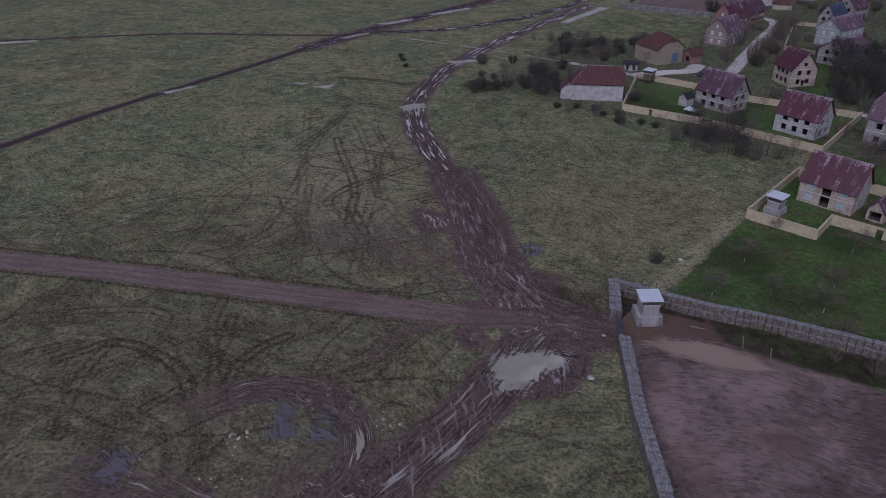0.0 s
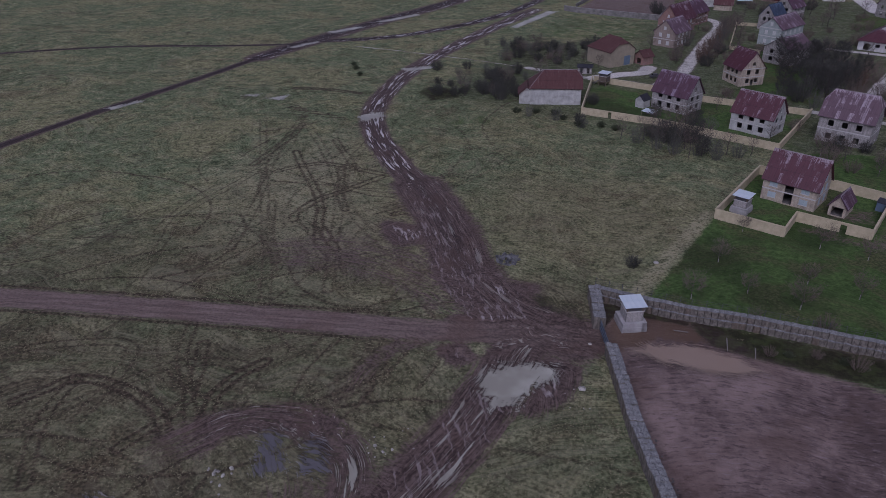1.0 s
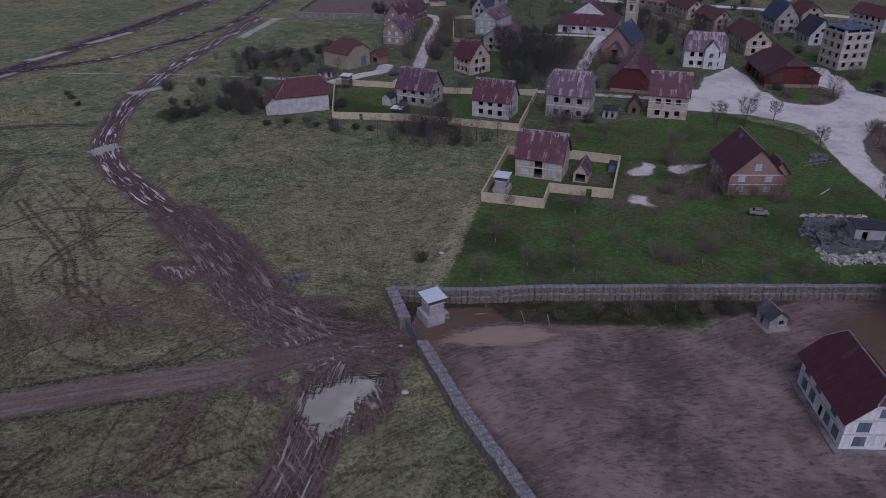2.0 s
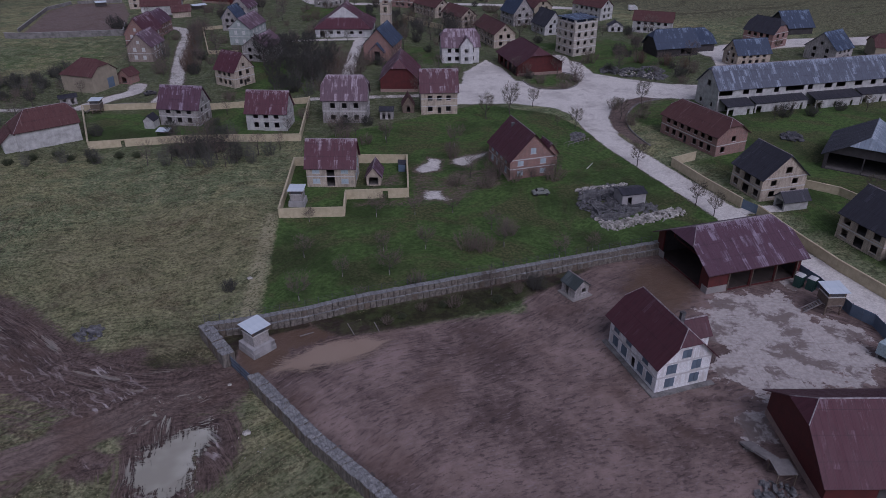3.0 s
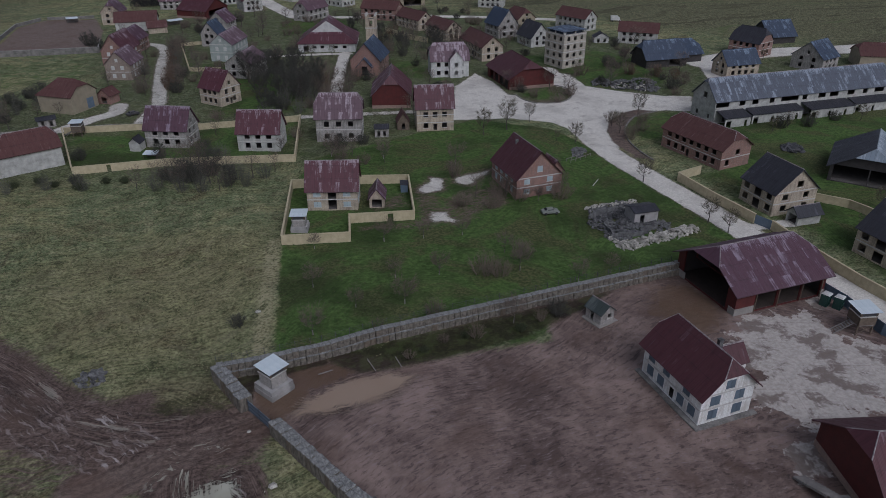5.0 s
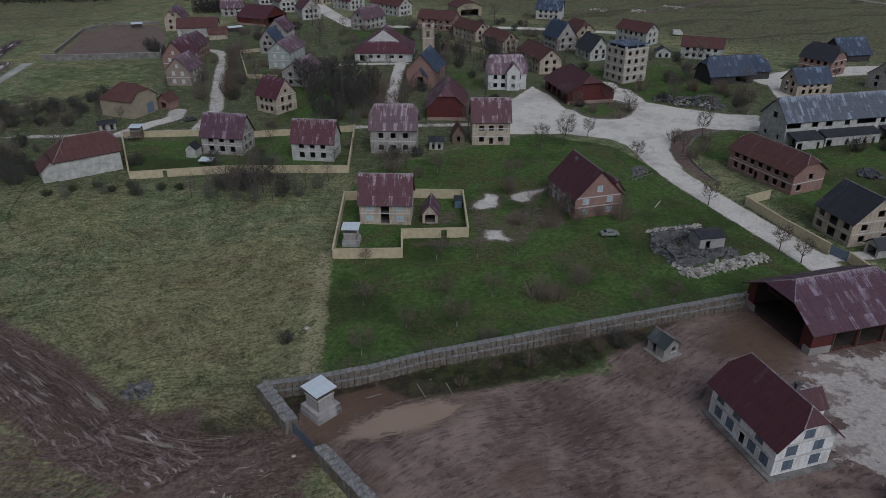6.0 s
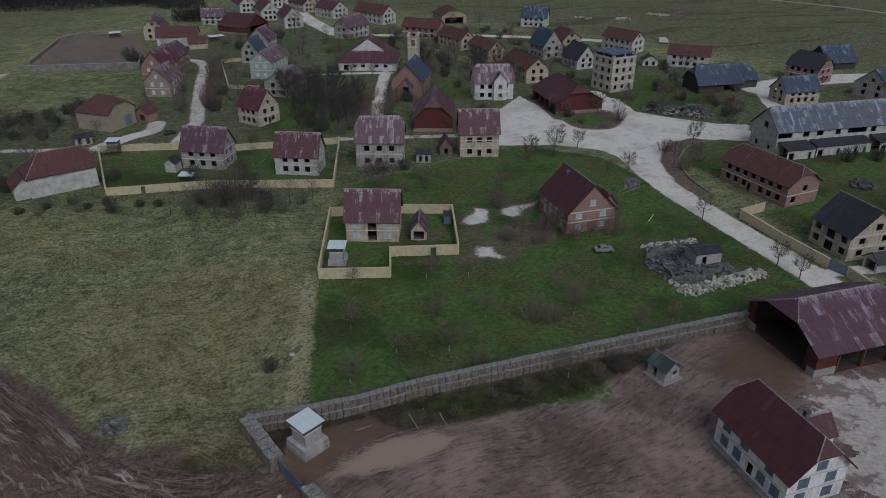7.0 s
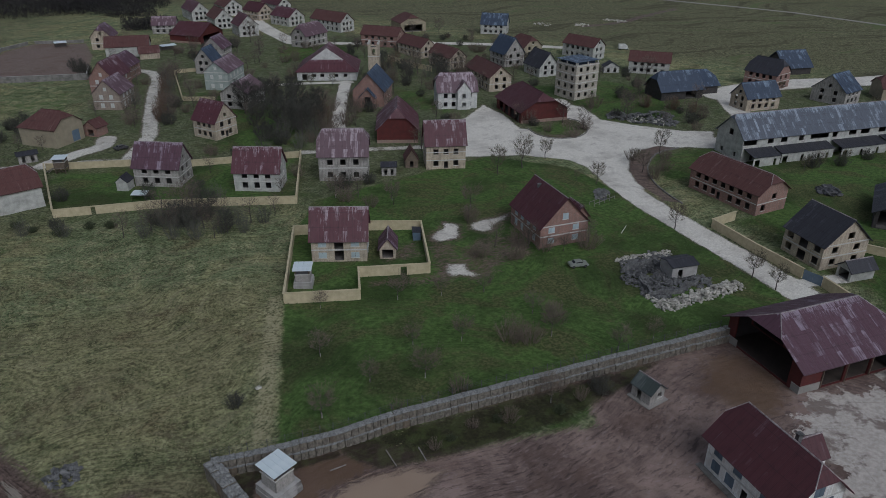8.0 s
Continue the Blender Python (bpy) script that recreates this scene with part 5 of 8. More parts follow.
# houses behind the long yellow wall
house("house", "grey two-storey house with worn red roof behind the yellow wall", (-34.4, 233.6), -24, 12.6, 9, 5.6, 11.2, "grey_block", "roof_worn", "x", faces=std(12.6, 9, 5.6, 3, 2), band=(2.8, 5.3), sheets=True)
house("house", "white two-storey house with red roof behind the yellow wall", (-9.4, 221.4), -21, 12.2, 9, 5.6, 11.0, "pale_plaster", "roof_red", "x", faces=std(12.2, 9, 5.6, 3, 2), band=(2.8,), sheets=True)
house("house", "stone house with worn purple hipped roof among bare trees", (14.3, 222.2), -17, 13.6, 10, 7.5, 13.6, "grey_block", "roof_lilac", "x", ("half", "half"), std(13.6, 10, 7.4, 3, 2, attic=False), band=(3.7,), sheets=True)
house("house", "cream house with dark red roof beside the road", (44.4, 221.6), -13, 11.6, 9, 7.5, 13.4, "cream_block", "roof_red", "x", faces=std(11.6, 9, 7.0, 3, 2, door=0.0), band=(2.6, 5.0), sheets=True)
house("shed", "narrow timber shed with brown gable roof", (34.7, 223.8), -12, 3.8, 5, 2.6, 5.6, "timber", "roof_tile", "y", faces={"front": [(0, 0.05, 1.0, 2.0)]}, over=0.3, storeys=1, category="shed", group="sheds")
house("shed", "grey flat-topped block shed with two doors", (26.5, 219), -17, 4.2, 4.2, 2.7, 3.4, "grey_block", "roof_dark", "x", faces={"front": [(-0.9, 0.05, 0.8, 1.9), (0.9, 0.05, 0.8, 1.9)]}, over=0.3, storeys=1, category="shed", group="sheds")
house("shed", "pale garden shed beside the grey house", (-44.5, 231), -24, 3.2, 3.6, 2.5, 3.9, "pale_plaster", "roof_dark", "y", over=0.25, storeys=1, category="shed", group="sheds")
house("warehouse", "long white plaster warehouse with red hipped roof", (-73, 227), 20, 16.5, 11, 5.6, 10.0, "pale_plaster", "roof_tile", "x", ("hip", "half"), {"right": [(1.5, 0.05, 3, 3.4)]}, sheets=True, storeys=1, category="warehouse", group="")
house("annex", "low red-roofed annex beside the warehouse", (-81.5, 223), 20, 5, 8, 3.4, 5.6, "pale_plaster", "roof_tile", "y", storeys=1, category="annex", group="")
ob = house("barn", "ochre plaster barn with red roof and blue door", (-67.7, 282.6), -36, 13.7, 12, 6.0, 10.4, "ochre_plaster", "roof_tile", "x", ("hip", "half"), {"right": [(2.5, 0.05, 3.2, 3.6)]}, storeys=1, category="barn", group="barns")
m = Mesh()
m.box(-1.55, 1.55, 0.06, 0.14, 0.06, 3.6)
m.add("door", M["blue_metal"], ob, "blue sheet door").matrix_local = pose(0, 0, 0, 0, 0, 90) @ pose(2.5, -6.85, 0)
house("annex", "small brick annex beside the ochre barn", (-55.3, 286), -36, 5, 5, 3.2, 5.2, "brick", "roof_tile", "y", faces={"front": [(0, 0.05, 2.2, 2.2)]}, storeys=1, category="annex", group="")
house("shed", "small pale block hut with two dark doors", (-72.6, 263.5), 14, 5, 3, 2.6, 3.2, "grey_block", "roof_dark", "x", faces={"front": [(-1.2, 0.05, 0.9, 1.9), (1.2, 0.05, 0.9, 1.9)]}, storeys=1, category="shed", group="sheds")
house("house", "hollow brick shell house with empty windows and red roof", (-17.8, 273), 40, 9.6, 10, 6.0, 11.6, "cream_block", "roof_red", "y", faces=std(9.6, 10, 6.0, 2, 3, along="y", door=0.2), band=(3.0, 5.8))
house("house", "brown brick house with pale band and worn lilac roof", (-51, 322.8), -20, 10, 13, 6.2, 11, "brown_block", "roof_lilac", "y", faces=std(10, 12, 6.2, 2, 3, along="y"), band=(3.1,), fill="gable_white")
house("house", "red-painted gabled house with white windows", (-53.5, 350), -20, 10, 16, 6.2, 12.5, "brick", "roof_red", "y", faces=std(10, 14, 6.2, 2, 3, along="y"), band=(3.1,), fill="gable_white")
house("house", "green-grey house with worn lilac roof and pale bands", (-9, 343), -26, 10, 18, 7.4, 11.5, "green_plaster", "roof_lilac", "y", faces=std(10, 18, 7.4, 2, 4, along="y"), band=(3.6, 7.0), fill="gable_white")
house("house", "grey block house with low worn roof", (-5, 310), -30, 11, 15, 5.8, 9.6, "grey_block", "roof_lilac", "y", faces=std(11, 15, 5.8, 2, 4, along="y"), band=(2.9,))
house("house", "narrow pale gabled house behind the grey house", (-14, 372), -26, 8, 10, 6, 11, "grey_block", "roof_blue", "y", faces=std(8, 10, 6, 2, 2, along="y"))
house("barn", "red boarded barn with worn half-hipped roof", (39.7, 254), -17, 13.2, 19, 4.6, 11.2, "red_boards", "roof_red", "y", ("half", "half"), {}, 0.6, storeys=1, category="barn", group="barns")
house("hall", "wide white hall with dark red roof and white gable", (36.5, 349), -17, 25.5, 24, 4.2, 13.0, "gable_white", "roof_red", "y", ("gablet", "gablet"), {"front": [(-9.5, 0.05, 2.2, 2.6), (-5.5, 1.6, 1.4, 1), (-2, 1.6, 1.4, 1), (4, 1.6, 1.4, 1), (8, 1.6, 1.4, 1)]}, 0.8, storeys=1, category="hall", group="")
house("house", "white house with purple roof and a front dormer gable", (71.4, 282.6), -11, 15, 10.5, 6.6, 12.4, "gable_white", "roof_lilac", "x", ("half", "half"), std(15, 10.5, 6.4, 4, 2, attic=False, door=1.5))
house("porch", "gabled white front bay of the purple-roofed house", (72.6, 277.2), -11, 5, 3.4, 7.4, 10.4, "gable_white", "roof_lilac", "y", faces={"front": [(0, 4.2, 1.2, 1.4), (0, 1.0, 1.2, 1.4)]}, over=0.35, category="porch", group="")
house("barn", "open red barn with broad brown roof by the road", (94.0, 263), -2, 18, 23, 4.4, 9.8, "red_boards", "roof_maroon", "y", ("half", "half"), {"left": [(x, 0.05, 3.6, 3.4) for x in (-7, -2, 3, 8)]}, 0.9, storeys=1, category="barn", group="barns")
house("house", "long cream house with brown roof", (96.5, 309), 2, 10, 24, 6.0, 10, "cream_block", "roof_tile", "y", faces=std(10, 24, 6, 2, 6, along="y"), band=(3.0,))
house("house", "pale house with slate-blue roof", (122, 345), 8, 11, 13, 6.2, 13, "grey_block", "roof_blue", "y", faces=std(11, 13, 6.2, 2, 3, along="y"), band=(3.0,))
house("house", "small white house with dark slate roof", (128, 321), 5, 10, 13, 4.4, 10.4, "pale_plaster", "roof_dark", "y", faces=std(10, 13, 4.4, 2, 3, along="y"))
house("house", "plain ochre house with brown roof", (140, 362), 10, 11, 13, 5.2, 9.8, "ochre_plaster", "roof_tile", "y", ("half", "half"), std(11, 13, 5.2, 2, 3, along="y"))
house("house", "long white house with red roof at the village edge", (166, 348.6), 22, 9.5, 19, 6.4, 10, "pale_plaster", "roof_tile", "y", faces=std(9.5, 19, 6.4, 2, 5, along="y"), band=(3.1,))
house("house", "low white house with red tile roof by the pasture", (177, 308), -38, 18, 9, 5.6, 9.2, "pale_plaster", "roof_tile", "x", faces=std(18, 9, 5.6, 5, 2))
house("barn", "black boarded barn with patched blue-grey roof", (161, 268), -3, 19, 12, 4.0, 10, "dark_boards", "roof_blue", "x", ("half", "half"), {"front": [(4, 0.05, 5, 3)]}, 0.8, storeys=1, category="barn", group="barns")
house("barn", "second dark barn joined at a lower ridge", (176.5, 273), -3, 10, 14, 3.6, 8.4, "dark_boards", "roof_blue", "x", ("gable", "half"), {}, 0.8, storeys=1, category="barn", group="barns")
house("house", "cream gabled house with weathered slate-blue roof", (180, 243.4), -2, 15, 9.5, 5.0, 9.8, "cream_block", "roof_blue", "x", faces=std(15, 9.5, 5, 4, 2))
house("house", "orange brick house with dark hipped roof", (210.5, 270.5), 18, 11, 14.5, 6.2, 11.6, "brick", "roof_dark", "y", ("half", "half"), std(11, 14.5, 6.2, 2, 4, attic=False), band=(3.0, 5.9))
house("barn", "dark barn with long weathered blue-grey roof", (240, 289), -5, 14.5, 14, 3.6, 9.6, "dark_boards", "roof_blue", "x", ("gable", "gable"), {}, 0.8, storeys=1, category="barn", group="barns")
house("house", "grey rendered gabled house with slate-blue roof", (217.5, 240.5), 16, 12, 13.5, 5.4, 11.2, "grey_block", "roof_blue", "x", faces=std(12, 13.5, 5.4, 3, 2))
house("house", "long salmon brick house with brown roof, two storeys", (109.3, 171.3), 8, 11, 22.5, 5.8, 9.8, "brick", "roof_tile", "y", ("half", "half"), {"left": grid(22.5, 2, 7, 5.8, door=-1.0), "front": [(-3, 0.9, 1.3, 1.4), (0.5, 3.6, 1.3, 1.3)], "right": grid(22.5, 2, 6, 5.8)}, 0.6, (2.9,), sheets=True)
f = {"left": [(x, z, 1.5, 1.4) for z in (0.9, 3.7) for x in (-3.8, 3.8)] + [(0, 0.05, 2.4, 2.3), (0, 3.0, 2.4, 2.4)], "front": [(x, z, 1.4, 1.3) for z in (0.9, 3.7) for x in (-3, 3)] + [(0.6, 6.6, 1.5, 1.4)]}
house("house", "stone-block house with black roof behind the ochre wall", (103.9, 136.8), -1, 12.4, 11.2, 5.8, 11.2, "cream_block", "roof_dark", "y", faces=f, band=(2.9, 5.6), sheets=True)
house("garage", "small pale garage with black gable roof", (102.9, 126.9), -2, 6.4, 3.7, 2.5, 4.1, "pale_plaster", "roof_dark", "x", faces={"left": [(0, 0.05, 2.5, 2.1)]}, storeys=1, sheets=True, category="garage", group="")
house("house", "stone-block house with black roof and empty windows", (108, 106.2), 2, 12, 11.6, 5.8, 11.2, "cream_block", "roof_dark", "y", faces=f, band=(2.9, 5.6), sheets=True)
house("garage", "pale garage with black roof beside its house", (105.4, 95.8), 2, 6, 4.4, 2.8, 4.9, "pale_plaster", "roof_dark", "y", faces={"left": [(0, 0.05, 2.6, 2.2)]}, storeys=1, sheets=True, category="garage", group="")
house("barn", "open black barn with dark roof and one pale sheet slope", (141.5, 143.6), -51, 18.5, 20, 4.4, 9.6, "dark_boards", "roof_pale_blue", "y", ("half", "gable"), {"front": [(x, 0.05, 8.2, 4.4) for x in (-4.25, 4.25)]}, 0.9, storeys=1, category="barn", group="barns", roof_back="roof_dark")
# far rows at the village's other end
for nm, lab, at, yaw, w, d, e, r, wl, rf, al in (
        ("house", "far pale house with red roof by the upper road", (0.5, 497), 10, 11, 20, 6, 11, "pale_plaster", "roof_tile", "y"),
        ("house", "far red-roofed house with white gable", (11.9, 464.4), 10, 11, 16, 6.2, 11.5, "pale_plaster", "roof_red", "y"),
        ("barn", "far open barn with broad maroon roof", (-15.2, 454), 52, 21, 19, 4.2, 9.6, "red_boards", "roof_maroon", "y"),
        ("house", "far grey house with worn lilac roof", (-31, 484), -12, 13, 9, 5, 9, "grey_block", "roof_lilac", "x"),
        ("house", "far house with pale walls and lilac roof", (-8, 400), -26, 10, 12, 6, 11, "grey_block", "roof_worn", "y"),
        ("house", "far brick house with peeling lilac roof", (-49.5, 372), -20, 9, 14, 5.6, 10.4, "brick", "roof_worn", "y"),
        ("warehouse", "far pale store with long red roof", (-49, 423), -4, 20, 12, 5, 9, "pale_plaster", "roof_tile", "x"),
        ("house", "far gabled stone house with half-hipped roof", (-61, 446.5), -12, 10, 13, 6.5, 12, "cream_block", "roof_worn", "y"),
        ("annex", "far low red-roofed annex", (-39.5, 412), 4, 9, 7, 3, 5.6, "cream_block", "roof_tile", "x"),
        ("house", "far grey house with peeling lilac roof", (41.1, 422), 41, 18, 10, 6.2, 11.4, "grey_block", "roof_lilac", "x"),
        ("house", "far cream house with red roof", (40.6, 493), 29, 12, 18, 5.6, 10, "pale_plaster", "roof_red", "y"),
        ("house", "far long white house with red roof", (63, 466.6), -59, 26, 11, 6, 10.4, "pale_plaster", "roof_tile", "x"),
        ("house", "long brick house with brown roof near the bell tower", (78.2, 409), -40, 21, 10, 6.0, 9.8, "brick", "roof_tile", "x"),
        ("house", "brown-roofed row house near the bell tower", (87.5, 379), -72, 20, 9, 5.4, 9, "cream_block", "roof_tile", "x"),
        ("house", "second brown-roofed row house in the bare trees", (93.4, 350.4), -76, 18, 9, 5.4, 9, "cream_block", "roof_tile", "x"),
        ("barn", "far ochre barn with red roof and blue door", (106, 451), 4, 16, 16, 5.4, 9.6, "ochre_plaster", "roof_tile", "y"),
        ("house", "far pale house with slate-blue roof at the edge", (151.5, 426), -33, 15, 11, 5.6, 11, "pale_plaster", "roof_blue", "x"),
        ("house", "far row house with red roof beyond the square", (-12, 534), 12, 11, 26, 6, 11, "pale_plaster", "roof_red", "y"),
        ("house", "dark red house at the bend of the upper road", (26, 522), 29, 11, 17, 5.5, 10, "cream_block", "roof_maroon", "y"),
        ("house", "last red-roofed house before the wood", (10, 552), 15, 12, 20, 5.5, 10, "pale_plaster", "roof_tile", "y"),
        ("house", "long red-roofed house at the far edge", (42, 552), 20, 10, 24, 5.5, 10, "pale_plaster", "roof_red", "y")):
    house(nm, lab, at, yaw, w, d, e, r, wl, rf, al, faces=std(w, d, e, max(2, round(w / 4)), max(2, round(d / 4)), along=al) if nm == "house" else ({"front": [(0, 0.05, min(15.0, w * 0.72), 3.9)]} if nm == "barn" else {}), ends=("half", "half") if "half-hipped" in lab or "ochre" in lab or "peeling" in lab else ("gable", "gable"), band=(3.0,) if nm == "house" else None, category=nm, storeys=2 if nm == "house" else 1, group="far houses")


# ---- the court: barns, hut, posts ----
f = {"left": [(-0.3, 0.05, 12.6, 5.9), (0.0, 6.0, 7.0, 1.3)], "front": [(-3.6, 0.05, 5.0, 3.5), (2.0, 0.05, 5.0, 3.5), (7.2, 0.05, 4.4, 3.5)], "back": []}
barn = house("barn", "open red barn with worn purple sheet roof and a dark inside", (71.2, 108.3), 0.5, 21, 17, 5.0, 9.9, "red_boards", "roof_worn", "x", ("half", "half"), f, 1.0, sheets=True, storeys=1, category="barn", group="barns")
for x0, x1, y0, y1 in ((-10.62, -6.2, -8.62, -8.5), (-10.62, -10.5, -8.5, -6.9), (-10.62, -10.5, 5.7, 8.5), (9.5, 10.62, -8.62, -8.5)):
    m = Mesh()
    m.box(x0, x1, y0, y1, -0.3, 1.3)
    m.add("plinth", M["gravel_far"], barn, "grey concrete plinth")
# dirt floor, coloured darker to carry the barn's inner shade
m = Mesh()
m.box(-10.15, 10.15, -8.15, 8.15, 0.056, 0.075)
m.add("dirt_floor", M["shaded_dirt"], barn, "dirt floor with the barn's shade in its dark colour")
# added sheets on two walls, dark in place of the shade inside
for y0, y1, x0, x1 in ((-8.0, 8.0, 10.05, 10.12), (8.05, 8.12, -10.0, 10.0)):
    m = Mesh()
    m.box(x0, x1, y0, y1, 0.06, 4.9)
    m.add("lining", M["dark_boards"], barn, "added dark sheet for the shade inside")
for x in (-6.1, -0.8, 4.7, 9.5):
    m = Mesh()
    m.bar((x, -8.7, -0.2), (x, -8.7, 5.0), 0.11)
    m.add("post", M["timber"], barn)
house("barn", "large red barn with glossy maroon sheet roof", (59.2, 57.2), -16.5, 25.5, 17, 4.4, 10.2, "red_boards", "roof_deep", "x", ("half", "half"), {"front": [(-4, 0.05, 4, 3.4), (5, 0.05, 4, 3.4)]}, 0.9, sheets=True, storeys=1, category="barn", group="barns", clipped=0.66)
hut = house("hut", "small pale block hut with grey-green roof, on the mud", (37.2, 107.3), 14, 3.3, 3.8, 2.4, 3.8, "grey_block", "roof_green", "y", faces={"left": [(-0.4, 0.05, 0.9, 1.9)], "front": [(0.5, 1.0, 0.8, 0.8)]}, over=0.3, storeys=1, sheets=True, category="hut", group="")
m = Mesh()
m.box(-2.3, 2.3, -2.4, 2.2, -0.3, 0.06)
m.add("slab", M["gravel_far"], hut)


def guard_post(label, at, yaw, lift=0.0, size=3.0, tall=0.0):
    """A square lookout: plinth, parapet, corner posts, a slit with dark panels for its shade, and a flat pale roof."""
    g = thing("guard_post", label, "guard post", pose(*at, 0, 0, 0, yaw), "guard posts")
    s = size / 2
    if lift:
        for x in (-1, 1):
            for y in (-1, 1):
                m = Mesh()
                m.bar((x * (s - 0.2), y * (s - 0.2), -0.2), (x * (s - 0.2), y * (s - 0.2), lift), 0.14)
                m.add("leg", M["timber"], g)
        for a, b in (((-s, -s, 0.3), (s, -s, lift)), ((s, -s, 0.3), (-s, -s, lift)), ((-s, s, 0.3), (-s, -s, lift))):
            m = Mesh()
            m.bar(a, b, 0.07)
            m.add("brace", M["timber"], g)
        m = Mesh()
        m.box(-s, s, -s, s, lift - 0.15, lift)
        m.add("deck", M["grey_wood"], g)
        for i in range(9):
            m = Mesh()
            x = -s - 0.3 - i * 0.36
            m.box(x - 0.2, x + 0.16, -0.6, 0.6, lift - 0.1 - i * 0.3, lift - 0.04 - i * 0.3)
            m.add("step", M["grey_wood"], g)
        for y in (-0.62, 0.62):
            m = Mesh()
            m.bar((-s, y, lift), (-s - 3.4, y, 0.0), 0.09)
            m.add("stringer", M["grey_wood"], g)
        z = lift
    else:
        for k, (e, z0, z1) in enumerate(((0.42 + tall * 0.35, -0.3, 0.7 + tall * 0.2), (0.34 + tall * 0.35, 0.7 + tall * 0.2, 1.3 + tall * 0.45))):
            for a in range(4):
                m = Mesh()
                m.box(-s - e, s + e, -s - e, -s + 0.25, z0, z1)
                m.add("block_course", M["concrete"], g).matrix_local = pose(0, 0, 0, 0, 0, 90 * a) @ pose(0, -0.003 * (a % 2), 0.004 * (a % 2))
        z = 1.2 + tall * 0.6
    for a in range(4):
        m = Mesh()
        m.box(-s, s, -s, -s + 0.2, z, z + 1.65 + tall * 0.4)
        m.add("parapet", M["grey_block" if not lift else "timber"], g).matrix_local = pose(0, 0, 0, 0, 0, 90 * a) @ pose(0, 0, 0.003 * (a % 2))
        m = Mesh()
        m.box(-s - 0.08, s + 0.08, -s - 0.1, -s + 0.26, z + 1.65 + tall * 0.4, z + 1.77 + tall * 0.4)
        m.add("sill", M["beam"], g).matrix_local = pose(0, 0, 0, 0, 0, 90 * a) @ pose(0, 0, 0.003 * (a % 2))
        m = Mesh()
        m.box(s - 0.3, s - 0.02, -s + 0.02, -s + 0.3, z + 1.3, z + 2.75 + tall * 0.4)
        m.add("post", M["timber"], g).matrix_local = pose(0, 0, 0, 0, 0, 90 * a)
        # added panel, dark to stand in for shade within the roofed lookout
        m = Mesh()
        m.box(-s + 0.3, s - 0.3, -s + 0.1, -s + 0.14, z + 1.78 + tall * 0.4, z + 2.74 + tall * 0.4)
        m.add("window_pane", M["dark_metal"], g, "added dark panel for the shade under the roof").matrix_local = pose(0, 0, 0, 0, 0, 90 * a)
    m = Mesh()
    m.box(-s + 0.2, s - 0.2, -s + 0.2, s - 0.2, z - 0.1, z + 0.1)
    m.add("floor", M["inside"], g)
    m = Mesh()
    m.box(-s - 0.32, s + 0.32, -s - 0.32, s + 0.32, 0, 0.1)
    m.add("roof_frame", M["timber"], g).matrix_local = pose(0, 0, z + 2.75 + tall * 0.4, 2.5, 0, 0)
    k = 4
    for i in range(k):
        m = Mesh()
        w = (2 * s + 0.9) / k
        m.box(-w / 2 + 0.01, w / 2 - 0.01, -s - 0.45, s + 0.45, 0.11, 0.15)
        m.add("roof_sheet", M["pale_roof"], g, "pale blue-white metal sheet").matrix_local = pose(0, 0, z + 2.75 + tall * 0.4, 2.5, 0, 0) @ pose(-s - 0.45 + (i + 0.5) * w, 0, 0.004 * (i % 2))
    return g


g = guard_post("block guard post with a pale flat roof inside the corner", (-21.35, 106.9), 31, tall=0.8)
m = Mesh()
m.box(2.2, 4.6, -0.5, 0.5, -0.1, 0.12)
m.add("ramp", M["rust"], g).matrix_local = pose(0, 0.4, 0.6, 0, 14, 0)
guard_post("small guard post with pale roof in the walled yard", (-8.2, 162.2), -17, size=3.0)
guard_post("weathered guard post with pale roof behind the yellow wall", (-62.0, 250.2), -12, 1.6, 3.0)
guard_post("raised timber guard post with stairs and pale roof", (78.6, 88.6), -14, 2.0, 3.2)


def toilet(at, yaw):
    g = thing("portable_toilet", "dark green portable toilet with a white roof", "portable toilet", pose(*at, 0, 0, 0, yaw), "portable toilets by the fence")
    m = Mesh()
    m.box(-0.72, 0.72, -0.72, 0.72, -0.1, 2.35)
    m.add("cabin", M["tank_green"], g)
    for k in range(-3, 4):
        for s in (-1, 1):
            m = Mesh()
            m.box(k * 0.2 - 0.03, k * 0.2 + 0.03, s * 0.745 - 0.02, s * 0.745 + 0.02, 0.1, 2.2)
            m.add("rib", M["tank_green"], g)
    m = Mesh()
    m.box(-0.765, -0.725, -0.42, 0.42, 0.1, 2.1)
    d = m.add("door", M["tank_green"], g)
    m = Mesh()
    m.box(-0.8, -0.768, 0.25, 0.35, 1.0, 1.15)
    m.add("door_handle", M["dark_metal"], d)
    m = Mesh()
    m.hexa([(-0.8, -0.8, 2.35), (0.8, -0.8, 2.35), (0.8, 0.8, 2.35), (-0.8, 0.8, 2.35), (-0.55, -0.55, 2.6), (0.55, -0.55, 2.6), (0.55, 0.55, 2.6), (-0.55, 0.55, 2.6)])
    m.add("roof", M["gable_white"], g, "white domed roof")


toilet((79.5, 97.1), 20)
toilet((80.9, 95.4), 24)

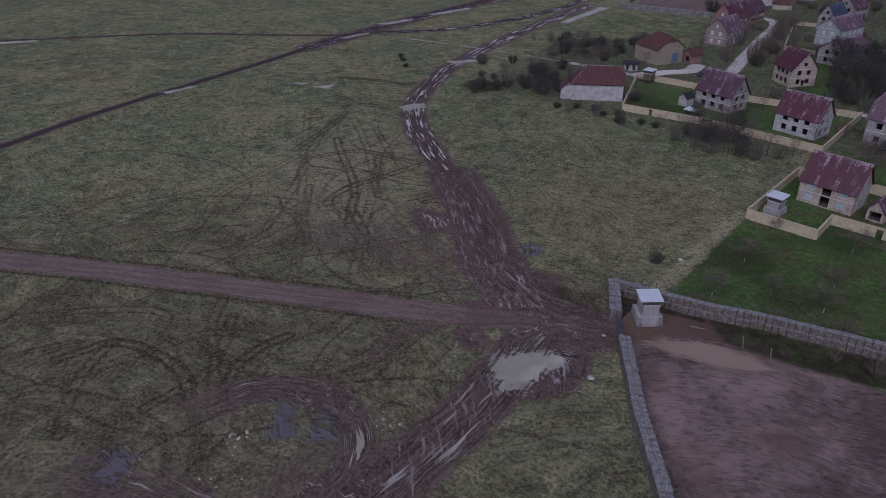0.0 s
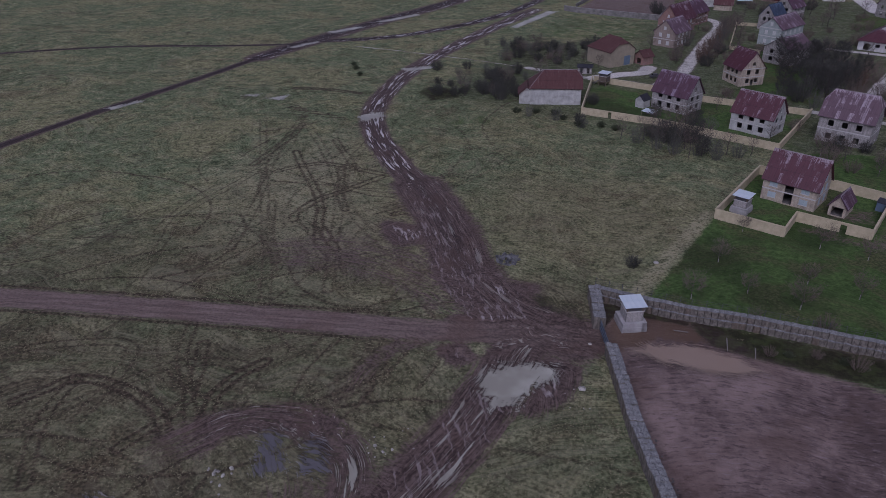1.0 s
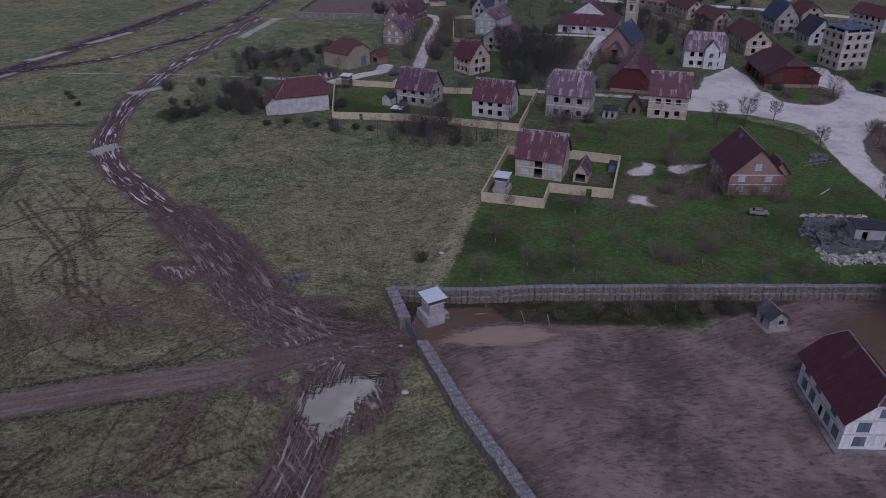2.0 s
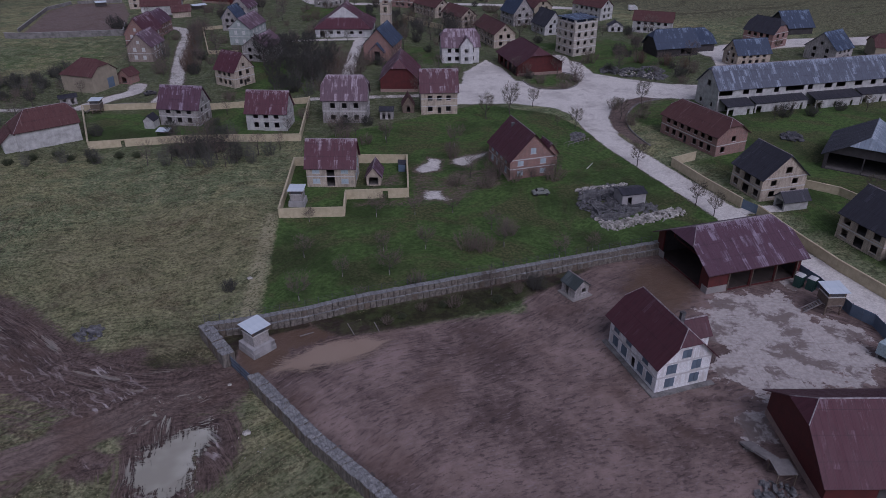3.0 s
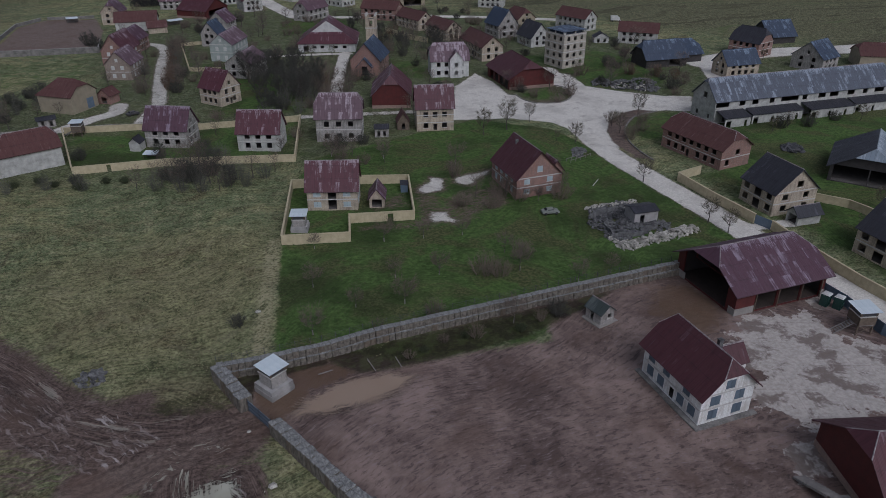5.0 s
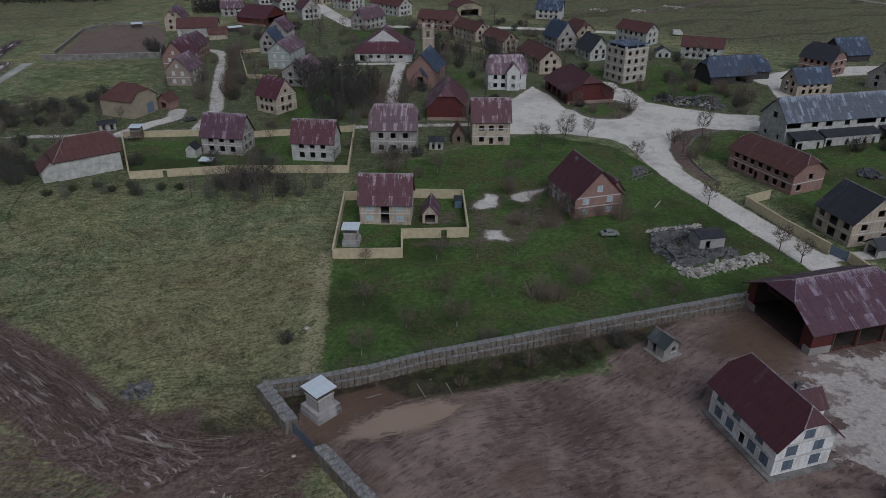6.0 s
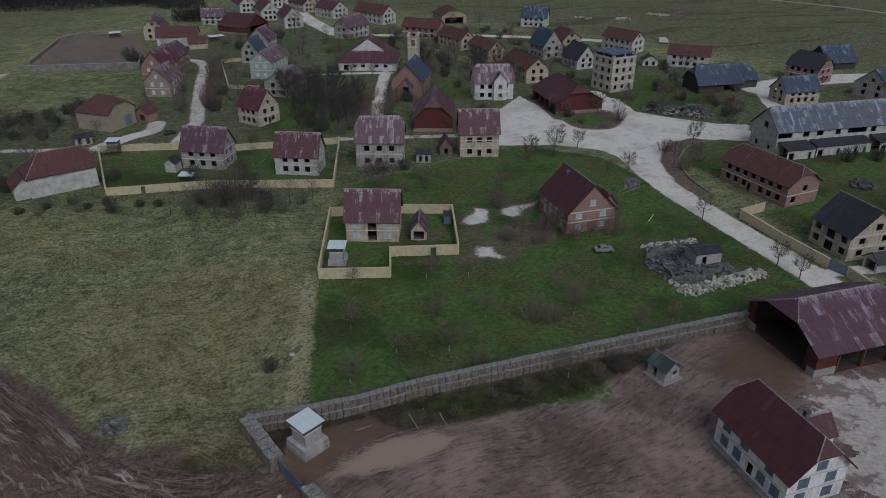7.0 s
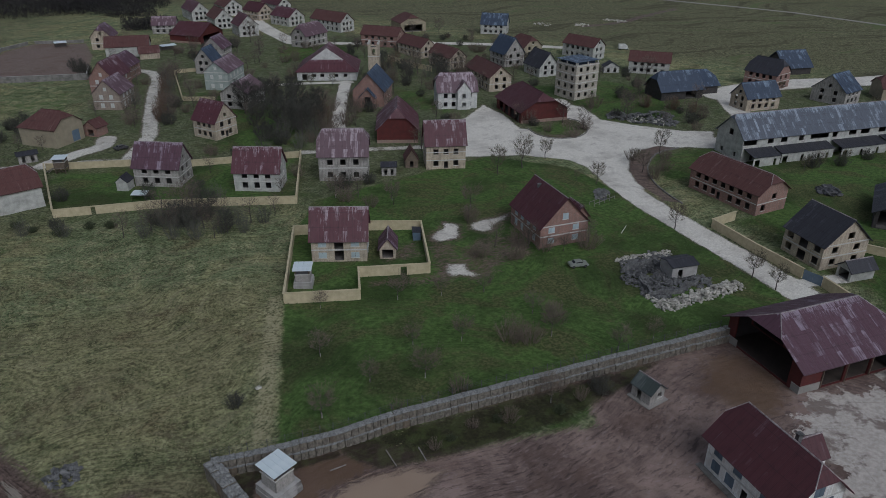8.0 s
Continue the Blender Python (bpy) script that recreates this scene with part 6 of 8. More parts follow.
# timber gangway and landing against the west end of the large red barn
way = thing("timber_gangway", "weathered timber gangway with a landing against the red barn", "gangway", pose(42.9, 58.0, 0, 0, 0, -16))
m = Mesh()
m.box(-1.3, 1.3, -1.4, 1.4, 1.9, 2.0)
m.add("landing", M["grey_wood"], way)
for x, y in ((-1.2, -1.3), (1.2, -1.3), (-1.2, 1.3), (1.2, 1.3)):
    m = Mesh()
    m.bar((x, y, -0.3), (x, y, 1.9), 0.09)
    m.add("post", M["timber"], way)
for a, b in (((-1.2, -1.3, 0.2), (1.2, -1.3, 1.8)), ((-1.2, -1.3, 1.8), (-1.2, 1.3, 0.2))):
    m = Mesh()
    m.bar(a, b, 0.06)
    m.add("brace", M["timber"], way)
for k in range(12):
    m = Mesh()
    y = 1.45 + k * 0.42
    m.box(-1.6 - k * 0.12, 0.1 - k * 0.12, y, y + 0.38, 1.86 - k * 0.15, 1.92 - k * 0.15)
    m.add("tread", M["grey_wood"], way)
for x in (-1.6, 0.1):
    m = Mesh()
    m.bar((x, 1.4, 1.8), (x - 1.4, 6.4, 0.0), 0.09)
    m.add("stringer", M["grey_wood"], way)


# ---- walls and fences ----
rs = random.Random(11)


def bastion_mesh(seed, bulge=0.045, heap_high=0.1):
    """One earth-filled wire basket, one metre each way: sides that belly out between tight corners, and a top of loose fill."""
    rnd = random.Random(seed)
    bm = bmesh.new()
    n = 4
    ring = [(i / n - 0.5, -0.5) for i in range(n)] + [(0.5, i / n - 0.5) for i in range(n)] + [(0.5 - i / n, 0.5) for i in range(n)] + [(-0.5, 0.5 - i / n) for i in range(n)]
    rows = []
    for z, swell in ((0.0, 0.7), (0.35, 1.2), (0.75, 1.0), (1.0, 0.35)):
        line = []
        for k, (x, y) in enumerate(ring):
            out = bulge * swell * (math.sin(math.pi * (k % n) / n) * 1.5 - 0.55) + rnd.uniform(-0.012, 0.012)
            line.append(bm.verts.new((x * (1 + 2 * out), y * (1 + 2 * out), z + (rnd.uniform(-0.03, 0.02) if z == 1.0 else 0))))
        rows.append(line)
    for lo, hi in zip(rows, rows[1:]):
        for k in range(len(ring)):
            j = (k + 1) % len(ring)
            bm.faces.new((lo[k], lo[j], hi[j], hi[k])).material_index = 0
    inner = {}
    for i in range(1, n):
        for j in range(1, n):
            inner[i, j] = bm.verts.new((i / n - 0.5, j / n - 0.5, 1.0 + rnd.uniform(-0.08, heap_high)))
    edge = {}
    for k in range(n):
        edge[k, 0], edge[n, k], edge[n - k, n], edge[0, n - k] = rows[-1][k], rows[-1][n + k], rows[-1][2 * n + k], rows[-1][3 * n + k]
    at = lambda i, j: inner.get((i, j)) or edge[i, j]
    for i in range(n):
        for j in range(n):
            bm.faces.new((at(i, j), at(i + 1, j), at(i + 1, j + 1), at(i, j + 1))).material_index = 1
    me = bpy.data.meshes.new("bastion")
    bm.to_mesh(me)
    bm.free()
    me.materials.append(M["bastion_cloth"])
    me.materials.append(M["bastion_fill"])
    return me


BASTIONS = [bastion_mesh(k) for k in range(8)]


def bastion_wall(name, label, pts, tiers, pitch=1.12):
    """Rows of baskets. tiers: (offset to the line's left, width, bottom, top)."""
    g = tagged(new(name), label, "wall", kind="structure")
    for (ax, ay), (bx, by) in zip(pts, pts[1:]):
        L = math.hypot(bx - ax, by - ay)
        base = pose(ax, ay, 0, 0, 0, math.degrees(math.atan2(by - ay, bx - ax)))
        n = max(1, round(L / pitch))
        for off, wide, z0, z1 in tiers:
            for i in range(n):
                b = new("bastion", rs.choice(BASTIONS))
                b.parent = g
                turn = pose(0, 0, 0, 0, 0, rs.choice((0, 180)))
                b.matrix_world = base @ pose((i + 0.5) * L / n, off + rs.uniform(-0.05, 0.05), z0, rs.uniform(-1.2, 1.2), rs.uniform(-1.2, 1.2), rs.uniform(-1.5, 1.5)) @ Matrix.Diagonal((L / n - 0.05, wide, (z1 - z0) * rs.uniform(0.96, 1.04), 1)) @ turn
    return g


NORTH = [(-29.6, 112.2), (-21.8, 111.75), (-12.2, 112.0), (-3.1, 113.3), (16.2, 114.1), (37.2, 114.9), (61.0, 115.7)]
bastion_wall("wall_north", "two-tiered grey wall of earth-filled wire baskets round the muddy court", NORTH, [(0.8, 1.6, -0.25, 1.15), (1.0, 1.2, 1.13, 2.4)])
bastion_wall("wall_west", "broad stub of earth-filled wire baskets at the court's corner", [(-29.5, 113.2), (-25.9, 103.4)], [(-0.52, 1.06, -0.25, 2.4), (0.52, 1.06, -0.25, 2.35)])
bastion_wall("wall_south_west", "long double row of earth-filled wire baskets beside the muddy court", [(-22.5, 97.5), (-15.5, 82.0), (-10.2, 72.3), (2.9, 47.4), (10.7, 33.4)], [(-0.48, 1.0, -0.25, 2.2), (0.5, 0.98, -0.25, 2.05)])

fence = thing("wire_fence", "thin wire fence with dark posts on top of the basket wall", "fence", pose(0, 0, 0))
tops = []
for (ax, ay), (bx, by) in zip(NORTH, NORTH[1:]):
    L = math.hypot(bx - ax, by - ay)
    tops += [(ax + (bx - ax) * q / L - (by - ay) / L * 1.75, ay + (by - ay) * q / L + (bx - ax) / L * 1.75) for q in np.arange(0, L - 0.9, 2.5)]
for x, y in tops:
    m = Mesh()
    m.bar((0, 0, -0.6), (rs.uniform(-0.1, 0.1), 0.1, 1.15), 0.06)
    m.add("fence_post", M["dark_metal"], fence).matrix_world = pose(x, y, 2.45)
for z in (2.75, 3.1, 3.45):
    m = Mesh()
    for (ax, ay), (bx, by) in zip(tops, tops[1:]):
        m.bar((ax, ay + 0.08, z), (bx, by + 0.08, z), 0.018, sides=3)
    m.add("wire", M["dark_metal"], fence)

gate = thing("metal_gate", "closed grey-blue sheet-metal gate between the basket walls", "gate", pose(-25.7, 103.2, 0, 0, 0, math.degrees(math.atan2(-5.6, 2.75))))
for i in range(5):
    m = Mesh()
    m.box(i * 1.22 + 0.02, i * 1.22 + 1.18, -0.04, 0.04, 0.05, 2.0)
    m.add("panel", M["blue_metal"], gate)
for z in (0.3, 1.0, 1.75):
    m = Mesh()
    m.box(0, 6.1, -0.09, -0.045, z, z + 0.09)
    m.add("rail", M["dark_metal"], gate)
for i in (0, 2.5, 5):
    m = Mesh()
    m.bar((i * 1.22, 0, -0.3), (i * 1.22, 0, 2.2), 0.1)
    m.add("gate_post", M["dark_metal"], gate)


def plaster_wall(label, pts, height, thick=0.3, material="yellow_plaster", gaps=()):
    g = thing("yard_wall", label, "wall", pose(0, 0, 0))
    for k, ((ax, ay), (bx, by)) in enumerate(zip(pts, pts[1:])):
        L = math.hypot(bx - ax, by - ay)
        base = pose(ax, ay, 0, 0, 0, math.degrees(math.atan2(by - ay, bx - ax)))
        m = wall_mesh(L, thick, [(-L / 2, height), (L / 2, height)], [(q - L / 2, -0.25, w, 2.05) for kk, q, w in gaps if kk == k])
        m.add("wall_panel", M[material], g).matrix_world = base @ pose(L / 2, -thick / 2, 0.002 * k)
        m = Mesh()
        m.box(-thick / 2 - 0.06, L + thick / 2 + 0.06, -thick / 2 - 0.07, thick / 2 + 0.07, height, height + 0.09)
        m.add("coping", M["yellow_plaster" if material == "yellow_plaster" else "concrete"], g).matrix_world = base @ pose(0, 0, 0.004 * k)
    return g


plaster_wall("cream plastered wall round the yard of the red-roofed house", [(-6.2, 186.4), (-13.2, 155.8), (1.2, 152.4), (3.2, 161.5), (17.9, 158.3), (23.0, 179.6), (11.5, 183.3), (-6.2, 186.4)], 2.2, gaps=[(3, 9.5, 1.3)])
plaster_wall("long low cream wall in front of three houses", [(-67, 253.4), (-60.6, 215.8), (-36, 213.9), (-2.5, 205.3), (5.0, 241.5)], 2.0, gaps=[(1, 9.2, 1.1)])
plaster_wall("low cream wall along the gravel lane", [(-66.6, 253.6), (-44, 249.5), (-28, 243.5), (4.6, 241.3)], 1.8)
plaster_wall("ochre roadside wall in front of the stone houses", [(99.0, 159.2), (90.4, 157.3), (90.6, 143), (91.6, 130.0)], 2.2)
plaster_wall("ochre roadside wall, its lower stretch", [(92.7, 125.7), (91.6, 112), (91.2, 100), (92.0, 88), (93.8, 60)], 2.2)
plaster_wall("dull ochre garden wall between the stone houses", [(111, 139.5), (119, 129), (122, 112)], 1.9)
plaster_wall("stained grey concrete wall of the rough pen", [(-116, 380), (-107, 376.5), (-64.4, 371.2), (-65, 388)], 2.5, material="old_concrete")
plaster_wall("low broken concrete wall at the pen's far side", [(-113, 392), (-110, 450), (-100, 465.5)], 1.6, material="old_concrete")
plaster_wall("low concrete wall closing the rough pen", [(-97, 467), (-73, 464)], 1.4, material="old_concrete")
plaster_wall("cream wall along the grassy garden plots", [(-27, 322), (-29, 372), (-18, 374)], 1.4)
plaster_wall("cream cross wall of the garden plots", [(-27, 322), (-15, 318)], 1.4)
plaster_wall("cream wall beside the bell tower garden", [(70, 372), (76, 352), (82, 340)], 2.2)


def metal_fence(label, pts, height=2.3, pitch=2.4):
    g = thing("metal_fence", label, "fence", pose(0, 0, 0))
    for (ax, ay), (bx, by) in zip(pts, pts[1:]):
        L = math.hypot(bx - ax, by - ay)
        base = pose(ax, ay, 0, 0, 0, math.degrees(math.atan2(by - ay, bx - ax)))
        n = max(1, round(L / pitch))
        for i in range(n):
            m = Mesh()
            x0, x1 = i * L / n + 0.02, (i + 1) * L / n - 0.02
            q = 6
            for k in range(q):
                a, b = x0 + (x1 - x0) * k / q, x0 + (x1 - x0) * (k + 1) / q
                o = 0.03 * (k % 2)
                m.box(a, b, -0.03 + o, 0.0 + o, -0.1, height)
            m.add("panel", M["blue_metal"], g).matrix_world = base
            m = Mesh()
            m.bar((x0, 0.12, -0.2), (x0, 0.12, height + 0.1), 0.05)
            m.add("fence_post", M["dark_metal"], g).matrix_world = base
    return g


metal_fence("blue-grey sheet-metal fence between court and road", [(82.4, 101), (82.6, 95.5), (81.3, 86.2), (82.6, 82.3), (81.3, 78), (82, 66), (84, 40)])
metal_fence("grey-blue sheet gate in the roadside wall", [(91.6, 129.8), (92.7, 125.9)], 2.1, 1.95)


# ---- church, tower block, long building ----
church = house("church", "brick church with slate-blue roof and gabled porch", (43.2, 298.6), -27, 12, 17, 6.2, 12.6, "brick", "roof_blue", "y", ("gable", "gable"), {"left": row(4, 17, 2.2, 0.9, 2.6), "right": row(4, 17, 2.2, 0.9, 2.6)}, 0.6, storeys=1, category="church", group="")
porch = Mesh()
for sx in (-1, 1):
    porch.slab([(sx * 3.4, -11.2, 3.6), (sx * 3.4, -8.4, 3.6), (0, -8.4, 7.4), (0, -11.2, 7.4)][::sx], 0.18)
porch.add("porch_roof", M["roof_blue"], church)
for x in (-2.9, 2.9):
    m = Mesh()
    m.box(x - 0.35, x + 0.35, -11, -8.5, -0.3, 4.1)
    m.add("porch_wall", M["brick"], church)
m = wall_mesh(5.8, 0.3, [(-2.9, 4.0), (0, 7.0), (2.9, 4.0)], [(0, -0.2, 2.6, 4.2)])
m.add("porch_gable", M["brick"], church).matrix_local = pose(0, -10.6, 0)
m = Mesh()
m.box(-1.4, 1.4, -8.62, -8.54, 0, 4.2)
m.add("door", M["dark_boards"], church, "dark church door")

tower = thing("bell_tower", "tall square cream brick bell tower with open top", "tower", pose(49.5, 319, 0, 0, 0, -20))
for a in range(4):
    m = wall_mesh(4.6, 0.35, [(-2.3, 18), (2.3, 18)], [(0, 13.8, 1.4, 2.4), (0, 8, 0.7, 1.4), (0, 16.9, 2.4, 1.2)])
    m.add("wall", M["cream_block"], tower).matrix_local = pose(0, 0, 0, 0, 0, 90 * a) @ pose(0, -2.3 + 0.003 * (a % 2), 0)
    m = Mesh()
    m.box(-2.45, 2.45, -2.45, -2.3, 13, 13.3)
    m.add("string_course", M["beam"], tower).matrix_local = pose(0, 0, 0, 0, 0, 90 * a) @ pose(0, 0, 0.003 * (a % 2))
    m = Mesh()
    m.box(-2.4, -1.5, -2.4, -1.5, 18.0, 18.8)
    m.add("corner_merlon", M["beam"], tower).matrix_local = pose(0, 0, 0, 0, 0, 90 * a)
m = Mesh()
m.box(-1.95, 1.95, -1.95, 1.95, 16.2, 16.5)
m.add("floor_slab", M["inside"], tower)

block = thing("apartment_shell", "four-storey unfinished cream apartment block with empty windows", "apartment block", pose(122.8, 280.6, 0, 0, 0, 14))
for a, (L, D) in enumerate(((12.2, 11.4), (11.4, 12.2), (12.2, 11.4), (11.4, 12.2))):
    ins = 0.0 if a % 2 == 0 else 0.304
    m = wall_mesh(L - 2 * ins, 0.3, [(-L / 2 + ins, 13.6), (L / 2 - ins, 13.6)], [(x, 1.0 + 3.3 * s, 1.5, 1.6) for s in range(4) for x in (-3.6, 0, 3.6)])
    m.add("wall", M["ashlar"], block).matrix_local = pose(0, 0, 0, 0, 0, 90 * a) @ pose(0, -D / 2, 0)
    for s in range(1, 5):
        m = Mesh()
        m.box(-L / 2 + ins, L / 2 - ins, -D / 2 - 0.1, -D / 2 - 0.003, 3.3 * s - 0.2, 3.3 * s + 0.1)
        m.add("slab_edge", M["beam"], block).matrix_local = pose(0, 0, 0, 0, 0, 90 * a)
    for x in (-L / 2 + 0.6, 0, L / 2 - 0.6):
        m = Mesh()
        m.box(x - 0.2, x + 0.2, -D / 2, -D / 2 + 0.4, 13.6, 14.6)
        m.add("roof_post", M["beam"], block).matrix_local = pose(0, 0, 0, 0, 0, 90 * a)
for s in range(5):
    m = Mesh()
    m.box(-5.75, 5.75, -5.35, 5.35, 3.3 * s - 0.22, 3.3 * s + 0.03)
    m.add("floor_slab", M["inside"], block)
m = Mesh()
m.box(-5.0, 4.6, -4.6, 4.4, 13.32, 14.3)
m.box(-6.3, 6.3, -5.9, 5.9, 14.62, 14.75)
m.add("roof", M["roof_blue"], block, "patched blue-grey sheet roof")

lb = house("stable", "very long white two-storey building with weathered grey-blue roof", (166, 198), -2.6, 71, 12.4, 7.4, 13.2, "pale_plaster", "roof_long", "x", ("half", "half"),
           {"front": [(x, 5.0, w, 1.6) for x, w in ((-33, 5), (-25.5, 2.2), (-20.5, 2.4), (-14, 1.6), (-7, 7), (-1, 1.6), (6, 3), (11, 3.6), (18, 3), (24, 2), (30, 4))] + row(12, 72, 0.05, 1.2, 2.2), "left": [(x, 0.9, 1.0, 1.2) for x in (-3, 3)] + [(0, 7.0, 1.6, 1.6)]}, 0.6, sheets=True, category="stable", group="", clipped=0.8)
for i, (x0, x1) in enumerate(((-35, -25), (-24, -4), (-2, 16), (17, 33))):
    m = Mesh()
    dp = 5.2 if i % 2 == 0 else 4.2
    m.slab([(x0, -6.2 - dp, 2.9), (x1, -6.2 - dp, 2.9), (x1, -6.21, 4.1), (x0, -6.21, 4.1)], 0.15)
    m.add("lean_to_roof", M["roof_dark"], lb, "dark lean-to roof")
    w = wall_mesh(x1 - x0 - 0.4, 0.25, [((x0 - x1) / 2 + 0.2, 2.75), ((x1 - x0) / 2 - 0.2, 2.75)], [((k + 0.5) * 3.2 - (x1 - x0) / 2, -0.2, 1.0 if k % 3 else 1.8, 2.2) for k in range(int((x1 - x0) / 3.2)) if k % 2 == 0 or k % 5 == 0])
    w.add("lean_to_wall", M["pale_plaster"], lb).matrix_local = pose((x0 + x1) / 2, -5.9 - dp, 0)


# ---- kerbs at the crossroads ----
def kerb(label, pts, wide, high):
    """A worn kerb swept along a line, broken into short stones of uneven height."""
    rnd = random.Random(len(pts))
    line_pts = [Vector((*p, 0)) for p in smooth_line(pts, 5)]
    m = Mesh()
    for a, b in zip(line_pts, line_pts[1:]):
        n = max(1, round((b - a).length / 1.0))
        for k in range(n):
            p, q = a.lerp(b, (k + 0.01) / n), a.lerp(b, (k + 0.97) / n)
            s = (b - a).normalized().cross(Vector((0, 0, 1))) * wide * 0.5
            up, side = Vector((0, 0, high * rnd.uniform(0.75, 1.1))), s * rnd.uniform(-0.15, 0.15)
            lo = Vector((0, 0, -0.35))
            m.hexa([c + lo + side for c in (p - s, q - s, q + s, p + s)][::-1] + [c + up + side for c in (p - s * 0.85, q - s * 0.85, q + s * 0.85, p + s * 0.85)][::-1])
    tagged(m.add("kerb", M["old_concrete"]), label, "kerb", kind="structure")


kerb("low weathered kerb round the green beside the crossroads", [(93, 172), (93.6, 180.3), (95.9, 189.7), (101.2, 199.2), (110.6, 208.3), (121, 210.9)], 0.4, 0.25)
kerb("low kerb round the grass island before the open barn", [(84.3, 246), (84.3, 238.5), (87.5, 233.1), (95.6, 231.5), (103.2, 237.5), (105.7, 247.3), (103.5, 252.2)], 0.35, 0.18)
# ---- rubble, stones, wrecks ----
def rock(r, rnd):
    """A lump with twenty faces."""
    bm = bmesh.new()
    bmesh.ops.create_icosphere(bm, subdivisions=1, radius=r)
    sx, sy, sz = rnd.uniform(0.7, 1.3), rnd.uniform(0.6, 1.1), rnd.uniform(0.45, 0.8)
    for v in bm.verts:
        k = rnd.uniform(0.8, 1.2)
        v.co = Vector((v.co.x * sx * k, v.co.y * sy * k, v.co.z * sz * k))
    bm.verts.ensure_lookup_table()
    out = [tuple(v.co) for v in bm.verts], [tuple(v.index for v in f.verts) for f in bm.faces]
    bm.free()
    return out


LUMPS = [rock(1.0, random.Random(k)) for k in range(9)]


def heap(name, label, category, spots, material, seed=3, kind="stuff", slabs=0):
    """Many stones in one mesh. spots: (x, y, radius, number, size, height)."""
    rnd = random.Random(seed)
    vs, fs = [], []
    for cx, cy, rad, n, size, high in spots:
        for _ in range(n):
            a, q = rnd.uniform(0, 6.28), math.sqrt(rnd.random())
            s = size * rnd.uniform(0.45, 1.4)
            x, y = cx + rad * q * math.cos(a), cy + rad * q * math.sin(a)
            z = high * (1 - q) * rnd.uniform(0.6, 1.1) + s * 0.2 - 0.1
            m = pose(x, y, z, rnd.uniform(0, 40), rnd.uniform(0, 40), rnd.uniform(0, 360))
            if rnd.random() < slabs:
                lv = [(i * 1.3, j * 0.8, k * 0.14) for k in (-1, 1) for i, j in ((-1, -1), (1, -1), (1, 1), (-1, 1))]
                lf = [(3, 2, 1, 0), (4, 5, 6, 7), (0, 1, 5, 4), (1, 2, 6, 5), (2, 3, 7, 6), (3, 0, 4, 7)]
            else:
                lv, lf = rnd.choice(LUMPS)
            k0 = len(vs)
            vs += [tuple(m @ (Vector(p) * s)) for p in lv]
            fs += [tuple(i + k0 for i in f) for f in lf]
    return tagged(mesh_object(name, vs, fs, M[material]), label, category, kind=kind)


heap("rubble_heap", "grey rubble ring of a ruined house", "rubble", [(58, 141, 3.2, 160, 0.32, 0.6), (61, 147, 3, 140, 0.32, 0.6), (68, 147.5, 3.4, 150, 0.32, 0.5), (58.5, 135, 3.0, 150, 0.34, 0.7), (64, 137, 3.5, 150, 0.36, 0.5), (70, 136, 3, 120, 0.32, 0.5)], "rubble", 4, slabs=0.45)
heap("rubble_floor", "dark broken floor slabs inside the ruin", "rubble", [(61, 141, 4.5, 90, 0.55, 0.1), (67, 141, 4.5, 90, 0.55, 0.1), (63, 145.5, 3.5, 50, 0.5, 0.1)], "dark_rubble", 41, slabs=1.0)
heap("stone_heap", "pale broken stones heaped beside the ruin", "stones", [(56.8 + 0.8 * k, 129.6 + 0.1 * k + 0.5 * math.sin(k * 2.3), 1.7 + 0.4 * math.sin(k * 1.7), 30, 0.33, 1.0 + 0.35 * math.sin(k * 1.1)) for k in range(25)] + [(56.2 + 0.15 * math.sin(k), 130 + 1.0 * k, 0.9, 14, 0.28, 0.5) for k in range(5)] + [(59.5 + 1.1 * k, 149.3 + 0.5 * math.sin(k * 0.6), 1.3, 18, 0.28, 0.6) for k in range(12)], "pale_stone", 5)
heap("rubble_heap", "dark heap of rubble and debris beside the crossroads", "rubble", [(122, 248, 4.5, 110, 0.6, 2.0), (128, 243, 5.5, 150, 0.6, 2.4), (134, 236, 4.5, 110, 0.6, 1.8), (138, 245, 5, 90, 0.5, 1.4)], "rubble", 6, slabs=0.2)
heap("stone_heap", "pale stones in the dark debris heap", "stones", [(126, 241, 3.5, 30, 0.45, 2.2), (132, 236, 3, 30, 0.45, 1.9), (121, 248, 2, 14, 0.45, 1.7)], "pale_stone", 7)
heap("rubble_heap", "grey pile of dumped rubble in the grass", "rubble", [(-48.9, 119.6, 2.2, 70, 0.42, 0.5)], "rubble", 8, slabs=0.3)
heap("rubble_heap", "low grey debris pile by the village road", "rubble", [(77, 186, 2.0, 40, 0.5, 0.8), (75, 183, 1.6, 30, 0.45, 0.6)], "rubble", 9, slabs=0.2)
heap("scattered_stones", "white stones scattered over wet grass", "stones", [(-46.5, 63.4, 2.6, 14, 0.2, 0.05), (-63.2, 49.4, 2.8, 12, 0.24, 0.05), (-60, 44, 3, 5, 0.2, 0.03), (-43, 66, 3, 7, 0.14, 0.03), (-24.5, 84, 3, 8, 0.12, 0.02)], "pale_stone", 10)
heap("edge_stones", "yellowish stones fallen along the foot of the wall", "stones", [(-13 + k * 1.1, 80 - k * 1.9, 1.2, 9, 0.17, 0.15) for k in range(10)], "stone", 12)
heap("rubble_heap", "debris and broken boards behind the court barn", "rubble", [(40.5, 55, 3, 70, 0.4, 0.6), (37.5, 52.5, 2.6, 50, 0.4, 0.5)], "rubble", 13, slabs=0.5)
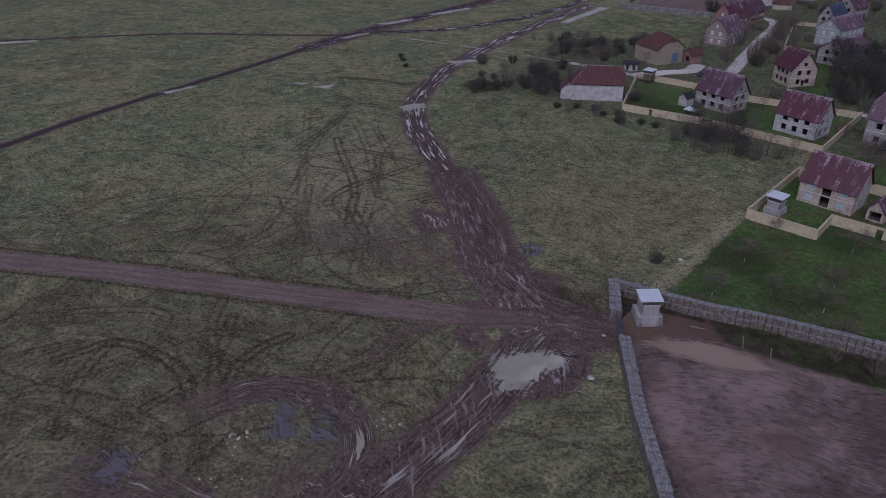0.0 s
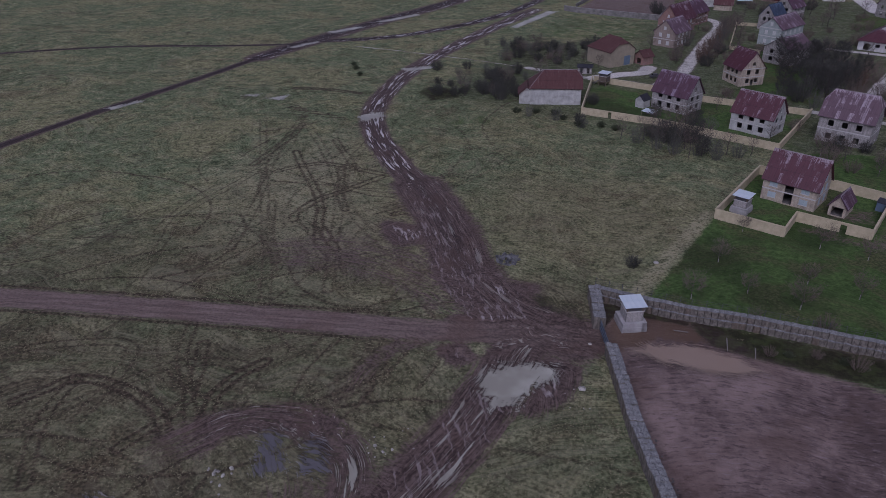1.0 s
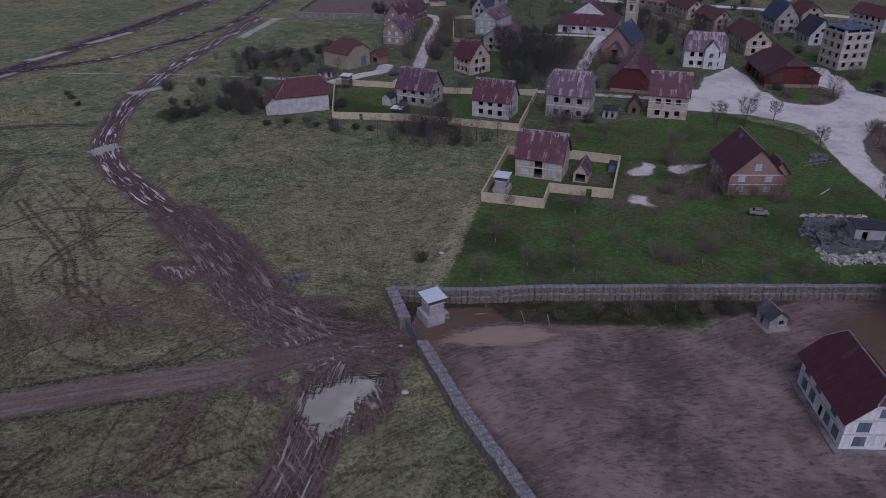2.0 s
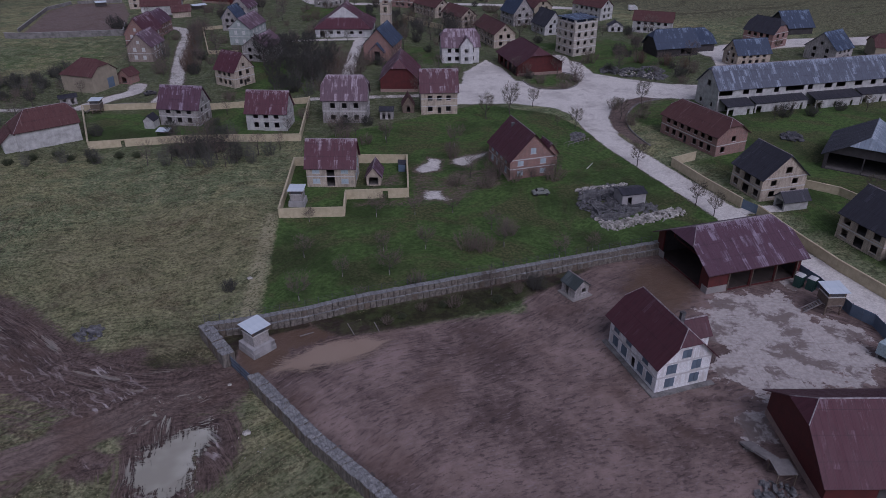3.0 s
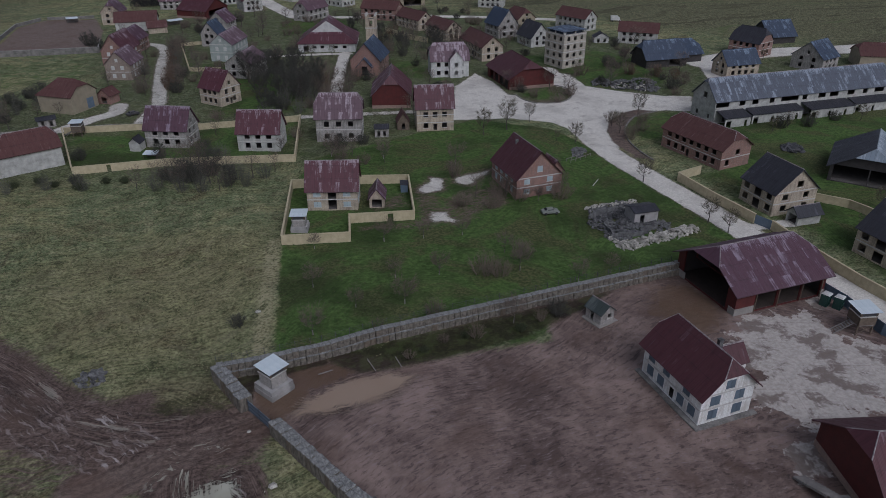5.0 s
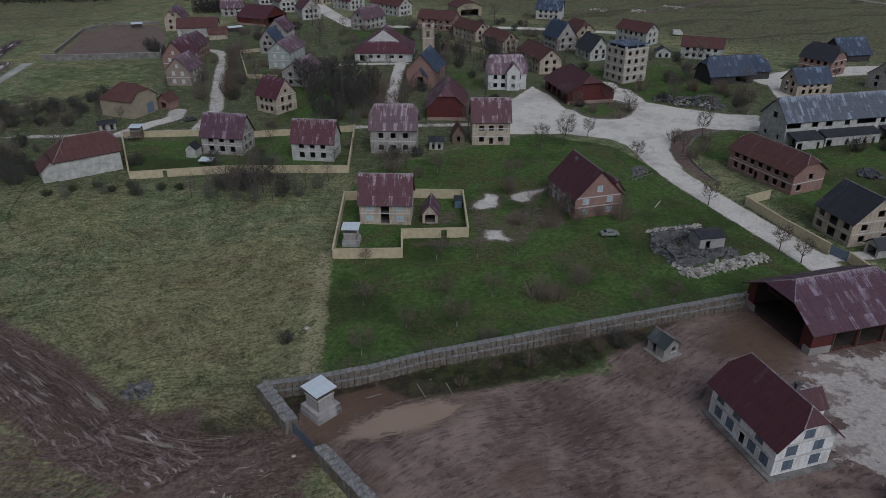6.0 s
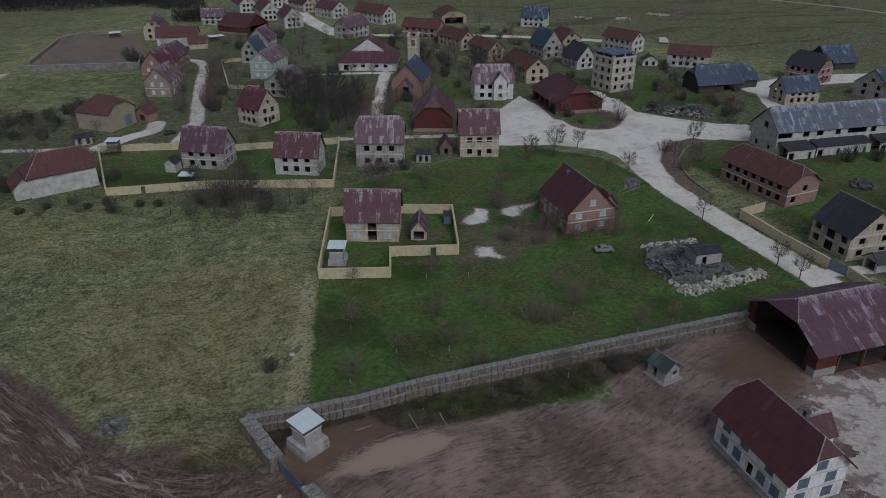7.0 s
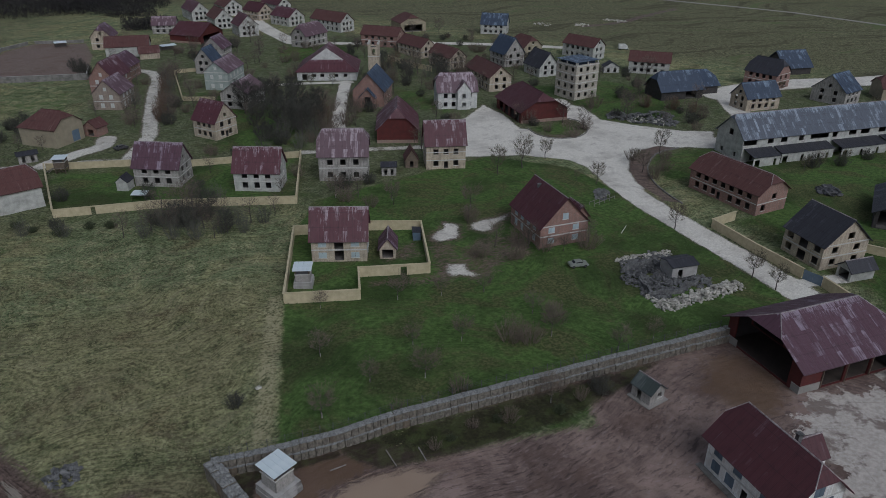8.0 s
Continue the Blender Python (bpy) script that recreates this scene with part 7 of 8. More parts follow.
heap("rubble_heap", "dark wreckage of beams on the grass", "rubble", [(137, 166, 3.4, 50, 0.7, 0.7)], "dark_metal", 14, slabs=0.8)
heap("debris", "white refuse and stones at the edge of the pasture", "debris", [(247, 441, 5, 40, 0.6, 0.5), (242, 447, 4, 20, 0.6, 0.4), (192, 443, 6, 30, 0.6, 0.5), (215, 434, 5, 34, 0.6, 0.5), (192, 320, 4, 20, 0.6, 0.5), (104, 405, 6, 20, 0.6, 0.5)], "pale_stone", 15)
for at, s, lab in (((-24.3, 87.0), 0.55, "single white boulder beside the wall"), ((-21.3, 130.4), 0.5, "grey boulder at the lawn's edge"), ((-26.2, 98.6), 0.3, "white stone by the gate")):
    lv, lf = LUMPS[2]
    b = mesh_object("boulder", [tuple(Vector(p) * s) for p in lv], lf, M["pale_stone"])
    b.matrix_world = pose(*at, s * 0.2)
    tagged(b, lab, "boulder")
ruin = house("hut", "small grey flat-roofed hut inside the ruin", (68, 140.6), -4, 6, 4.6, 2.9, 3.5, "concrete", "roof_dark", "x", faces={"front": [(-1, 0.05, 1.1, 2.0)]}, over=0.3, storeys=1, category="hut", group="")
for (x, y, L, a) in ((57.5, 137, 6, 80), (60, 133.5, 8, -8), (61, 145.5, 9, 12), (66.5, 134.8, 5, 6)):
    m = wall_mesh(L, 0.4, [(-L / 2, 0.7), (-L / 6, 1.3), (L / 5, 0.8), (L / 2, 1.0)], [])
    w = m.add("broken_wall", M["rubble"])
    w.matrix_world = pose(x, y, 0, 0, 0, a)
    tagged(w, "low broken wall stump of the ruined house", "ruined wall", "wall stumps of the ruin")


def paint(name, colour, rough=0.35):
    n = Net(name)
    d = n.noise(n.coords(), 2.5, 4)
    return n.done(n.mix(n.step(d, 0.4, 0.7, 0.0, 0.4), colour, (0.16, 0.14, 0.12)), n.step(d, 0.3, 0.7, rough, rough + 0.25))


def car(label, at, yaw, colour):
    g = thing("car", label, "car", pose(*at, 0, 0, 0, yaw), "parked cars")
    side = [(-2.1, 0.35), (-2.15, 0.75), (-1.9, 0.95), (-1.35, 1.0), (-0.85, 1.42), (0.6, 1.45), (1.15, 1.0), (1.95, 0.88), (2.12, 0.6), (2.08, 0.33)]
    bm = bmesh.new()
    rings = [[bm.verts.new((x, y * (0.72 if z > 1.2 else (0.86 if z > 0.97 else 0.9)), z)) for x, z in side] for y in (-1, 1)]
    bm.faces.new(rings[0])
    bm.faces.new(rings[1][::-1])
    for i in range(len(side)):
        j = (i + 1) % len(side)
        bm.faces.new((rings[0][j], rings[0][i], rings[1][i], rings[1][j]))
    bmesh.ops.bevel(bm, geom=bm.edges[:], offset=0.05, segments=1, affect='EDGES')
    bmesh.ops.recalc_face_normals(bm, faces=bm.faces[:])
    me = bpy.data.meshes.new("body")
    bm.to_mesh(me)
    bm.free()
    me.materials.append(colour)
    ob = new("body", me)
    ob.parent = g
    for nm, pts in (("windscreen", [(1.1, -0.66, 1.04), (1.1, 0.66, 1.04), (0.66, 0.6, 1.4), (0.66, -0.6, 1.4)]), ("rear_window", [(-1.32, 0.66, 1.04), (-1.32, -0.66, 1.04), (-0.92, -0.6, 1.37), (-0.92, 0.6, 1.37)])):
        m = Mesh()
        m.slab([Vector(p) + Vector((0.03 if nm == "windscreen" else -0.03, 0, 0.035)) for p in pts], 0.02)
        m.add(nm, M["glass_dark"], g, "dark glass")
    for s in (-1, 1):
        m = Mesh()
        m.slab([(-0.95, s * 0.84, 1.02), (0.9, s * 0.84, 1.02), (0.5, s * 0.765, 1.36), (-0.75, s * 0.765, 1.36)][::-s], 0.02)
        m.add("side_window", M["glass_dark"], g, "dark glass")
        for x in (-1.3, 1.35):
            m = Mesh()
            m.bar((x, s * 0.7, 0.32), (x, s * 0.93, 0.32), 0.33, 0.33, 14)
            w = m.add("wheel", M["rubber"], g)
            m = Mesh()
            m.bar((x, s * 0.92, 0.32), (x, s * 0.945, 0.32), 0.19, 0.17, 10)
            m.add("rim", M["dark_metal"], w)
    return g


n = Net("glass_dark")
M["glass_dark"] = n.done((0.015, 0.017, 0.02), 0.08)
n = Net("rubber")
M["rubber"] = n.done((0.02, 0.02, 0.02), 0.85)
car("dusty grey-green saloon car parked on the lawn", (49.3, 150.3), -8, paint("car_grey", (0.20, 0.22, 0.20)))
car("dark saloon car parked beside the gravel lane", (-47, 266.5), 25, paint("car_dark", (0.03, 0.03, 0.035)))
tr = thing("trailer", "pale blue box trailer parked by the fence", "trailer", pose(77.5, 73, 0, 0, 0, -75))
m = Mesh()
m.box(-2.6, 2.6, -1.15, 1.15, 0.7, 2.9)
m.add("body", paint("trailer_paint", (0.35, 0.46, 0.48), 0.5), tr)
for x in (-1.6, 1.6):
    for y in (-1.0, 1.0):
        m = Mesh()
        m.bar((x, y - 0.12, 0.42), (x, y + 0.12, 0.42), 0.42, 0.42, 12)
        m.add("wheel", M["rubber"], tr)
m = Mesh()
m.box(-2.5, 2.5, -0.5, 0.5, 0.45, 0.7)
m.add("chassis", M["dark_metal"], tr)
bx = thing("cabinet", "grey-blue metal box against the yard wall", "metal box", pose(20.6, 175.6, 0, 0, 0, 75))
m = Mesh()
m.box(-1.5, 1.5, -0.9, 0.9, -0.1, 1.9)
m.add("body", M["blue_metal"], bx)
m = Mesh()
m.slab([(-1.65, -1.05, 1.95), (1.65, -1.05, 1.95), (1.65, 1.05, 2.1), (-1.65, 1.05, 2.1)], 0.08)
m.add("lid", M["roof_dark"], bx)
house("shed", "small lean timber shed with red gable roof in the yard", (12.2, 170.4), -17.5, 3.6, 6.2, 2.6, 5.0, "cream_block", "roof_worn", "y", faces={"front": [(0, 0.05, 2.4, 2.1)]}, over=0.4, storeys=1, sheets=True, category="shed", group="sheds")
pole = Mesh()
pole.bar((0, 0, 0), (4.4, 0, 0), 0.12, 0.1, 6)
tagged(pole.add("log", M["beam"]), "pale pole lying across the grass", "log").matrix_world = pose(67.5, 161.5, 0.1, 0, -2, 42)
for x, y, yaw, long in ((-5.7, 109.6, -82, 3.6), (-1.1, 108.6, -86, 3.0), (-14.2, 108.3, 8, 2.4)):
    pole = Mesh()
    pole.bar((0, 0, 0), (long, 0, 0.04), 0.11, 0.09, 6)
    tagged(pole.add("log", M["grey_wood"]), "grey weathered pole lying in the mud under the wall", "log", "poles under the wall").matrix_world = pose(x, y, 0.02, 0, 0, yaw)
rail = thing("rail_fence", "low timber rail fence on the grass verge", "fence", pose(70, 178, 0, 0, 0, 20))
for y in (0.0, 1.6):
    m = Mesh()
    m.bar((0, y, 0.7), (8.5, y, 0.7), 0.07)
    m.add("rail", M["grey_wood"], rail)
for i in range(5):
    for y in (0.0, 1.6):
        m = Mesh()
        m.bar((i * 2.1, y, -0.2), (i * 2.1, y, 0.8), 0.07)
        m.add("post", M["grey_wood"], rail)

def shelter(label, at, yaw, w, d, h):
    g = thing("shelter", label, "shelter", pose(*at, 0, 0, 0, yaw))
    for x in (-1, 1):
        for y in (-1, 1):
            m = Mesh()
            m.bar((x * (w / 2 - 0.15), y * (d / 2 - 0.15), -0.2), (x * (w / 2 - 0.15), y * (d / 2 - 0.15), h), 0.07)
            m.add("post", M["timber"], g)
    m = Mesh()
    m.box(-w / 2, w / 2, -d / 2, d / 2, 0, 0.08)
    m.add("roof_sheet", M["pale_roof"], g, "pale blue-white sheet").matrix_local = pose(0, 0, h, 5, 0, 0)
    m = Mesh()
    m.box(-w / 2 + 0.2, w / 2 - 0.2, d / 2 - 0.2, d / 2 - 0.1, 0.1, h * 0.8)
    m.add("back_board", M["grey_wood"], g)


shelter("low open shelter with a pale sheet roof beside the grey house", (-40.6, 221.8), -20, 4.0, 3.0, 1.6)
shelter("far open stall with a pale sheet roof", (-30.5, 428), 20, 8.0, 4.0, 2.6)
shelter("far shed with a pale sheet roof at the pen's edge", (-83, 453), 10, 6.0, 4.0, 2.6)
house("shed", "small pale shed with dark gable roof near the apartment block", (160.5, 314.5), -18, 7, 5, 2.6, 4.6, "pale_plaster", "roof_dark", "y", faces={"front": [(-1.5, 0.05, 1.2, 2.0), (1.5, 0.05, 1.2, 2.0)]}, over=0.3, storeys=1, category="shed", group="sheds")
house("store", "ochre plaster store with hipped red roof beyond the long stable", (245, 236), -30, 15, 13, 5, 9, "ochre_plaster", "roof_tile", "x", ("half", "half"), {}, storeys=1, category="store", group="")

lane = Mesh()
pts = [(320, 560), (345.6, 514.7), (368.8, 474.7), (388, 438.9), (403.8, 374.9), (410, 300)]
for (ax, ay), (bx, by) in zip(pts, pts[1:]):
    d = Vector((bx - ax, by - ay, 0)).normalized()
    s = Vector((-d.y, d.x, 0)) * 2.2
    a, b = Vector((ax, ay, 0.05)), Vector((bx, by, 0.05))
    lane.slab([a - s, b - s, b + s, a + s], 0.3)
tagged(lane.add("road", M["gravel_far"]), "narrow pale track across the far pasture", "road", kind="structure")
van = thing("van", "white box van parked at the village edge", "van", pose(195, 357.5, 0, 0, 0, -18), "parked cars")
m = Mesh()
m.box(-2.2, 1.6, -1.05, 1.05, 0.6, 2.9)
m.add("box", M["gable_white"], van)
m = Mesh()
m.hexa([(1.62, -1, 0.5), (3.1, -1, 0.5), (3.1, 1, 0.5), (1.62, 1, 0.5), (1.62, -0.9, 2.2), (2.4, -0.9, 2.2), (2.4, 0.9, 2.2), (1.62, 0.9, 2.2)])
m.add("cab", M["gable_white"], van)
for x in (-1.4, 2.3):
    for y in (-0.95, 0.95):
        m = Mesh()
        m.bar((x, y - 0.12, 0.38), (x, y + 0.12, 0.38), 0.38, 0.38, 12)
        m.add("wheel", M["rubber"], van)


# ---- trees and bushes ----
def leader_tree(seed, height, radius, limbs, twigs, lean=0.9, bare=0.28, twig_w=0.014, twig_len=0.7):
    """A single stem with limbs sweeping up and out round it, forking once, and slivers of twig along them."""
    rnd = random.Random(seed)
    wood, v, f = Mesh(), [], []
    stem = [Vector((0, 0, -0.2))]
    for k in range(1, 5):
        stem.append(Vector((rnd.gauss(0, 0.02) * height, rnd.gauss(0, 0.02) * height, height * 0.8 * k / 4)))
    for k, (p, q) in enumerate(zip(stem, stem[1:])):
        wood.bar(p, q, 0.02 * height * (1 - k * 0.22), 0.02 * height * (0.78 - k * 0.22), 6)
    def sliver(b, d, L):
        s = d.cross(Vector((rnd.gauss(0, 1), rnd.gauss(0, 1), rnd.gauss(0, 1)))).normalized() * twig_w
        k = len(v)
        v.extend([tuple(b - s), tuple(b + s), tuple(b + d * L)])
        f.append((k, k + 1, k + 2))
    def spray(p, q, n):
        d = (q - p).normalized()
        for _ in range(n):
            t = (d * rnd.uniform(0.2, 0.9) + Vector((rnd.gauss(0, 0.5), rnd.gauss(0, 0.5), rnd.gauss(0.25, 0.45)))).normalized()
            sliver(p.lerp(q, rnd.uniform(0.15, 1.0)), t, twig_len * rnd.uniform(0.5, 1.3))
    for k in range(limbs):
        h = bare + (0.97 - bare) * (k + rnd.random()) / limbs
        i = min(3, int(h * 4))
        p = stem[i].lerp(stem[i + 1], h * 4 - i)
        a = k * 2.4 + rnd.uniform(-0.5, 0.5)
        reachout = radius * (0.55 + 0.6 * math.sin(math.pi * min(1, (h - bare) / (1 - bare) * 0.8 + 0.15))) * rnd.uniform(0.65, 1.1)
        side = Vector((math.cos(a), math.sin(a), 0))
        m1 = p + side * reachout * 0.5 + Vector((0, 0, reachout * lean * 0.35))
        q = p + side * reachout + Vector((0, 0, reachout * lean * rnd.uniform(0.8, 1.2)))
        r = 0.006 * height * (1.1 - h * 0.6)
        wood.bar(p, m1, r, r * 0.7, 3), wood.bar(m1, q, r * 0.7, r * 0.25, 3)
        spray(m1, q, twigs)
        for s in (-1, 1):
            e = m1 + (Vector((math.cos(a + s * 0.8), math.sin(a + s * 0.8), 0)) + Vector((0, 0, lean))) * reachout * 0.5 * rnd.uniform(0.7, 1.1)
            wood.bar(m1, e, r * 0.55, r * 0.2, 3)
            spray(m1, e, twigs)
    spray(stem[3], stem[4] + Vector((0, 0, height * 0.08)), twigs * 2)
    return wood, v, f


def tree_kind(seed, label, bark, twig, limewash=0.0, **kw):
    wood, v, f = leader_tree(seed, **kw)
    t = thing("tree", label, "tree", pose(0, 0, -500))
    wood.add("trunk", M[bark], t)
    mesh_object("crown", v, f, M[twig], t)
    if limewash:
        m = Mesh()
        r = 0.0208 * kw["height"]
        m.bar((0, 0, -0.15), (0, 0, limewash), r, r * 0.93, 8)
        m.add("limewash", M["gravel_far"], t, "white limewash on the lower trunk")
    return t


def shrub(seed, label, twig, radius, height, stems, twigs, category="bush", twig_w=0.04):
    """Many stems fanning from the ground, with slivers of twig along them."""
    rnd = random.Random(seed)
    wood, v, f = Mesh(), [], []
    for _ in range(stems):
        a, q = rnd.uniform(0, 6.28), math.sqrt(rnd.random())
        p = Vector((math.cos(a) * radius * 0.45 * q, math.sin(a) * radius * 0.45 * q, -0.1))
        top = Vector((math.cos(a) * radius * q * rnd.uniform(0.7, 1.1), math.sin(a) * radius * q * rnd.uniform(0.7, 1.1), height * (1.05 - 0.5 * q * q) * rnd.uniform(0.7, 1.1)))
        mid = p.lerp(top, 0.5) + Vector((rnd.gauss(0, 0.15), rnd.gauss(0, 0.15), 0.1))
        wood.bar(p, mid, 0.03, 0.02, 3)
        wood.bar(mid, top, 0.02, 0.006, 3)
        for _ in range(twigs):
            b = (p.lerp(mid, rnd.random()) if rnd.random() < 0.25 else mid.lerp(top, rnd.random()))
            t = Vector((rnd.gauss(0, 0.6), rnd.gauss(0, 0.6), rnd.gauss(0.5, 0.5))).normalized() * rnd.uniform(0.3, 1.0)
            s = t.cross(Vector((rnd.gauss(0, 1), rnd.gauss(0, 1), rnd.gauss(0, 1)))).normalized() * twig_w
            k = len(v)
            v.extend([tuple(b - s), tuple(b + s), tuple(b + t)])
            f.append((k, k + 1, k + 2))
    g = thing("bush", label, category, pose(0, 0, -500))
    wood.add("branchwork", M[twig], g)
    mesh_object("crown", v, f, M[twig], g)
    return g


ROADSIDE = [tree_kind(k, "bare young roadside tree with thin olive-brown twigs", "bark", "twig_olive", height=6.6, radius=2.1, limbs=24, twigs=22, twig_w=0.017) for k in (1, 2, 3)]
TALL = [tree_kind(k, "tall bare tree with a hazy brown crown", "bark", "twig", height=9.5, radius=3.0, limbs=24, twigs=14, twig_w=0.016, twig_len=0.95) for k in (5, 6, 4)]
ORCHARD = [tree_kind(k, "bare fruit tree with a limewashed trunk on the lawn", "bark", "twig", 0.75, height=4.4, radius=2.3, limbs=22, twigs=18, bare=0.34, twig_w=0.013, twig_len=0.7) for k in (9, 10, 11)]
DENSE = [tree_kind(k, "dense dark leafless tree between the houses", "bark", "twig_dark", height=12.5, radius=4.6, limbs=40, twigs=40, lean=0.8, bare=0.06, twig_w=0.026, twig_len=1.2) for k in (7, 8)]
BROWN = [shrub(k, "bare brown thicket of thin twigs", "twig", 3.4, 4.0, 60, 36, twig_w=0.012) for k in (21, 22)]
RUSSET = [shrub(k, "russet leafless hedge growth beside the lane", "twig_russet", 3.2, 6.5, 60, 40, twig_w=0.016) for k in (31, 32)]
HAZE = [shrub(k, "tall grey-brown leafless thicket of fine twigs", "twig_grey", 3.6, 6.5, 56, 40, twig_w=0.015) for k in (27, 28, 29)]
DARK = [shrub(k, "dark tangled leafless thicket", "twig_dark", 3.4, 4.2, 72, 44, twig_w=0.021) for k in (23, 24)]
GREENB = [shrub(k, "low scrub with grey-green twigs", "twig_green", 1.7, 1.5, 40, 24, twig_w=0.03) for k in (25, 26)]
rt = random.Random(77)


def plant(kinds, places, group, smin=0.85, smax=1.15):
    for x, y, *s in places:
        if gravel[int(np.searchsorted(gy, y)), int(np.searchsorted(gx, x))] > (0.97 if kinds is ROADSIDE else 0.3):
            continue
        k = s[0] if s else 1.0
        t = copy_thing(rt.choice(kinds), pose(x, y, 0, 0, 0, rt.uniform(0, 360)))
        q = k * rt.uniform(smin, smax)
        t.scale = (q, q, q * rt.uniform(0.9, 1.1))
        t["group"] = group


plant(ROADSIDE, [(56.1, 208.1, 1.25), (65.1, 210.5, 1.3), (75.3, 215.5), (79.1, 192.1), (81.4, 159.6, 1.05), (81.6, 133.6), (82.6, 127.8), (96.7, 195.7), (111.4, 207.7, 1.1), (122.6, 212.8), (129.2, 212.6, 0.8), (98.5, 203, 0.8), (75, 196, 0.5), (143, 181, 0.7), (160, 182, 0.7), (178, 180, 0.8), (16, 330), (24, 328, 0.9), (33, 326, 0.8), (200, 262, 0.7), (207, 258, 0.7), (222, 226, 0.8), (119, 118), (126, 126, 0.9)], "bare trees along the roads", 0.95, 1.08)
plant(TALL, [(9, 209, 0.7), (13.5, 204, 0.7), (21, 196, 0.6), (34.9, 179, 0.6), (-31.7, 290), (-28, 357), (13.8, 272, 0.8), (-43.6, 290, 0.8), (24, 262, 0.8), (28, 276, 0.8), (30, 292, 0.8), (-46, 303, 0.8), (-70, 274, 0.6), (92, 318), (97, 340, 0.9), (88, 330), (101, 322), (76, 345, 0.9), (68, 330, 0.9), (58, 160.5, 0.6), (43, 162, 0.6), (50, 158, 0.5), (36, 165, 0.6), (62, 172, 0.5), (90, 302, 0.8), (-5, 285, 0.8), (118, 336, 0.7), (190, 250, 0.6), (150, 182, 0.6), (-24, 330, 0.8), (-30, 310, 0.7), (-20, 400), (10, 385), (26, 415, 0.8), (52, 410, 0.8), (62, 400, 0.8), (-60, 440), (-50, 455), (120, 100, 0.6), (123, 118, 0.6), (111, 118, 0.5), (-3, 236, 0.6), (-22, 236, 0.6)], "bare trees between the houses")
plant(DENSE, [(2.9, 276), (4.5, 266), (0.3, 296), (-2, 286, 0.9), (8, 284, 0.9), (58, 338, 0.8), (64, 322, 0.7), (5, 302, 0.8), (80, 322, 0.7), (84, 338, 0.7), (9, 262, 0.9), (12, 290, 0.9), (-4, 272, 0.9), (16, 282, 0.8), (-6, 296, 0.9), (10, 272), (-38, 218, 0.5), (-26, 214, 0.5), (-28, 201, 0.55), (-24, 204, 0.6), (-21, 193, 0.5), (-32, 199, 0.5), (14.5, 268, 0.9), (20, 292, 0.85), (14, 312, 0.8), (-11, 222, 0.5), (6, 306, 0.9)], "dense trees between the houses")
plant(ORCHARD, [(-10.1, 135.7), (-13.0, 119.8, 1.1), (14.9, 132.1), (31.0, 128.1, 1.1), (6.2, 133.8, 0.9), (5.2, 124.0, 1.2), (-3.8, 125.9, 0.8), (8.2, 149.8), (16.9, 148.4, 0.9), (25.6, 147.0), (-6.9, 151.7, 0.8), (31.2, 136.3), (39.0, 187.4, 1.2), (21.6, 199.4, 1.2), (7.9, 205.7, 1.2), (40, 120, 0.9), (48, 121, 0.8), (-2, 116.5, 0.6), (21.9, 111.2, 1.1)], "fruit trees on the lawn", 0.9, 1.1)
plant(BROWN, [(23.5, 129.6, 1.3), (26.5, 127.5, 1.1), (31.4, 161.9), (42.1, 163.5, 1.2), (33.9, 133, 0.9), (52.1, 161.5, 0.9), (56, 158, 1.2), (46, 160, 1.1), (9.3, 118.4, 0.7), (38, 158), (15, 197), (10, 203, 1.2), (36, 180), (-45, 295, 1.3), (-36, 300, 1.2), (21, 262, 1.5), (26, 270, 1.5), (27, 284, 1.4), (30, 296, 1.2), (-20, 287, 1.3), (120, 262, 1.2), (140, 258, 1.4), (148, 252, 1.2), (104, 195, 1.0), (110, 203, 0.9), (100, 206, 0.9), (97, 190, 0.9), (187, 252, 1.0), (206, 262, 1.2), (-32, 345, 1.3), (-31, 360, 1.4), (-30, 372, 1.3), (60, 330, 1.4), (95, 335, 1.4), (90, 345, 1.3), (18, 268, 1.7), (24, 290, 1.7), (15, 300, 1.6), (17, 254, 1.5), (24, 304, 1.6), (34, 285, 1.5), (36, 300, 1.4), (32, 312, 1.5)], "brown thickets")
plant(DARK, [(-36.5, 203.6, 1.0), (-30.6, 200.5, 1.1), (-25.5, 203, 1.0), (-111.8, 217, 0.87), (-106, 219, 0.74), (-90, 221, 0.99), (-86, 226, 0.81), (-103, 242, 0.74), (-92, 236, 0.87), (-97, 231, 0.74), (-108.6, 288, 1.12), (-100, 290, 1.12), (-94, 290, 1.05), (-88, 296, 1.05), (-83, 301, 0.99), (-78, 296, 1.5), (-104, 276, 0.93), (-95, 275, 0.87), (-86, 272, 0.81), (-84, 286, 0.93), (-112, 300, 0.93), (-58.9, 208, 0.8), (-25.3, 126.9, 0.5), (30.8, 111, 0.7), (1, 256, 1.2), (-3, 262, 1.3), (-10, 400, 1.5), (-70, 390, 1.5), (-66, 380, 1.3), (12, 212, 1.0), (19, 213, 0.9), (148, 183, 0.8), (157, 181, 0.8), (170, 183, 0.8)], "dark thickets")
plant(HAZE, [(-124 + 4.4 * k + 2 * math.sin(k * 2.1), 291 + 3.5 * math.sin(k * 1.3), 0.55 + 0.15 * math.sin(k * 3.7)) for k in range(13)], "low thicket band by the meadow")
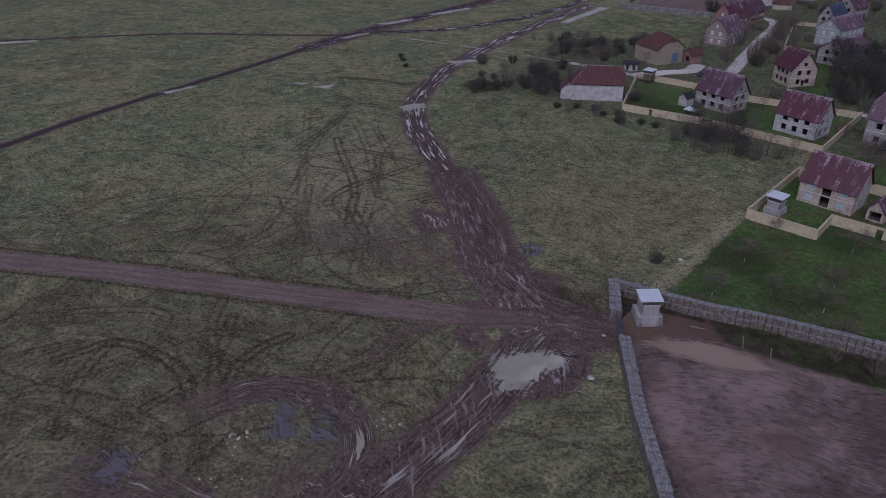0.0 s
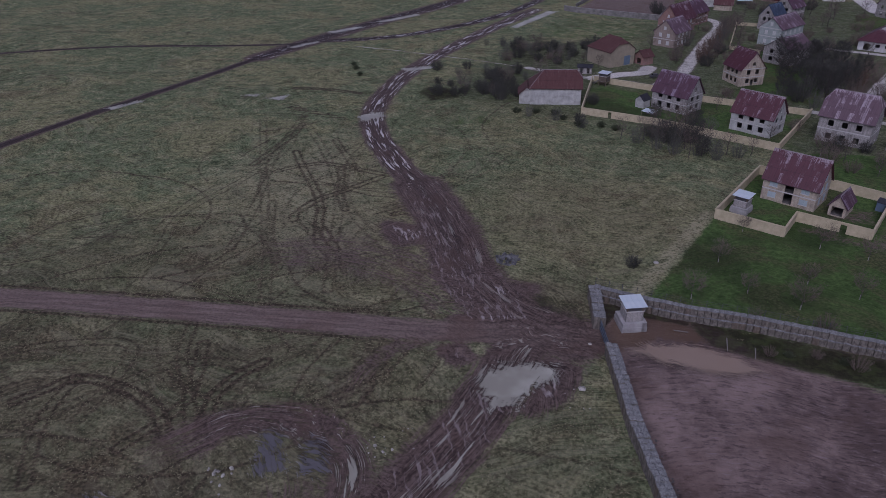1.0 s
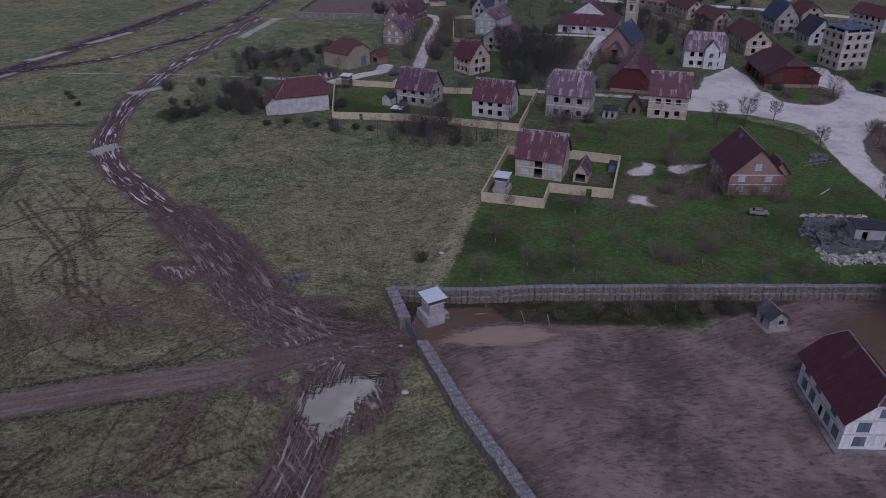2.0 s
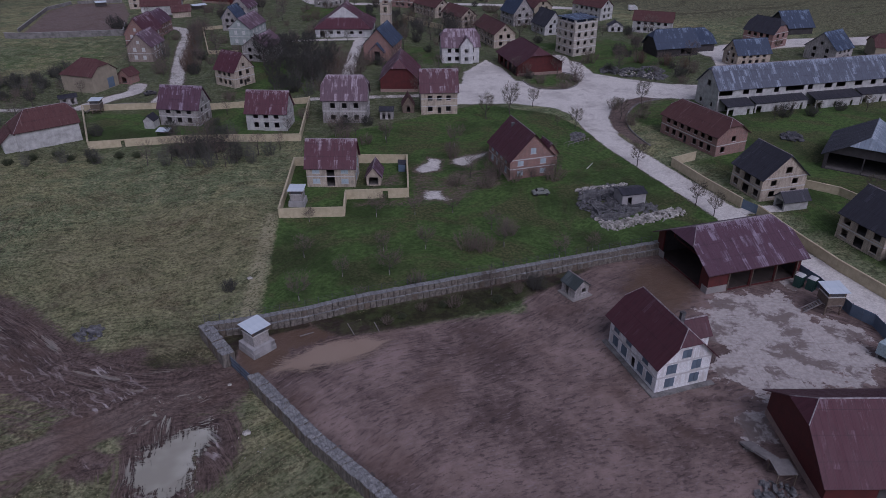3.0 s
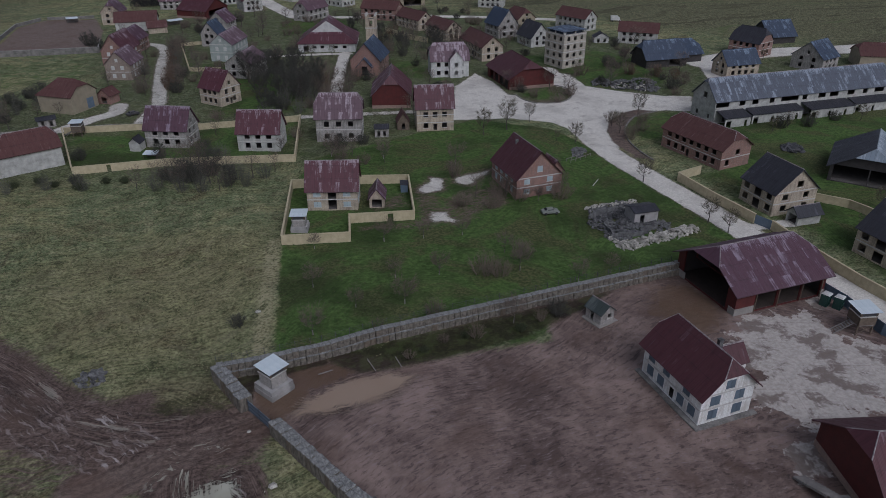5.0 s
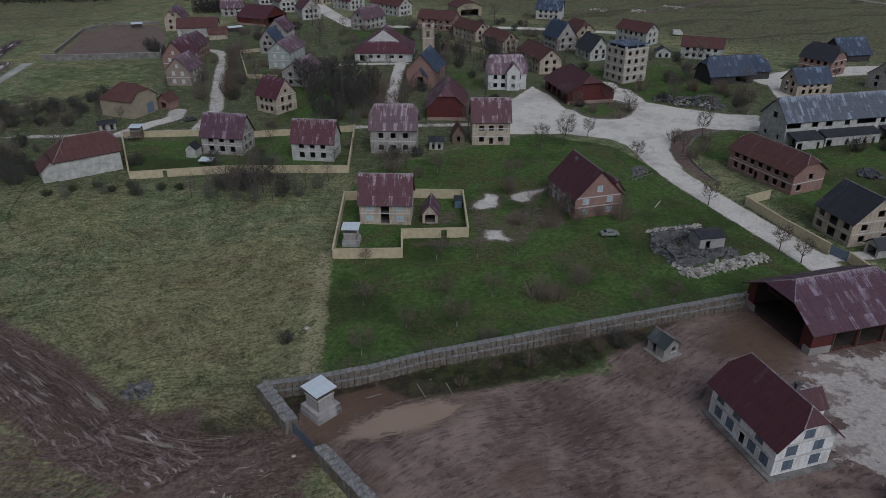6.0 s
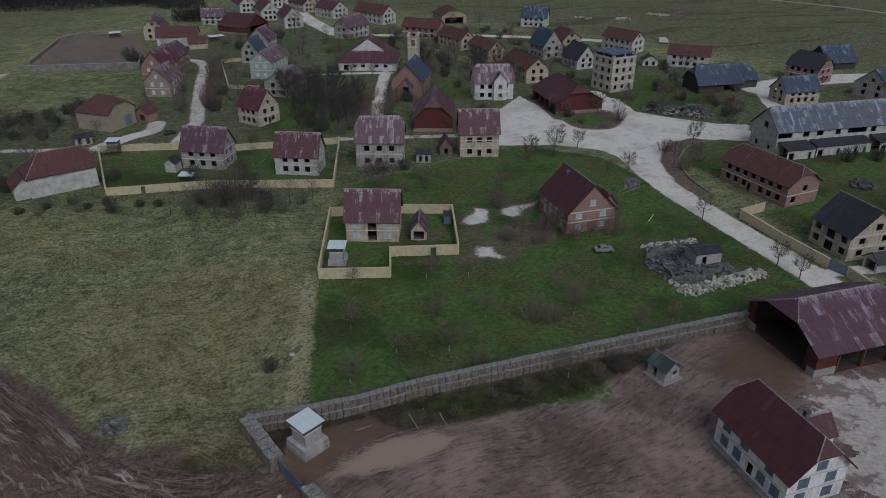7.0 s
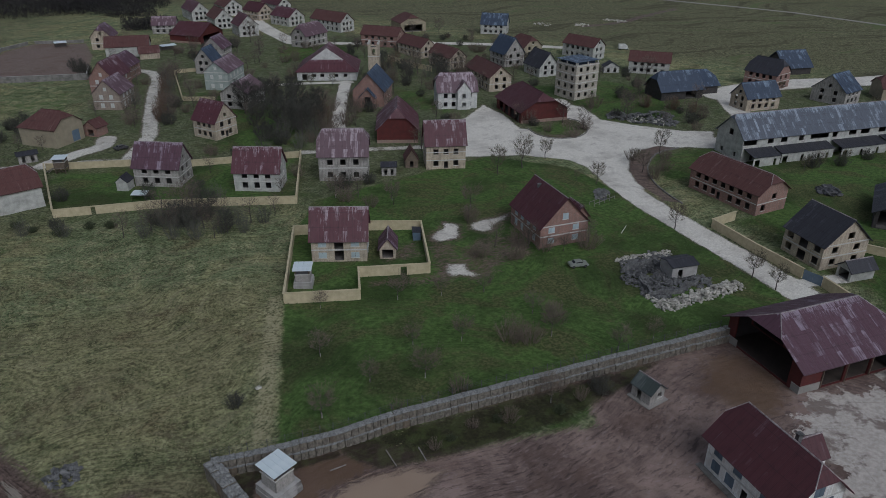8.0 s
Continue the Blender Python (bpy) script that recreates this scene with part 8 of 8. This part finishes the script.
plant(DARK, [(-92, 226, 1.1), (-95, 231, 1.0), (-88, 229, 0.9), (-97, 224, 0.8), (-126, 246, 0.8), (-116, 252, 0.8), (-101, 246, 0.9), (-96, 253, 0.9), (-112, 228, 0.6), (-118, 230, 0.6), (-104, 222, 0.6)], "dark scrub round the hollow")
plant(RUSSET, [(-41, 286), (-36.5, 282, 0.9), (-35, 296), (-34.8, 308, 1.1), (-34, 320), (-33.5, 331, 0.9), (-33.5, 345), (-34, 358), (20, 284, 1.1), (19, 272), (26.5, 282, 0.9), (33, 300), (60, 345, 0.9), (66, 352), (73, 366), (140, 256, 0.8), (148, 250, 0.8), (152, 244, 0.8)], "russet hedges")
plant(BROWN, [(1.1, 107.7, 0.5), (8, 110, 0.5), (14, 109.5, 0.6), (27, 110.5, 0.5)], "brown scrub at the wall's foot")
plant(TALL, [(-38, 200, 0.85), (-33.5, 196, 0.95), (-30, 202, 1.0), (-26, 197, 0.95), (-21, 200, 0.8), (-15, 197, 0.75), (-35, 206, 0.9), (-28, 208, 0.9), (-44, 198, 0.6), (-9, 199, 0.6), (-24, 191, 0.6), (-5, 213, 0.6)], "bare trees before the long wall")
plant(HAZE, [(-39, 197, 0.8), (-33, 194, 0.9), (-28, 192, 0.8), (-22, 193, 0.8), (-17, 192, 0.7), (-35, 201, 0.9), (-29, 198, 1.0), (-19, 197, 0.9), (-12, 196, 0.7), (-31, 205, 1.0), (-27, 212, 0.8), (-22, 214, 0.8), (-75, 207, 0.6), (-66, 206.5, 0.6), (-57, 203, 0.6), (-89.5, 220, 0.50), (-94, 224, 0.62), (-99, 228, 0.62), (-104, 226, 0.56), (-110, 232, 0.62), (-90, 246, 0.62), (-98, 250, 0.62), (-108, 252, 0.62), (-84, 254, 0.50), (-116, 244, 0.56), (-100, 282, 0.68), (-92, 282, 0.68), (-84, 280, 0.68), (-76, 284, 1.0), (-72, 292, 1.0), (-108, 270, 0.62), (-112, 284, 0.68), (-96, 298, 0.62), (3, 262, 1.2), (6, 250, 0.9), (12, 258, 1.1), (9, 270, 1.2), (16, 218, 0.8), (-5, 250, 0.8), (77, 330, 1.2), (71, 338, 1.2), (84, 326, 1.1), (12, 224, 0.7), (62, 338, 1.1), (-33, 352, 1.0), (-31, 338, 1.0), (-33, 326, 0.9), (-44, 322, 0.9), (50, 330, 0.9), (48, 344, 1.0)], "tall thickets")
plant(GREENB, [(-51.7, 206), (-74, 211), (-64, 208), (-68, 212), (-47, 205), (-80, 209), (4, 108.5, 0.6), (12, 110, 0.7), (22, 108.5, 0.7), (-150, 228, 0.9), (-156, 235, 0.9), (-160, 240, 0.8), (-58, 204)], "low scrub")
# gardens between the houses, kept clear of walls and roads
spots = [(o.matrix_world.translation.x, o.matrix_world.translation.y) for o in scene.objects if o.parent is None and o.get("category") not in (None, "bush", "tree", "wall", "fence") and o.matrix_world.translation.length > 5]
scatter = {0: [], 1: [], 2: []}
for _ in range(1500):
    x, y = rt.uniform(-108, 170), rt.uniform(206, 440)
    i, j = int(np.searchsorted(gy, y)), int(np.searchsorted(gx, x))
    if area(VILLAGE, np.array([x]), np.array([y]))[0] < 3 or gravel[i, j] > 0.05 or (green[i, j] > 0.8 and rt.random() < 0.7) or any(math.hypot(x - a, y - b) < 10.5 for a, b in spots):
        continue
    k = rt.random()
    scatter[0 if k < 0.28 else (1 if k < 0.6 else 2)].append((x, y, rt.uniform(0.6, 1.1)))
plant(TALL, scatter[0][:85], "bare garden trees")
plant(BROWN, scatter[1][:85], "brown garden thickets")
plant(DARK, scatter[2][:60], "dark garden thickets")
for kinds in (ROADSIDE, TALL, ORCHARD, DENSE, RUSSET, HAZE, BROWN, DARK, GREENB):
    for k in kinds:
        for o in (*k.children_recursive, k):
            bpy.data.objects.remove(o)

# far wood and hedges: one tangle of twigs
rnd = np.random.default_rng(4)
vs, count = [], 0
for cx, cy, rx, ry, n, high in ((-130, 608, 70, 48, 16000, 12), (-220, 610, 80, 60, 9000, 12), (-66, 610, 40, 48, 9000, 11), (-10, 690, 60, 50, 6000, 11), (-42, 505, 14, 12, 2500, 6), (-52, 560, 16, 12, 1800, 6)):
    a, q = rnd.uniform(0, 6.283, n), np.sqrt(rnd.random(n))
    p = np.stack([cx + rx * q * np.cos(a), cy + ry * q * np.sin(a), high * rnd.random(n) ** 1.3 - 0.3], -1)
    d = rnd.normal(0, 1, (n, 3)) * (0.6, 0.6, 0.9) + (0, 0, 0.8)
    d *= (0.9 + 0.14 * high) / np.linalg.norm(d, axis=1)[:, None]
    s = np.cross(d, rnd.normal(0, 1, (n, 3)))
    s *= 0.2 / np.linalg.norm(s, axis=1)[:, None]
    vs.append(np.stack([p - s, p + s, p + d], 1).reshape(-1, 3))
vs = np.concatenate(vs)
tagged(mesh_object("far_wood", vs.tolist(), np.arange(len(vs)).reshape(-1, 3).tolist(), M["wood_dark"]), "leafless dark wood beyond the village", "wood", kind="stuff")


# ---- tussocks of dead and green grass ----
def field_at(F, x, y):
    i = np.clip(np.searchsorted(gy, y), 0, len(gy) - 1)
    j = np.clip(np.searchsorted(gx, x), 0, len(gx) - 1)
    return F[i, j]


def tussock_mat(name, a, b):
    n = Net(name)
    r = n.node("ShaderNodeNewGeometry").outputs["Random Per Island"]
    return n.done(n.mix(r, a, b), 0.9, spec=0.1)


def tussocks(name, label, n, x0, x1, y0, y1, keep, material, size, seed):
    g = np.random.default_rng(seed)
    x, y = g.uniform(x0, x1, n), g.uniform(y0, y1, n)
    ok = keep(x, y)
    x, y = x[ok], y[ok]
    n = len(x)
    out = []
    for k in range(3):
        a = g.uniform(0, 6.283, n)
        h = size * g.uniform(0.05, 0.5, n)
        w = size * g.uniform(0.25, 0.6, n)
        dx, dy = np.cos(a) * w, np.sin(a) * w
        lx, ly = g.normal(0, 1.0, n) * size, g.normal(0, 1.0, n) * size
        base = np.full(n, -0.06)
        out.append(np.stack([np.stack([x - dx, y - dy, base], -1), np.stack([x + dx, y + dy, base], -1), np.stack([x + lx, y + ly, h], -1)], 1))
    v = np.stack(out, 1).reshape(-1, 3)
    me = bpy.data.meshes.new(name)
    me.vertices.add(len(v))
    me.vertices.foreach_set("co", v.astype(np.float32).ravel())
    me.loops.add(len(v))
    me.loops.foreach_set("vertex_index", np.arange(len(v), dtype=np.int32))
    me.polygons.add(len(v) // 3)
    me.polygons.foreach_set("loop_start", np.arange(0, len(v), 3, dtype=np.int32))
    me.update(calc_edges=True)
    me.materials.append(material)
    return tagged(new(name, me), label, "grass", kind="stuff")


free = lambda x, y: (field_at(mud, x, y) < 0.3) & (field_at(gravel, x, y) < 0.2) & (field_at(wet, x, y) < 0.1) & (field_at(slabm, x, y) < 0.1)
patch = lambda x, y, s: np.sin(x * s + 2 * np.sin(y * s * 0.7)) + np.sin(y * s * 1.3 + np.sin(x * s * 0.9)) + np.random.default_rng(8).normal(0, 0.7, len(x))
tussocks("straw_grass", "pale dead grass tussocks over the pasture", 80000, -130, 0, 34, 205, lambda x, y: free(x, y) & (field_at(green, x, y) < 0.5) & (patch(x, y, 0.25) > -0.3), tussock_mat("straw_blades", (0.17, 0.16, 0.09), (0.3, 0.28, 0.17)), 0.16, 31)
tussocks("dark_grass", "dark low weeds between the dead grass", 16000, -130, 0, 34, 205, lambda x, y: free(x, y) & (patch(x + 40, y, 0.16) > 0.5), tussock_mat("weed_blades", (0.055, 0.06, 0.03), (0.1, 0.1, 0.055)), 0.2, 32)
tussocks("lawn_grass", "fresh green grass with pale tufts on the lawn", 6000, -20, 84, 112, 225, lambda x, y: free(x, y) & (field_at(green, x, y) > 0.6), tussock_mat("lawn_blades", (0.05, 0.085, 0.022), (0.09, 0.13, 0.045)), 0.2, 33)
